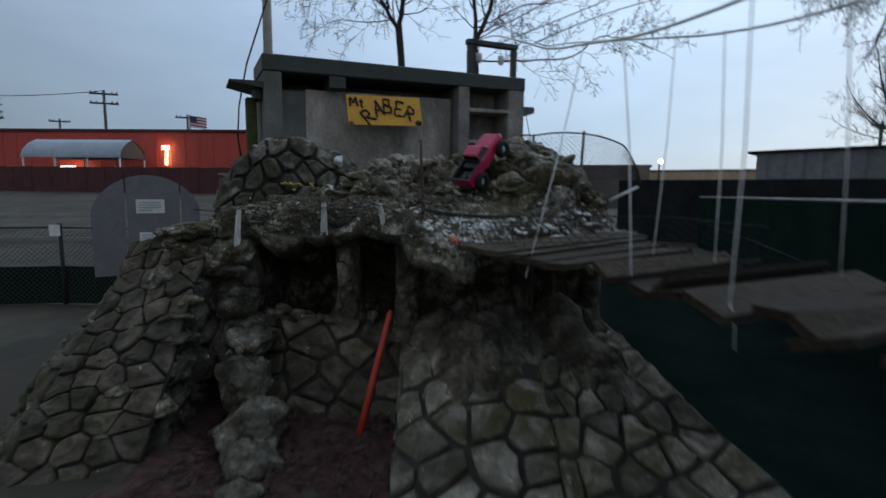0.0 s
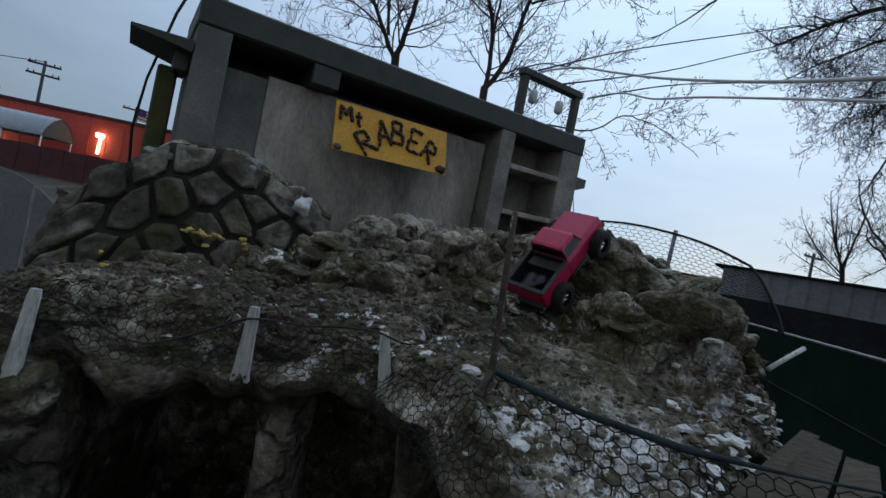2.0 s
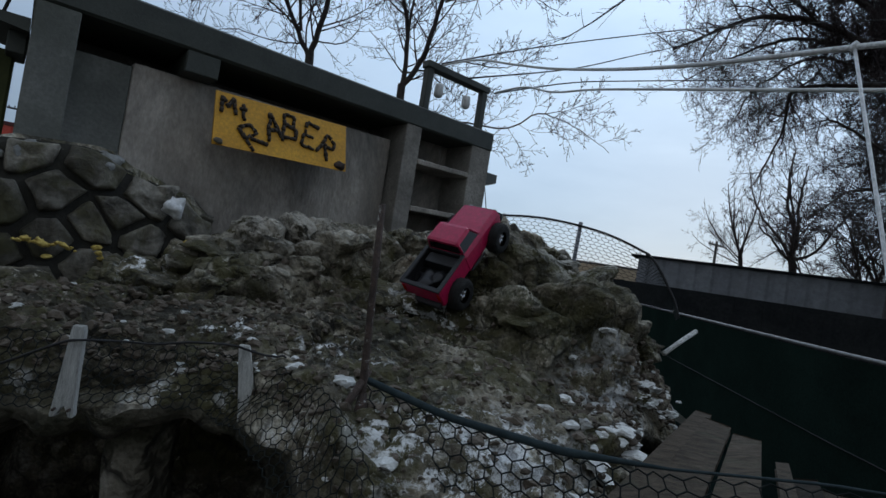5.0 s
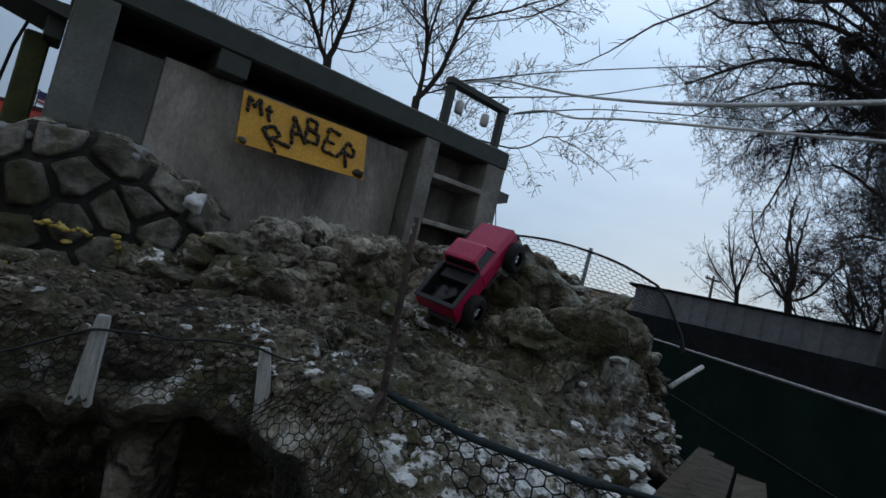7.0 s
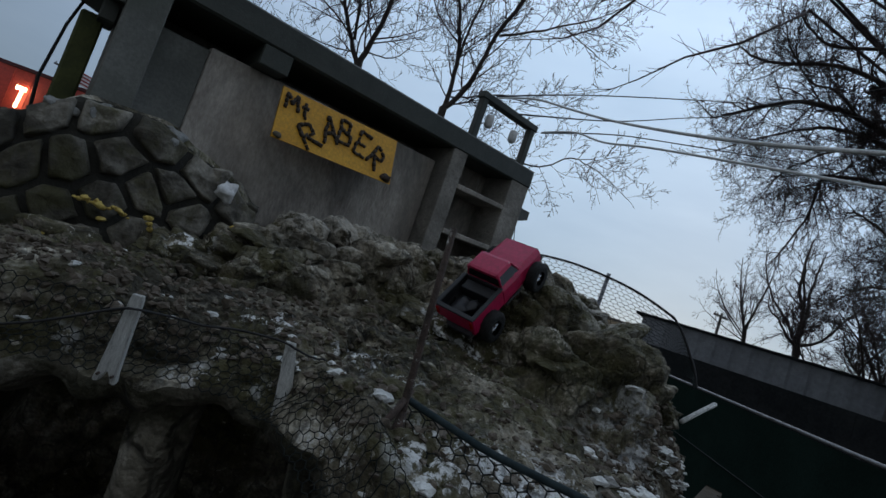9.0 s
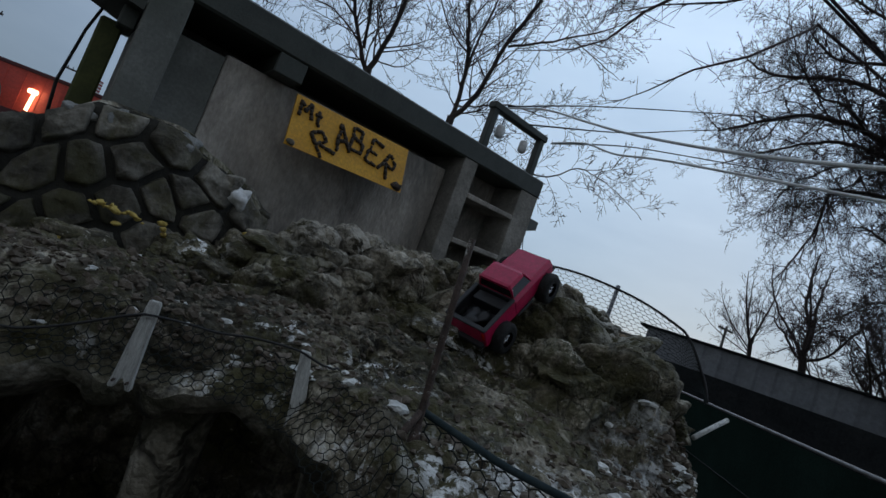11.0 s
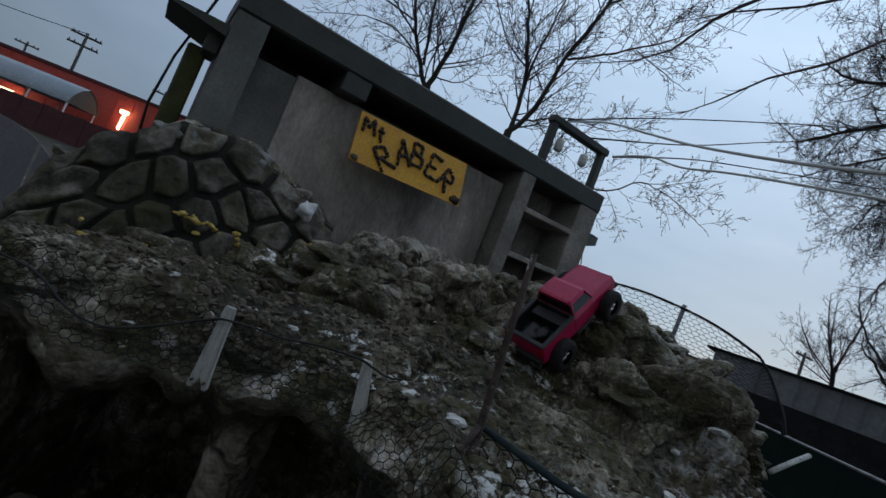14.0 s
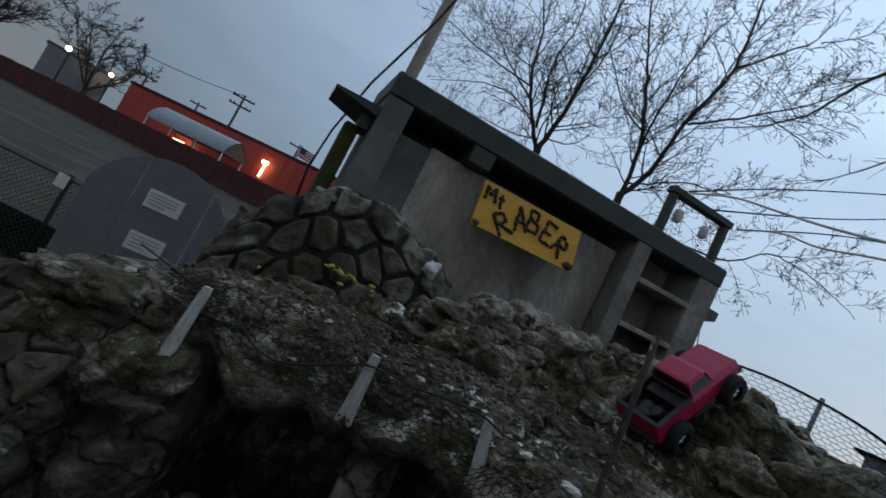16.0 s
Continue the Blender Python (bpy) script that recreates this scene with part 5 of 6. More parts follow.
bm = bmesh.new()
vs = box(bm, (0, 0, 0), (1, 1, 1), 0.0)
for v in vs:
    v.co = on_sign(v.co.x, v.co.y, -0.014 + 0.014 * v.co.z)
part("board", bm, YELLOW, sign)
GLYPH = {"M": [[(0, 1), (0.08, 0), (0.5, 0.6), (0.92, 0), (1, 1)]], "t": [[(0.45, 0), (0.45, 0.95), (0.75, 1)], [(0, 0.38), (0.95, 0.38)]],
         "R": [[(0, 1), (0, 0), (0.75, 0.08), (0.8, 0.42), (0, 0.5)], [(0.25, 0.5), (1, 1)]], "A": [[(0, 1), (0.5, 0), (1, 1)], [(0.2, 0.62), (0.8, 0.62)]],
         "B": [[(0, 1), (0, 0), (0.7, 0.06), (0.72, 0.42), (0.05, 0.48)], [(0.3, 0.48), (0.92, 0.58), (0.9, 0.93), (0, 1)]],
         "E": [[(0.95, 0), (0, 0), (0, 1), (1, 1)], [(0, 0.5), (0.7, 0.5)]]}
rnd = random.Random(12)
for ch, cu, cv, w, h, turn in (("M", 0.085, 0.24, 0.075, 0.09, -2), ("t", 0.185, 0.27, 0.045, 0.085, -2), ("R", 0.262, 0.70, 0.092, 0.150, -38), ("A", 0.398, 0.43, 0.090, 0.160, -14),
                               ("B", 0.530, 0.34, 0.088, 0.150, 0), ("E", 0.692, 0.43, 0.088, 0.145, 14), ("R", 0.832, 0.59, 0.088, 0.140, 34)):
    vs, fs = [], []
    ca, sa = math.cos(radians(turn)), math.sin(radians(turn))
    for line in GLYPH[ch]:
        for (x0, y0), (x1, y1) in zip(line, line[1:]):
            n = max(1, round(math.hypot((x1 - x0) * w, (y1 - y0) * h) / 0.036))
            for q in range(n):
                seg, slip = [], rnd.uniform(-0.004, 0.004)
                for f in ((q + rnd.uniform(0.0, 0.12)) / n, (q + 0.5) / n, (q + rnd.uniform(0.88, 1.0)) / n):
                    x, y = (x0 + (x1 - x0) * f - 0.5) * w + slip + rnd.uniform(-0.002, 0.002), (y0 + (y1 - y0) * f - 0.5) * h + slip + rnd.uniform(-0.002, 0.002)
                    seg.append(on_sign(cu + (x * ca - y * sa) / SIGN_W, cv + (x * sa + y * ca) / SIGN_H, 0.006))
                tube(seg, [rnd.uniform(0.008, 0.0135) for _ in seg], 6, vs, fs)
    raw("letter", vs, fs, STICK, sign)
for u, v, r, mat in ((0.035, 0.93, 0.026, STONE), (0.94, 0.9, 0.034, RUST)):
    p = on_sign(u, v, 0.01)
    vs, fs = boulder(p, r, int(u * 100) + 60, 2, 0.8, 0.3)
    raw("stone", vs, fs, mat, sign)

# ---- frame on the wall top, eaves, post, pole and drooping wire ----
frame_rack = thing("rope_rack", "dark timber rack on the wall top that holds the bridge ropes", "rack")
for name, s0, s1, z0, z1 in (("post", 1.45, 1.51, 2.28, 2.72), ("post", 2.05, 2.11, 2.28, 2.72), ("crossbar", 1.435, 2.125, 2.68, 2.735)):
    bm = bmesh.new()
    wall_box(bm, s0, s1, -0.13 if name == "post" else -0.14, -0.07 if name == "post" else -0.06, z0, z1)
    part(name, bm, TRIM, frame_rack)
for s in (1.60, 1.90):
    lamp = thing("insulator", "small white insulator hanging from the rope rack", "insulator", group="insulators on the rack")
    vs, fs = tube([on_wall(s, -0.1, 2.68), on_wall(s, -0.1, 2.6)], 0.003, 5)
    raw("hanger", vs, fs, WIRE, lamp)
    vs, fs = tube([on_wall(s, -0.1, z) for z in (2.6, 2.595, 2.57, 2.51, 2.495)], [0.012, 0.032, 0.036, 0.036, 0.02], 10)
    raw("body", vs, fs, PAPER, lamp)

post = thing("corner_post", "mossy green timber post at the wall's end", "post")
bm = bmesh.new()
wall_box(bm, -0.895, -0.80, -0.3, -0.2, -0.7, 1.98, 0.01)
part("shaft", bm, MOSSY, post)


def eave(label, s_in, s_out, z, thick=0.0):
    e = thing("eave", label, "eave")
    bm = bmesh.new()
    top = [on_wall(s_in, -0.02, z + 0.03), on_wall(s_out, -0.12, z + 0.05), on_wall(s_out, -0.5, z + 0.05), on_wall(s_in, -0.5, z + 0.03)]
    low = [on_wall(s_in, -0.02, z - 0.03 - thick), on_wall(s_out, -0.12, z + 0.035 - thick), on_wall(s_out, -0.5, z + 0.035 - thick), on_wall(s_in, -0.5, z - 0.03 - thick)]
    vt, vl = [bm.verts.new(p) for p in top], [bm.verts.new(p) for p in low]
    bm.faces.new(vt), bm.faces.new(vl)
    for k in range(4):
        bm.faces.new((vt[k], vt[k - 1], vl[k - 1], vl[k]))
    part("roof", bm, TRIM, e)
    bm = bmesh.new()
    m = (s_in * 3 + s_out) / 4
    wall_box(bm, min(s_in, m), max(s_in, m), -0.3, -0.1, z - 0.12, z - 0.02)
    part("bracket", bm, TRIM, e)


eave("dark pointed eave jutting from the wall's end", -0.765, -1.04, 2.07)
eave("dark pointed eave jutting from the wall's end", 2.185, 2.43, 1.99, 0.06)
hang = thing("eave_wire", "thin dark wire hanging from the eave to the netting", "wire")
v, f = tube([on_wall(2.36, -0.2, 1.98), on_wall(2.38, -0.15, 1.75), on_wall(2.42, -0.1, 1.5)], 0.004, 5)
raw("wire", v, f, WIRE, hang)
bm = bmesh.new()
wall_box(bm, 2.185, 2.25, -0.36, -0.2, -0.7, 1.9)
tagged(part("side_post", bm, TRIM), "dark painted post beside the wall", "post")

pole = thing("pole", "tall pale timber pole behind the wall's end", "pole")
v, f = tube([on_wall(-0.66, -0.40, -0.65), on_wall(-0.655, -0.40, 2.4), on_wall(-0.645, -0.42, 5.6)], [0.05, 0.045, 0.04], 12)
raw("shaft", v, f, PALE_WOOD, pole)
drop = thing("hanging_wire", "slack black cable hanging from the pole beside the wall", "cable")
v, f = tube([(-1.62, 4.72, 3.6), (-1.85, 4.78, 2.85), (-2.08, 4.83, 2.3), (-2.17, 4.83, 1.9), (-2.18, 4.8, 1.6), (-2.12, 4.78, 1.2)], 0.008, 6)
raw("cable", v, f, BLACK, drop)

# ---- laths, rod and chicken wire along the edge of the shelf ----
for x0, x1, z0, z1 in ((-1.562, -1.588, 0.935, 0.575), (-0.957, -0.957, 0.99, 0.755), (-0.55, -0.505, 0.985, 0.775)):
    lath = thing("lath_stake", "weathered grey wooden stake with a notched foot", "stake", group="stakes along the shelf")
    yf = 3.49 if x0 > -1.5 else 3.44
    # a tapered board with a notch cut into its lower end
    half = [(0.0, 0.0135), (0.06, 0.0150), (0.5, 0.0195), (0.86, 0.0255), (0.97, 0.0285), (1.0, 0.026), (0.99, 0.014), (0.90, 0.0085), (0.85, 0.0)]
    outline = [(low, w) for low, w in half] + [(low, -w) for low, w in reversed(half[:-1])]
    bm = bmesh.new()
    rings = []
    for dy in (-0.009, 0.009):
        rings.append([bm.verts.new((x0 + (x1 - x0) * low + w + 0.0015 * noise.noise((low * 9, w * 90, x0)), yf - 0.012 * low + dy + 0.002 * noise.noise((low * 7, x0, 1)), z0 + (z1 - z0) * low)) for low, w in outline])
    bm.faces.new(rings[0]), bm.faces.new(list(reversed(rings[1])))
    for k in range(len(outline)):
        bm.faces.new((rings[0][k - 1], rings[0][k], rings[1][k], rings[1][k - 1]))
    bmesh.ops.bevel(bm, geom=list(bm.edges), offset=0.002, segments=1, affect="EDGES")
    part("board", bm, LATH, lath)
    for side in (-1, 1):
        v, f = tube([(x1 + side * 0.017, yf - 0.03, z1 + 0.022), (x1 + side * 0.017, yf - 0.018, z1 + 0.022)], 0.004, 6)
        raw("screw", v, f, RUST, lath)


def chicken_wire(where, lu, lv, cell, radius, name, parent):
    """Hexagonal netting over where(u, v), lu by lv metres."""
    vs, fs = [], []
    rowh = cell * 0.866
    rows, cols = int(lv / rowh) + 1, int(lu / cell) + 1
    for r in range(rows):
        for c in range(cols):
            cx, cy = (c + (0.5 if r % 2 else 0.0)) * cell, r * rowh
            a, b, d = Vector((cx - cell / 2, cy + cell * 0.29)), Vector((cx, cy + cell * 0.577)), Vector((cx + cell / 2, cy + cell * 0.29))
            e = Vector((cx + cell / 2, cy - cell * 0.29))
            for p0, p1 in ((a, b), (b, d), (d, e)):
                if max(p0.x, p1.x) <= lu and min(p0.x, p1.x) >= 0 and max(p0.y, p1.y) <= lv and min(p0.y, p1.y) >= 0:
                    tube([where(p0.x / lu, p0.y / lv), where(p1.x / lu, p1.y / lv)], radius, 4, vs, fs, caps=False)
    return raw(name, vs, fs, WIRE, parent, smooth=True)


edge_net = thing("chicken_wire", "dark coated chicken wire strung along the rock edge", "netting")
RIM = [Vector((x, lerp(x, FRONT))) for x in (-2.1, -1.9, -1.7, -1.4, -1.1, -0.95, -0.7, -0.58, -0.5, -0.42, -0.33, -0.24)]
RIM_LEN = [0.0]
for p, q in zip(RIM, RIM[1:]):
    RIM_LEN.append(RIM_LEN[-1] + (q - p).length)


def rim_at(u):
    """A place along the rim and the direction out over the drop."""
    d = max(0.0, min(0.9999, u)) * RIM_LEN[-1]
    k = max(q for q in range(len(RIM) - 1) if RIM_LEN[q] <= d)
    t = (RIM[k + 1] - RIM[k]).normalized()
    return RIM[k] + t * (d - RIM_LEN[k]), Vector((t.y, -t.x))


def edge_at(u, v):
    """Down over the rounded rim of the shelf, a little clear of the rock."""
    p, out = rim_at(u)
    out = (out + rim_at(u - 0.04)[1] + rim_at(u + 0.04)[1]).normalized()
    off = -0.075 + 0.145 * v
    q = p + out * off
    inside = q if off < 0 else p + out * -0.005
    z = deck_up(inside.x, max(inside.y, lerp(inside.x, FRONT)))[0] + 0.03 - 0.55 * max(0.0, off)
    return Vector((q.x, q.y, z + 0.012 * noise.noise((q.x * 9, v * 3, 1.0)) - 0.03 * v * v))


EDGE_LINE = [(-1.95, 3.55, 0.93), (-1.674, 3.49, 0.912), (-1.584, 3.47, 0.912), (-1.474, 3.49, 0.893), (-1.36, 3.49, 0.832), (-1.266, 3.49, 0.818), (-1.19, 3.49, 0.840), (-1.115, 3.49, 0.875), (-0.99, 3.47, 0.943),
             (-0.94, 3.47, 0.957), (-0.867, 3.53, 0.95), (-0.795, 3.56, 0.945), (-0.70, 3.54, 0.965), (-0.58, 3.47, 0.985), (-0.53, 3.47, 0.975), (-0.49, 3.52, 0.955), (-0.44, 3.56, 0.945)]


def edge_line(p):
    """The cable's way, lifted clear of the rock where it lies on it."""
    rest = deck_z(p.x, p.y) + 0.008 if p.y > lerp(p.x, FRONT) + 0.02 else 0
    return Vector((p.x, p.y, max(p.z, rest)))


chicken_wire(edge_at, RIM_LEN[-1], 0.20, 0.030, 0.0014, "net", edge_net)
v, f = tube([edge_line(p) for p in spline(EDGE_LINE, 4)], 0.0036, 6)
raw("top_cable", v, f, BLACK, edge_net, label="thin black cable")

rod = thing("steel_rod", "rusty paint-flecked steel rod standing in the rock", "rod")
v, f = tube([(-0.215, 3.33, 0.74), (-0.222, 3.335, 0.95), (-0.235, 3.34, 1.2), (-0.245, 3.345, 1.425)], [0.014, 0.011, 0.010, 0.009], 8)
raw("shaft", v, f, RUST, rod)
v, f = tube([(-0.285, 3.27, 0.86), (-0.245, 3.31, 0.93), (-0.21, 3.35, 0.985)], [0.008, 0.011, 0.008], 6)
raw("brace", v, f, RUST, rod)
v, f = tube([(-0.205, 3.315, 0.58), (-0.212, 3.32, 0.7), (-0.218, 3.325, 0.86), (-0.22, 3.33, 0.93)], [0.030, 0.026, 0.021, 0.012], 8)
raw("socket", v, f, RUST, rod)
v, f = boulder((-0.215, 3.32, 0.80), 0.035, 71, 2, 1.2, 0.4)
raw("collar", v, f, BLACK, rod)

side_net = thing("side_netting", "dark chicken wire hung from a green hose over the edge", "netting")
HOSE = [(-0.22, 3.38, 0.955), (-0.02, 3.2, 0.93), (0.21, 3.05, 0.925), (0.42, 2.97, 0.935), (0.79, 2.92, 0.945), (1.2, 2.8, 0.95), (1.45, 2.3, 0.93)]


def hose_at(u):
    k = u * (len(HOSE) - 1)
    a = min(int(k), len(HOSE) - 2)
    p, q = Vector(HOSE[a]), Vector(HOSE[a + 1])
    return p + (q - p) * (k - a)


def side_at(u, v):
    p = hose_at(u)
    return p + Vector((-0.05 * v + 0.01 * noise.noise((u * 13, v * 4, 2)), -0.17 * v, -0.2 * v * (1 - 0.2 * u)))


v, f = tube([hose_at(k / 40) for k in range(41)], [0.0095 if k < 15 else max(0.0035, 0.0095 - 0.001 * (k - 14)) for k in range(41)], 8)
raw("hose", v, f, CABLE, side_net, label="dark green hose")
chicken_wire(side_at, 1.95, 0.34, 0.05, 0.0018, "net", side_net)

crest_net = thing("crest_fence", "low chicken wire fence with a curved top cable on the mound", "fence")
TOPS = [(0.67, 5.49, 1.69), (0.83, 5.57, 1.72), (1.31, 5.26, 1.71), (1.59, 4.81, 1.55), (1.67, 4.67, 1.345), (1.70, 4.59, 1.18)]


def crest_at(u, v):
    k = u * (len(TOPS) - 1)
    a = min(int(k), len(TOPS) - 2)
    p, q = Vector(TOPS[a]), Vector(TOPS[a + 1])
    p = p + (q - p) * (k - a)
    p.z += 0.02 * math.sin((k - a) * math.pi)
    return p + (Vector((p.x - 0.06 * v, p.y - 0.05 * v, min(p.z - 0.02, 1.22))) - p) * v


chicken_wire(crest_at, 1.5, 0.5, 0.029, 0.0016, "net", crest_net)
v, f = tube([crest_at(k / 40, 0) for k in range(41)], 0.008, 6)
raw("top_cable", v, f, BLACK, crest_net)
for x, y, z in ((0.83, 5.57, 1.735), (1.31, 5.26, 1.735)):
    v, f = tube([(x - 0.015, y, 0.95), (x + 0.015, y, z)], 0.015, 8)
    raw("post", v, f, WHITE_METAL, crest_net)

# ---- plank landing and rope bridge ----
NEAR_END = [(0, 0.10), (2, 0.36), (5, 0.62), (8, 0.76), (12, 1.0), (15, 1.2)]
NEAR_Y = [(0, 2.85), (2, 2.45), (5, 2.10), (8, 1.80), (12, 1.35), (15, 1.0)]
FAR_END = [(0, 1.5), (2, 1.32), (5, 1.47), (8, 1.78), (12, 2.05), (15, 2.2)]
FAR_Y = [(0, 4.08), (2, 3.43), (5, 2.65), (8, 2.42), (12, 1.95), (15, 1.55)]
bridge = thing("rope_bridge", "sagging rope bridge of weathered grey planks", "bridge")
rnd = random.Random(31)
ROW = [0.15, 0.6, 1.05, 1.55, 2.1, 2.75, 3.5, 4.25] + [5.0 + 0.95 * k for k in range(10)]
for k, after in zip(ROW, ROW[1:] + [14.5]):
    a = Vector((lerp(k, NEAR_END), lerp(k, NEAR_Y), 0.768 - 0.005 * k))
    b = Vector((lerp(k, FAR_END), lerp(k, FAR_Y), 0.780 - 0.009 * k))
    d = (b - a).normalized()
    side = Vector((d.y, -d.x, 0))
    step = after - k
    wide = [min(0.165, (0.80 if k < 5 else 0.84) * abs((Vector((lerp(k + step, xs), lerp(k + step, ys), 0)) - Vector((lerp(k, xs), lerp(k, ys), 0))).dot(side))) if k < 13.5 else 0.095 for xs, ys in ((NEAR_END, NEAR_Y), (FAR_END, FAR_Y))]
    a, b = a + d * rnd.uniform(-0.07, 0.05), b + d * rnd.uniform(-0.06, 0.06)
    if k > 5:
        a.z, b.z = a.z + rnd.uniform(-0.02, 0.02), b.z + rnd.uniform(-0.025, 0.025)
    bm = bmesh.new()
    vs = box(bm, (0, -0.5, 0), (1, 0.5, 1), 0.0)
    tip = rnd.uniform(-0.03, 0.03) if k < 5 else rnd.uniform(-0.07, 0.07)
    skew = rnd.uniform(-0.05, 0.05)
    for v in vs:
        p = a + (b - a) * v.co.x + d * skew * v.co.y + side * (wide[0] + (wide[1] - wide[0]) * v.co.x) * v.co.y
        v.co = p + Vector((0, 0, -0.026 + 0.026 * v.co.z + tip * v.co.y))
    bmesh.ops.bevel(bm, geom=list(bm.edges), offset=0.004, segments=1, affect="EDGES")
    part("plank", bm, PLANK, bridge)

MAIN = [[(0.21, 5.66, 2.78), (0.36, 5.20, 2.68), (0.49, 4.75, 2.51), (0.58, 4.3, 2.34), (0.63, 3.55, 2.08), (0.73, 2.95, 1.93), (0.9, 2.2, 1.78), (1.15, 1.3, 1.76), (1.6, 0.0, 2.0), (2.1, -1.6, 2.5)],
        [(0.74, 5.98, 2.79), (0.81, 5.45, 2.68), (0.90, 5.1, 2.55), (1.0, 4.6, 2.43), (1.27, 3.4, 2.10), (1.42, 2.75, 1.93), (1.56, 2.09, 1.83), (1.85, 1.2, 1.84), (2.3, 0.0, 2.05), (2.8, -1.6, 2.5)]]


for line in MAIN:
    v, f = tube(spline(line, 6), 0.007, 8)
    raw("main_rope", v, f, ROPE, bridge, label="thick white rope")
for line in ([(0.20, 5.66, 2.79), (1.43, 7.19, 3.85), (3.01, 7.83, 4.68), (4.66, 8.26, 5.42), (8.06, 8.69, 6.62), (12.5, 9.2, 8.2)],
             [(0.74, 6.0, 2.79), (1.93, 7.12, 3.54), (3.0, 7.58, 3.97), (5.7, 7.74, 4.67), (7.75, 8.26, 5.29), (12.5, 9.4, 6.8)],
             [(0.46, 5.84, 2.80), (2.08, 7.5, 3.88), (3.35, 8.28, 4.67), (4.39, 8.58, 5.24), (6.04, 9.39, 6.39), (10.5, 10.6, 9.2)]):
    stay = thing("stay_cable", "thin dark cable running from the rope rack to the large tree", "cable", group="stay cables")
    v, f = tube(spline(line, 5), 0.0075, 5)
    raw("cable", v, f, BLACK, stay)
for foot, side, y in (((0.36, 2.40, 0.66), 0, 2.93), ((0.74, 2.02, 0.73), 0, 2.5), ((0.90, 1.58, 0.72), 0, 1.77), ((1.15, 1.1, 0.70), 0, 1.1),
                      ((1.08, 2.66, 0.75), 1, 3.12), ((1.30, 2.45, 0.74), 1, 2.74), ((1.72, 2.2, 0.70), 1, 2.1), ((2.05, 1.7, 0.68), 1, 1.4)):
    foot, top = Vector(foot), min(spline(MAIN[side], 12), key=lambda p: abs(p.y - y))
    v, f = tube([foot, (foot + top) / 2 + Vector((0.012, 0, 0)), top], 0.0035, 6)
    cord = raw("suspender", v, f, ROPE, bridge, label="thin white hanging rope")
    v, f = boulder(top, 0.012, int(100 * y), 2, 1.3, 0.3)
    raw("knot", v, f, ROPE, cord)
v, f = tube([(0.90, 1.58, 0.73), (0.94, 1.61, 0.64), (0.95, 1.62, 0.56)], 0.003, 6)
raw("loose_end", v, f, ROPE, bridge, label="frayed end of a white rope")
tower = thing("bridge_tower", "dark timber posts at the far end of the rope bridge", "post")
for p in ((2.1, -1.6), (2.8, -1.6)):
    bm = bmesh.new()
    box(bm, (p[0] - 0.05, p[1] - 0.05, -0.65), (p[0] + 0.05, p[1] + 0.05, 2.55), 0.006)
    part("post", bm, TRIM, tower)

bar = thing("pipe_end", "short pale pipe sticking out of the mound", "pipe")
v, f = tube([(1.28, 4.14, 1.02), (1.42, 4.21, 1.08), (1.56, 4.275, 1.14)], 0.012, 10)
raw("pipe", v, f, LATH, bar)

# ---- starfish, red tube, round notice board ----
vs, fs = [], []
for k in range(10):
    r = 0.058 if k % 2 == 0 else 0.02
    vs.append((r * math.cos(k * math.pi / 5), r * math.sin(k * math.pi / 5), 0.0 if k % 2 == 0 else 0.004))
vs += [(x * 0.55, y * 0.55, z + 0.014) for x, y, z in vs] + [(0, 0, 0.022), (0, 0, -0.008)]
for k in range(10):
    q = (k + 1) % 10
    fs += [(k, q, 10 + q, 10 + k), (10 + k, 10 + q, 20), (q, k, 21)]
star = tagged(raw("starfish", vs, fs, ORANGE), "faded orange toy starfish on the rock edge", "starfish")
star.matrix_world = pose(0.0, 2.93, deck_z(0.0, 2.93) + 0.022, 42, 10, 20)

pipe = thing("red_tube", "red painted tube leaning in the pit", "tube")
v, f = tube([(-0.62, 2.98, -0.56), (-0.54, 3.15, -0.18), (-0.46, 3.33, 0.2), (-0.452, 3.345, 0.24)], [0.026, 0.025, 0.022, 0.013], 10)
raw("shaft", v, f, RED_TUBE, pipe)

board = thing("notice_board", "round grey painted board with two white notices", "board", (-3.79, 5.80, 0.66), turn=33)
for name, x0, x1 in (("panel", -0.58, -0.245), ("panel", -0.225, 0.335), ("panel", 0.355, 0.56)):
    bm = bmesh.new()
    pts = []
    for k in range(13):
        x = x0 + (x1 - x0) * k / 12
        pts.append((x, math.sqrt(max(0.02, 0.60 ** 2 - x * x)) * 0.98))
    ring = [(x, z) for x, z in pts] + [(x1, -0.62), (x0, -0.62)]
    fr = [bm.verts.new((x, -0.02, z)) for x, z in ring]
    bk = [bm.verts.new((x, 0.02, z)) for x, z in ring]
    bm.faces.new(fr), bm.faces.new(list(reversed(bk)))
    for k in range(len(ring)):
        bm.faces.new((fr[k - 1], fr[k], bk[k], bk[k - 1]))
    part(name, bm, GREY_BOARD, board)
for x, z in ((0.02, 0.21), (0.04, -0.19)):
    bm = bmesh.new()
    box(bm, (x - 0.15, -0.028, z - 0.085), (x + 0.15, -0.024, z + 0.085))
    note = part("notice", bm, PAPER, board, "white printed notice")
    for k in range(4):
        bm = bmesh.new()
        box(bm, (x - 0.12, -0.0325, z + 0.045 - k * 0.032), (x + (0.11 if k < 3 else 0.02), -0.0295, z + 0.055 - k * 0.032))
        part("print_line", bm, INK, note)
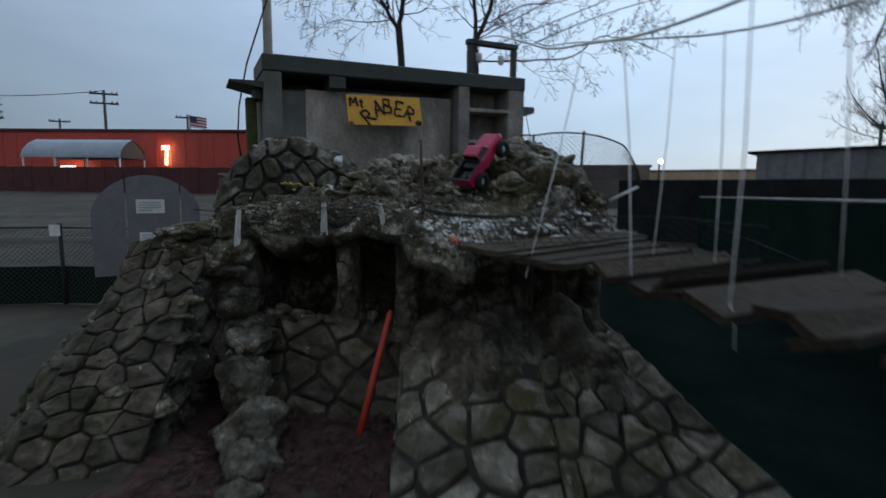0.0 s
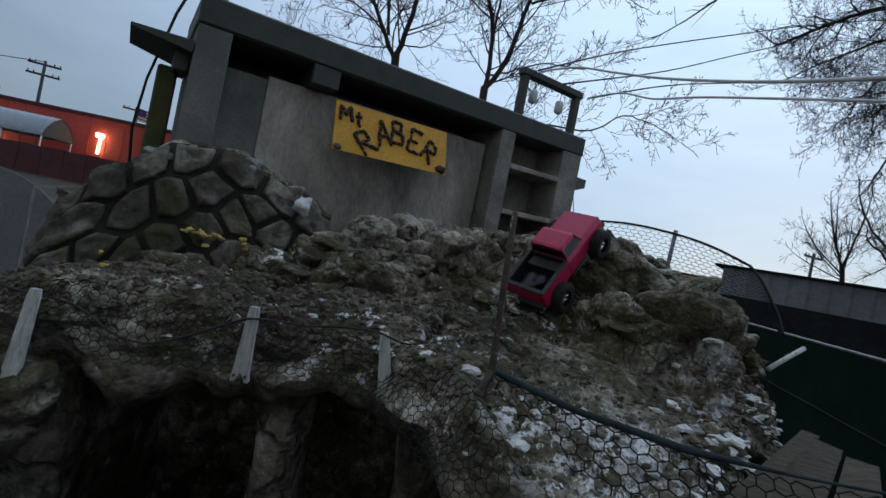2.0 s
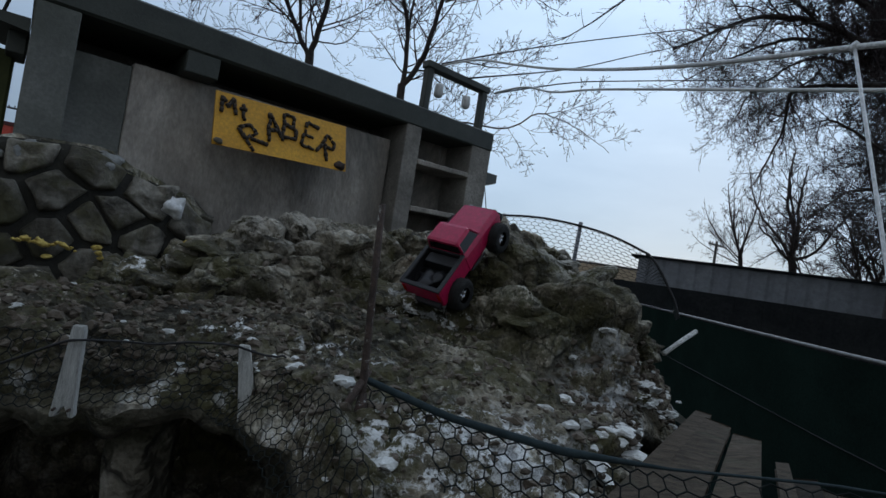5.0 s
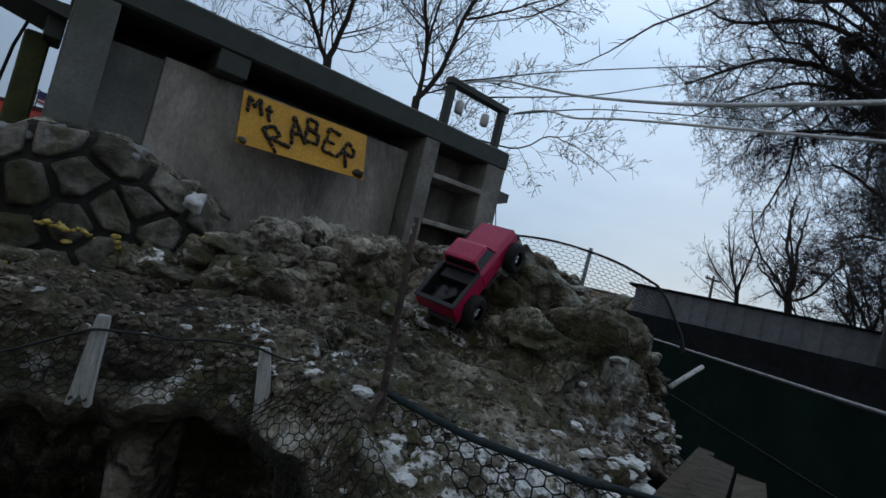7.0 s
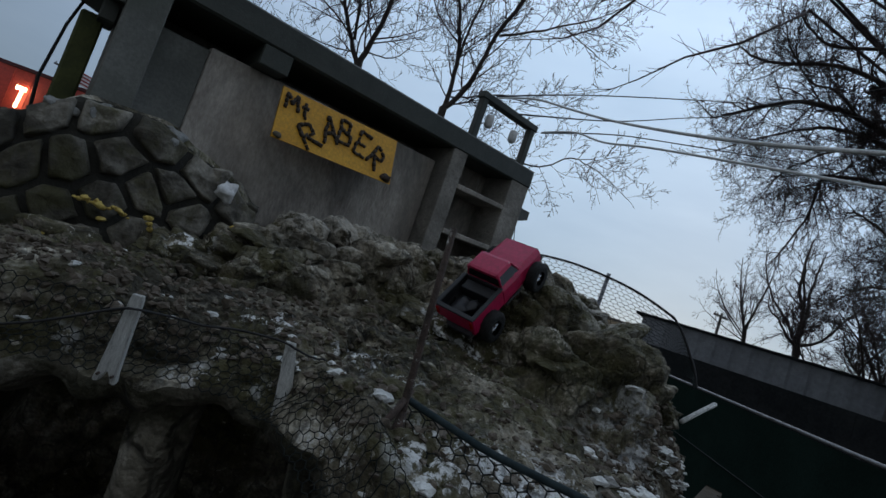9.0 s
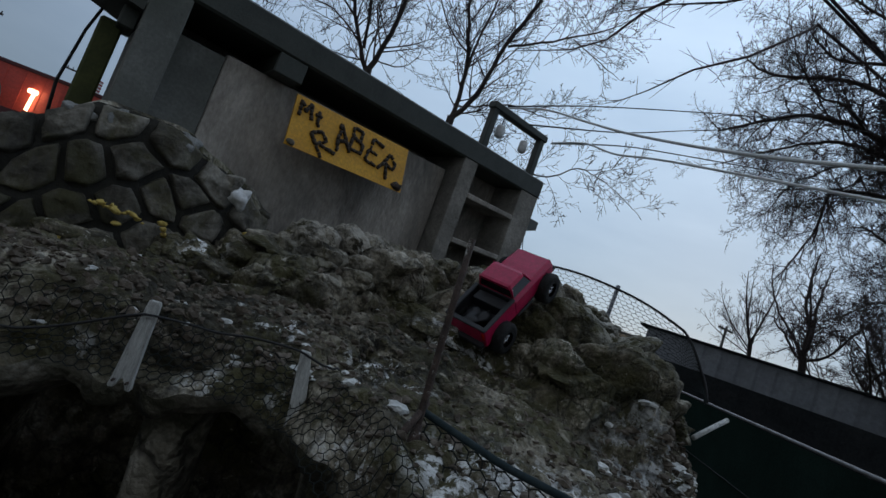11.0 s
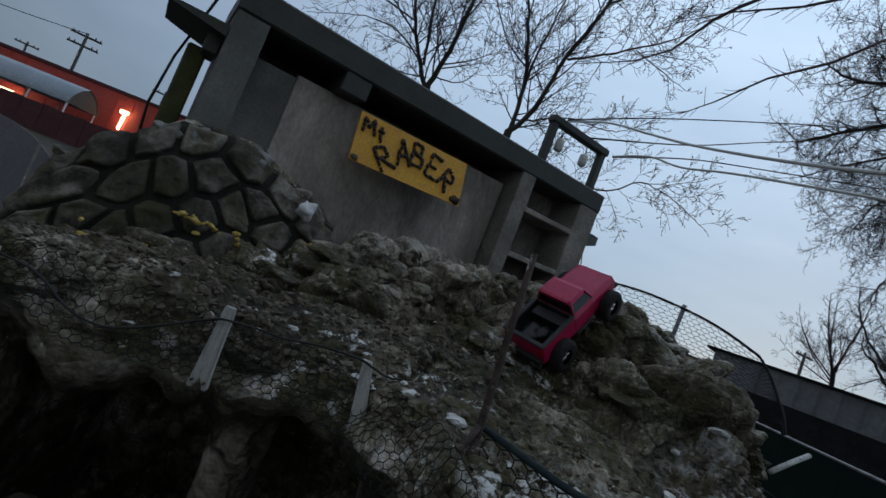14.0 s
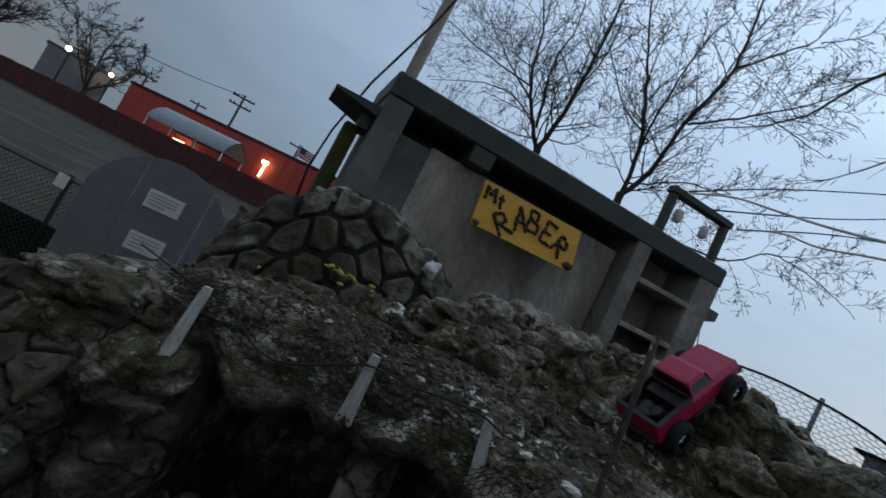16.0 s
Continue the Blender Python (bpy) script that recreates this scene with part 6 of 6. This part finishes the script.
for x in (-0.3, 0.3):
    bm = bmesh.new()
    box(bm, (x - 0.04, 0.022, -1.35), (x + 0.04, 0.07, 0.2), 0.005)
    part("leg", bm, PALE_WOOD, board)

# ---- the small pickup truck ----
CAR_RED = material("red_body_paint", [(0.3, (0.42, 0.008, 0.062)), (0.7, (0.50, 0.012, 0.080))], scale=6, fine=50, rough=0.35, bump=0.03)
CAR_BLACK = material("black_plastic", [(0.3, (0.008, 0.008, 0.010)), (0.7, (0.020, 0.020, 0.024))], scale=20, fine=80, rough=0.55, bump=0.1)
TYRE = material("tyre_rubber", [(0.3, (0.006, 0.006, 0.006)), (0.7, (0.016, 0.016, 0.016))], scale=40, fine=120, rough=0.9, bump=0.5)
CHROME = material("bright_metal", [(0.3, (0.6, 0.6, 0.62)), (0.7, (0.75, 0.75, 0.77))], scale=30, fine=90, rough=0.25, metal=1.0, bump=0.02)
TINT = material("dark_window", [(0.3, (0.010, 0.006, 0.008)), (0.7, (0.016, 0.010, 0.012))], scale=10, fine=50, rough=0.12, bump=0.0)
TAIL = material("red_lens", [(0.3, (0.5, 0.01, 0.01)), (0.7, (0.6, 0.02, 0.01))], scale=10, fine=50, rough=0.2, bump=0.0)


def hull(bm, sections, close=True):
    """Skin through rings of equal count."""
    rings = [[bm.verts.new(p) for p in ring] for ring in sections]
    for a, b in zip(rings, rings[1:]):
        for k in range(len(a)):
            bm.faces.new((a[k - 1], a[k], b[k], b[k - 1]))
    if close:
        bm.faces.new(rings[0]), bm.faces.new(list(reversed(rings[-1])))
    return rings


def rounded(x, w, z0, z1, inset):
    """A body section across the truck at x: half width w, from z0 to z1, drawn in at the top by inset."""
    return [(x, -w * 0.94, z0), (x, -w, z0 + 0.02), (x, -w, z1 - 0.022), (x, -w + inset * 0.5, z1 - 0.006), (x, -w + inset, z1),
            (x, w - inset, z1), (x, w - inset * 0.5, z1 - 0.006), (x, w, z1 - 0.022), (x, w, z0 + 0.02), (x, w * 0.94, z0)]


truck = thing("toy_truck", "red radio-controlled pickup truck with an open black bed", "toy truck")
WB, RW = 0.375, 0.078
bm = bmesh.new()
hull(bm, [rounded(x, w, z0, z1, i) for x, w, z0, z1, i in ((0.285, 0.098, 0.118, 0.168, 0.02), (0.27, 0.108, 0.105, 0.186, 0.02), (0.16, 0.111, 0.10, 0.194, 0.02), (0.075, 0.112, 0.085, 0.197, 0.018))])
part("hood", bm, CAR_RED, truck)
bm = bmesh.new()
hull(bm, [rounded(x, w, z0, z1, i) for x, w, z0, z1, i in ((0.075, 0.112, 0.085, 0.196, 0.014), (-0.055, 0.112, 0.085, 0.196, 0.014))])
part("door", bm, CAR_RED, truck)
bm = bmesh.new()
hull(bm, [[(0.098, -0.1, 0.196), (0.056, -0.084, 0.252), (0.056, 0.084, 0.252), (0.098, 0.1, 0.196)], [(-0.052, -0.1, 0.196), (-0.05, -0.086, 0.254), (-0.05, 0.086, 0.254), (-0.052, 0.1, 0.196)]])
part("window", bm, TINT, truck, "dark tinted cab glass")
bm = bmesh.new()
hull(bm, [[(x, -w, z), (x, -w + 0.012, z + 0.014), (x, w - 0.012, z + 0.014), (x, w, z)] for x, w, z in ((0.062, 0.084, 0.248), (0.045, 0.092, 0.252), (-0.045, 0.093, 0.253), (-0.058, 0.088, 0.249))])
part("roof", bm, CAR_RED, truck)
for x0, x1, y in ((0.094, 0.058, 0.097), (-0.05, -0.048, 0.097)):
    for s in (-1, 1):
        v, f = tube([(x0, s * y, 0.192), (x1, s * (y - 0.010), 0.256)], 0.006, 6)
        raw("pillar", v, f, CAR_RED, truck)
# bed: floor, two sides, tailgate, dark liner
for name, lo, hi, mat in (("bed_side", (-0.275, -0.113, 0.10), (-0.058, -0.100, 0.198), CAR_RED), ("bed_side", (-0.275, 0.100, 0.10), (-0.058, 0.113, 0.198), CAR_RED),
                          ("tailgate", (-0.288, -0.113, 0.10), (-0.272, 0.113, 0.196), CAR_RED), ("bed_floor", (-0.272, -0.1, 0.112), (-0.056, 0.1, 0.122), CAR_BLACK),
                          ("bed_rail", (-0.285, -0.117, 0.196), (-0.058, -0.094, 0.204), CAR_BLACK), ("bed_rail", (-0.285, 0.094, 0.196), (-0.058, 0.117, 0.204), CAR_BLACK),
                          ("tail_rail", (-0.292, -0.115, 0.194), (-0.268, 0.115, 0.203), CAR_BLACK), ("bed_liner", (-0.272, -0.1, 0.122), (-0.066, -0.0955, 0.196), CAR_BLACK), ("bed_liner", (-0.272, 0.0955, 0.122), (-0.066, 0.1, 0.196), CAR_BLACK),
                          ("bed_liner", (-0.272, -0.095, 0.122), (-0.2675, 0.095, 0.194), CAR_BLACK), ("bulkhead", (-0.066, -0.099, 0.12), (-0.056, 0.099, 0.2), CAR_BLACK),
                          ("tool_box", (-0.128, -0.085, 0.122), (-0.07, 0.085, 0.182), CAR_BLACK), ("chassis", (-0.25, -0.045, 0.062), (0.26, 0.045, 0.105), CAR_BLACK),
                          ("bumper", (0.276, -0.105, 0.108), (0.302, 0.105, 0.132), CAR_BLACK), ("bumper", (-0.312, -0.1, 0.098), (-0.288, 0.1, 0.12), CAR_BLACK),
                          ("grille", (0.284, -0.085, 0.135), (0.292, 0.085, 0.168), CAR_BLACK), ("sill", (-0.05, -0.117, 0.078), (0.08, -0.109, 0.09), CAR_BLACK),
                          ("sill", (-0.05, 0.109, 0.078), (0.08, 0.117, 0.09), CAR_BLACK), 
                          ("tail_lamp", (-0.2925, -0.108, 0.14), (-0.287, -0.09, 0.18), TAIL), ("tail_lamp", (-0.2925, 0.09, 0.14), (-0.287, 0.108, 0.18), TAIL),
                          ("marker_lamp", (-0.2, -0.117, 0.128), (-0.188, -0.1125, 0.138), TAIL)):
    bm = bmesh.new()
    box(bm, lo, hi, 0.003)
    part(name, bm, mat, truck)
for y in (-0.07, 0.07):
    v, f = tube([(0.284, y, 0.152), (0.296, y, 0.152)], 0.014, 12)
    raw("headlight", v, f, PAPER, truck)
vs, fs = boulder((-0.2, 0.01, 0.138), 0.06, 3, 3, 0.5, 1.3)
raw("cargo", vs, fs, CAR_BLACK, truck, label="crumpled dark cargo in the bed")
for x in (-WB / 2, WB / 2):
    v, f = tube([(x, -0.11, RW), (x, 0.11, RW)], 0.012, 8)
    raw("axle", v, f, CAR_BLACK, truck)
for x in (-WB / 2, WB / 2):
    for s in (-1, 1):
        y = s * 0.125
        prof = [(0.036, -0.030), (0.060, -0.034), (0.073, -0.029), (RW, -0.018), (RW, 0.018), (0.073, 0.029), (0.060, 0.034), (0.036, 0.030)]
        vs, fs, N = [], [], 32
        for k in range(N):
            w = 2 * math.pi * k / N
            lug = 0.0035 if k % 2 else 0.0
            for r, o in prof:
                rr = r - (lug if r > 0.07 else 0)
                vs.append((x + rr * math.cos(w), y + o, RW + rr * math.sin(w)))
        P = len(prof)
        for k in range(N):
            for q in range(P - 1):
                a, b = k * P + q, ((k + 1) % N) * P + q
                fs.append((a, b, b + 1, a + 1))
        wheel = raw("wheel", vs, fs, TYRE, truck, label="chunky black off-road tyre")
        vs, fs = tube([(x, y - s * 0.02, RW), (x, y + s * 0.012, RW), (x, y + s * 0.014, RW)], [0.037, 0.037, 0.03], 20)
        for k in range(5):
            w = 2 * math.pi * k / 5
            tube([(x, y + s * 0.017, RW), (x + 0.033 * math.cos(w), y + s * 0.017, RW + 0.033 * math.sin(w))], 0.006, 5, vs, fs)
        raw("rim", vs, fs, CHROME, wheel, label="bright spoked rim")
# it climbs the steep flank of the mound, nose up
FORE = Vector((0.50, 0.375, 0.79)).normalized()
OFF_SIDE = Vector((0.674, -0.729, -0.12))
OFF_SIDE = (OFF_SIDE - FORE * OFF_SIDE.dot(FORE)).normalized()
TOP = OFF_SIDE.cross(FORE)
turn = Matrix((FORE, -OFF_SIDE, TOP)).transposed()
SIZE = 0.95
foot = Vector((0.245, 4.16, 1.125)) - turn @ Vector((-WB / 2, -0.125, 0)) * SIZE
truck.matrix_world = Matrix.Translation(foot) @ turn.to_4x4() @ Matrix.Scale(SIZE, 4)

# ---- yard, fences and distance ----
CHAIN = material("chain_link", [(0.3, (0.03, 0.032, 0.03)), (0.7, (0.06, 0.062, 0.06))], scale=21, fine=80, rough=0.6, bump=0.1)
DARK_GREEN = material("dark_groundsheet", [(0.3, (0.005, 0.009, 0.008)), (0.7, (0.010, 0.016, 0.014))], scale=1.4, fine=30, rough=0.75, bump=0.3, shine=0.0)
GLASS_LIT = glow("lit_window", (1.0, 0.78, 0.42), 4.0)
LAMP_LIT = glow("lamp_glow", (1.0, 0.76, 0.42), 8.0)
LAMP_WHITE = glow("flood_glow", (1.0, 0.86, 0.58), 60.0)
POLE_WOOD = material("pole_timber", [(0.3, (0.05, 0.048, 0.046)), (0.7, (0.09, 0.085, 0.08))], scale=3, fine=20, rough=0.9, bump=0.2)
BLUE_METAL = material("pale_blue_roof", [(0.3, (0.24, 0.29, 0.34)), (0.7, (0.32, 0.37, 0.42))], scale=0.8, fine=8, rough=0.5, bump=0.1)
TAN = material("tan_render", [(0.3, (0.34, 0.27, 0.19)), (0.7, (0.44, 0.36, 0.26))], scale=0.3, fine=4, rough=0.8, bump=0.1)
BROWN = material("brown_cladding", [(0.3, (0.07, 0.062, 0.058)), (0.7, (0.11, 0.10, 0.095))], scale=0.4, fine=5, rough=0.8, bump=0.1)

vs, fs = [], []
for a in range(25):
    for b in range(41):
        x, y = 0.95 + a * 0.145 + 0.02 * b, -3 + b * 0.42
        vs.append((x, y, -0.54 + 0.03 * noise.noise((x * 2, y * 2, 7))))
for a in range(24):
    for b in range(40):
        k = a * 41 + b
        fs.append((k, k + 1, k + 42, k + 41))
tagged(raw("groundsheet", vs, fs, DARK_GREEN), "dark green sheeting on the ground below the bridge", "groundsheet", kind="structure")

# steel posts of the screened fence
for x, y in ((2.9, 1.0), (4.3, 5.6), (6.0, 10.2), (7.4, 14.2)):
    v, f = tube([(x + 0.05, y - 0.02, -0.65), (x + 0.05, y - 0.02, 1.04)], 0.03, 8)
    raw("post", v, f, BLACK, screen)
v, f = tube([(x - 0.02, y - 0.01, 0.2) for x, y in PTS], 0.006, 5)
raw("tension_wire", v, f, BLACK, screen)


def link_fence(name, label, pts, height, pitch, wire=0.003, screen_h=0.0):
    """Chain-link panels between posts standing on the ground."""
    fence = thing(name, label, "fence")
    for x, y in pts:
        z = ground_z(x, y)
        v, f = tube([(x, y, z - 0.1), (x, y, z + height + 0.06)], 0.028, 8)
        raw("post", v, f, BLACK, fence)
    for (x0, y0), (x1, y1) in zip(pts, pts[1:]):
        a, b = Vector((x0, y0, ground_z(x0, y0))), Vector((x1, y1, ground_z(x1, y1)))
        n = int((b - a).length / pitch)
        m = int(height / pitch)
        vs, fs = [], []
        for k in range(-m, n + 1):
            for up in (1, -1):
                p = []
                for q in (0, m):
                    t = (k + (q if up > 0 else m - q)) / n
                    p.append((t, q / m * height))
                (t0, h0), (t1, h1) = p
                for lim in (0.0, 1.0):
                    if (t0 - lim) * (t1 - lim) < 0:
                        h = h0 + (h1 - h0) * (lim - t0) / (t1 - t0)
                        if (t0 < lim) == (lim == 0.0):
                            t0, h0 = lim, h
                        else:
                            t1, h1 = lim, h
                if 0 <= min(t0, t1) and max(t0, t1) <= 1:
                    tube([a + (b - a) * t0 + Vector((0, 0, h0)), a + (b - a) * t1 + Vector((0, 0, h1))], wire, 3, vs, fs, caps=False)
        raw("mesh", vs, fs, CHAIN, fence)
        v, f = tube([a + Vector((0, 0, height)), b + Vector((0, 0, height))], 0.016, 6)
        raw("rail", v, f, CHAIN, fence)
        if screen_h:
            bm = bmesh.new()
            bmesh.ops.create_grid(bm, x_segments=12, y_segments=2, size=0.5)
            side = (b - a).normalized().cross(Vector((0, 0, 1)))
            for v in bm.verts:
                v.co = a + (b - a) * (v.co.x + 0.5) + Vector((0, 0, (v.co.y + 0.5) * screen_h)) + side * (0.03 + 0.02 * noise.noise((v.co.x * 9, v.co.y * 3, x0)))
            part("skirt", bm, GREEN_MESH, fence)
    return fence


link_fence("yard_fence", "black chain-link fence with a dark green skirt", [(-4.3, 6.7), (-5.75, 6.75), (-8.4, 6.2), (-11.5, 5.0)], 1.12, 0.07, 0.003, 0.55)
stake = thing("fence_notice", "small white notice fixed to a fence post", "sign")
bm = bmesh.new()
box(bm, (-5.84, 6.66, 0.40), (-5.68, 6.67, 0.56), 0.002)
part("notice", bm, PAPER, stake)
for x, y, h in ((-3.3, 7.6, 1.55), (-2.75, 6.8, 1.0), (-2.3, 5.4, 1.15)):
    st = thing("stake", "dark steel stake in the ground", "stake", group="stakes in the yard")
    v, f = tube([(x, y, ground_z(x, y) - 0.1), (x, y, ground_z(x, y) + h)], 0.022, 6)
    raw("shaft", v, f, BLACK, st)

# kerb lines and track in the yard
for k, (x0, y0, x1, y1, w) in enumerate(((-26, 17, -2, 22, 0.5), (-24, 12, -5, 13.5, 0.35))):
    vs, fs = [], []
    for q in range(31):
        t = q / 30
        x, y = x0 + (x1 - x0) * t, y0 + (y1 - y0) * t + 0.4 * noise.noise((t * 6, k, 0))
        for dy, dz in ((-w / 2, -0.03), (-w / 4, 0.13), (w / 4, 0.13), (w / 2, -0.03)):
            vs.append((x, y + dy, ground_z(x, y) + dz + 0.03 * noise.noise((x * 2, dy, k))))
    for q in range(30):
        for e in range(3):
            a = q * 4 + e
            fs.append((a, a + 4, a + 5, a + 1))
    tagged(raw("earth_bank", vs, fs, BROWN), "low dark earth bank across the yard", "bank", kind="structure")

# carport, lit window and wall lamp at the warehouse
port = thing("carport", "open carport with a pale blue arched metal roof", "carport", (-28.1, 35.5, 1.0))
vs, fs = [], []
HOOP = [(-1.45, 2.35), (-1.42, 2.55), (-1.2, 2.95), (-0.66, 3.45), (0.0, 3.75), (0.66, 3.45), (1.2, 2.95), (1.42, 2.55), (1.45, 2.35)]
for y, z in HOOP:
    vs += [(-3.7, y, z), (3.7, y, z)]
for k in range(8):
    fs.append((2 * k, 2 * k + 2, 2 * k + 3, 2 * k + 1))
raw("gable", [(3.65, y, z) for y, z in HOOP], [tuple(range(9))], BROWN, port, smooth=False)
raw("roof", vs, fs, BLUE_METAL, port)
for x in (-3.6, -1.2, 1.2, 3.6):
    for y in (-1.35, 1.35):
        v, f = tube([(x, y, -0.3), (x, y, 2.65)], 0.05, 6)
        raw("post", v, f, PAPER, port)
bm = bmesh.new()
box(bm, (-3.4, 1.7, 0.5), (-2.2, 1.75, 1.9))
part("lit_panel", bm, GLASS_LIT, port, "lit doorway behind the carport")
lamp = thing("wall_lamp", "bright wall lamp on the warehouse", "lamp", (-23.3, 37.8, 4.4))
bm = bmesh.new()
box(bm, (-0.28, -0.2, -0.14), (0.28, 0.0, 0.14), 0.04)
part("head", bm, LAMP_LIT, lamp)
v, f = tube([(0, 0.05, 0.0), (0, -0.06, -1.3)], 0.09, 6)
raw("stem", v, f, LAMP_LIT, lamp)
pt = bpy.data.lights.new("warehouse_light", "POINT")
pt.energy, pt.color, pt.shadow_soft_size = 4, (1.0, 0.7, 0.36), 0.3
lo = new("warehouse_light", pt)
lo.location = (-23.3, 37.2, 3.9)
for x in [-38 + 1.15 * k for k in range(33)]:
    bm = bmesh.new()
    box(bm, (x + 30 - 0.03, -1.03, -0.4), (x + 30 + 0.03, -0.99, 4.6))
    part("rib", bm, RED, house)


def utility_pole(at, height, arms=2, width=2.2, turn=0.0):
    p = thing("utility_pole", "dark timber utility pole with crossarms", "utility pole", at, "utility poles", turn=turn)
    v, f = tube([(0, 0, -0.5), (0, 0, height)], [0.17, 0.11], 8)
    raw("shaft", v, f, POLE_WOOD, p)
    for k in range(arms):
        z = height - 0.35 - k * 0.9
        bm = bmesh.new()
        box(bm, (-width / 2, -0.08, z - 0.08), (width / 2, 0.08, z + 0.08))
        arm = part("crossarm", bm, POLE_WOOD, p)
        for x in (-0.45, -0.28, 0.28, 0.45):
            v, f = tube([(x * width, 0, z + 0.06), (x * width, 0, z + 0.26)], 0.05, 6)
            raw("insulator", v, f, POLE_WOOD, arm)
    return p


for az, dist, top in ((-36.6, 58, 9.2), (-40.1, 80, 6.3), (-29.6, 62, 7.6), (-44.8, 70, 6.2), (39.7, 52, 6.4), (8.5, 70, 6.0)):
    x, y = dist * math.sin(radians(az)), dist * math.cos(radians(az))
    z = ground_z(x, y)
    utility_pole((x, y, z), 1.2 + dist * math.tan(radians(top)) - z, 2 if top > 9 else 1, 2.4, 20)
for (az0, e0), (az1, e1), d in (((-60, 9.0), (-36.6, 9.1), 60),):
    line = thing("power_line", "thin dark overhead power line", "power line", group="power lines")
    pts = []
    for k in range(25):
        t = k / 24
        a, e = radians(az0 + (az1 - az0) * t), radians(e0 + (e1 - e0) * t - 1.6 * math.sin(math.pi * t))
        pts.append((d * math.sin(a), d * math.cos(a), 1.25 + d * math.tan(e)))
    v, f = tube(pts, 0.018 if d < 40 else 0.035, 5)
    raw("wire", v, f, BLACK, line)

flag = thing("flag", "small striped flag flying from a pole", "flag", (-29.0, 51.5, 1.7))
v, f = tube([(0, 0, -1.0), (0, 0, 7.4)], 0.05, 6)
raw("pole", v, f, POLE_WOOD, flag)
FLAG_MAT = (material("flag_red", [(0.3, (0.30, 0.05, 0.06)), (0.7, (0.36, 0.07, 0.08))], scale=3, fine=10, rough=0.8, bump=0), PAPER, material("flag_blue", [(0.3, (0.04, 0.05, 0.14)), (0.7, (0.06, 0.07, 0.18))], scale=3, fine=10, rough=0.8, bump=0))
for k in range(8):
    bm = bmesh.new()
    bmesh.ops.create_grid(bm, x_segments=8, y_segments=1, size=0.5)
    for v in bm.verts:
        u, w = v.co.x + 0.5, v.co.y + 0.5
        v.co = (0.05 + 1.7 * u, 0.15 * math.sin(u * 7), 7.3 - (k + w) * 0.15 - 0.25 * u)
    part("stripe", bm, FLAG_MAT[k % 2], flag)
bm = bmesh.new()
bmesh.ops.create_grid(bm, x_segments=4, y_segments=1, size=0.5)
for v in bm.verts:
    u, w = v.co.x + 0.5, v.co.y + 0.5
    v.co = (0.05 + 0.7 * u, 0.15 * math.sin(u * 2.9) - 0.02, 7.3 - w * 0.6 - 0.1 * u)
part("canton", bm, FLAG_MAT[2], flag)

# street lights and low buildings to the north and north-east
for az, dist, el in ((22.0, 62, 3.5), (8.8, 75, 4.5), (11.3, 75, 4.2), (-50.5, 60, 4.6), (-47.2, 72, 4.4)):
    x, y = dist * math.sin(radians(az)), dist * math.cos(radians(az))
    z = 1.2 + dist * math.tan(radians(el))
    sl = thing("flood_lamp", "bright floodlight on a pole", "street lamp", (x, y, z), "street lights")
    bm = bmesh.new()
    bmesh.ops.create_uvsphere(bm, u_segments=12, v_segments=8, radius=0.21)
    part("head", bm, LAMP_WHITE, sl)
    v, f = tube([(0, 0.3, ground_z(x, y) - z), (0, 0.3, 0.2), (0, 0.1, 0.3)], 0.09, 6)
    raw("pole", v, f, POLE_WOOD, sl)


def low_block(label, az0, az1, dist, top, mat, depth=9):
    a, b = (Vector((dist * math.sin(radians(q)), dist * math.cos(radians(q)), 0)) for q in (az0, az1))
    d = (b - a).normalized()
    back = Vector((-d.y, d.x, 0)) * depth
    bl = thing("low_building", label, "building", group="distant buildings")
    for name, z0, z1, grow in (("wall", -1.0, 1.2 + dist * math.tan(radians(top)), 0.0), ("roof", 1.2 + dist * math.tan(radians(top)), 1.5 + dist * math.tan(radians(top)), 0.2)):
        bm = bmesh.new()
        c = [a - d * grow, b + d * grow, b + d * grow + back, a - d * grow + back]
        lo = [bm.verts.new(p + Vector((0, 0, z0))) for p in c]
        hi = [bm.verts.new(p + Vector((0, 0, z1))) for p in c]
        bm.faces.new(lo), bm.faces.new(hi)
        for k in range(4):
            bm.faces.new((lo[k - 1], lo[k], hi[k], hi[k - 1]))
        part(name, bm, mat if name == "wall" else BROWN, bl)
    return bl


low_block("long low tan building beyond the fence", 13, 36, 70, 2.3, TAN)
low_block("long low brown building beyond the fence", 3, 21, 64, 2.9, BROWN)
low_block("pale low house beyond the yard", -52, -47, 75, 4.2, WHITE_METAL)
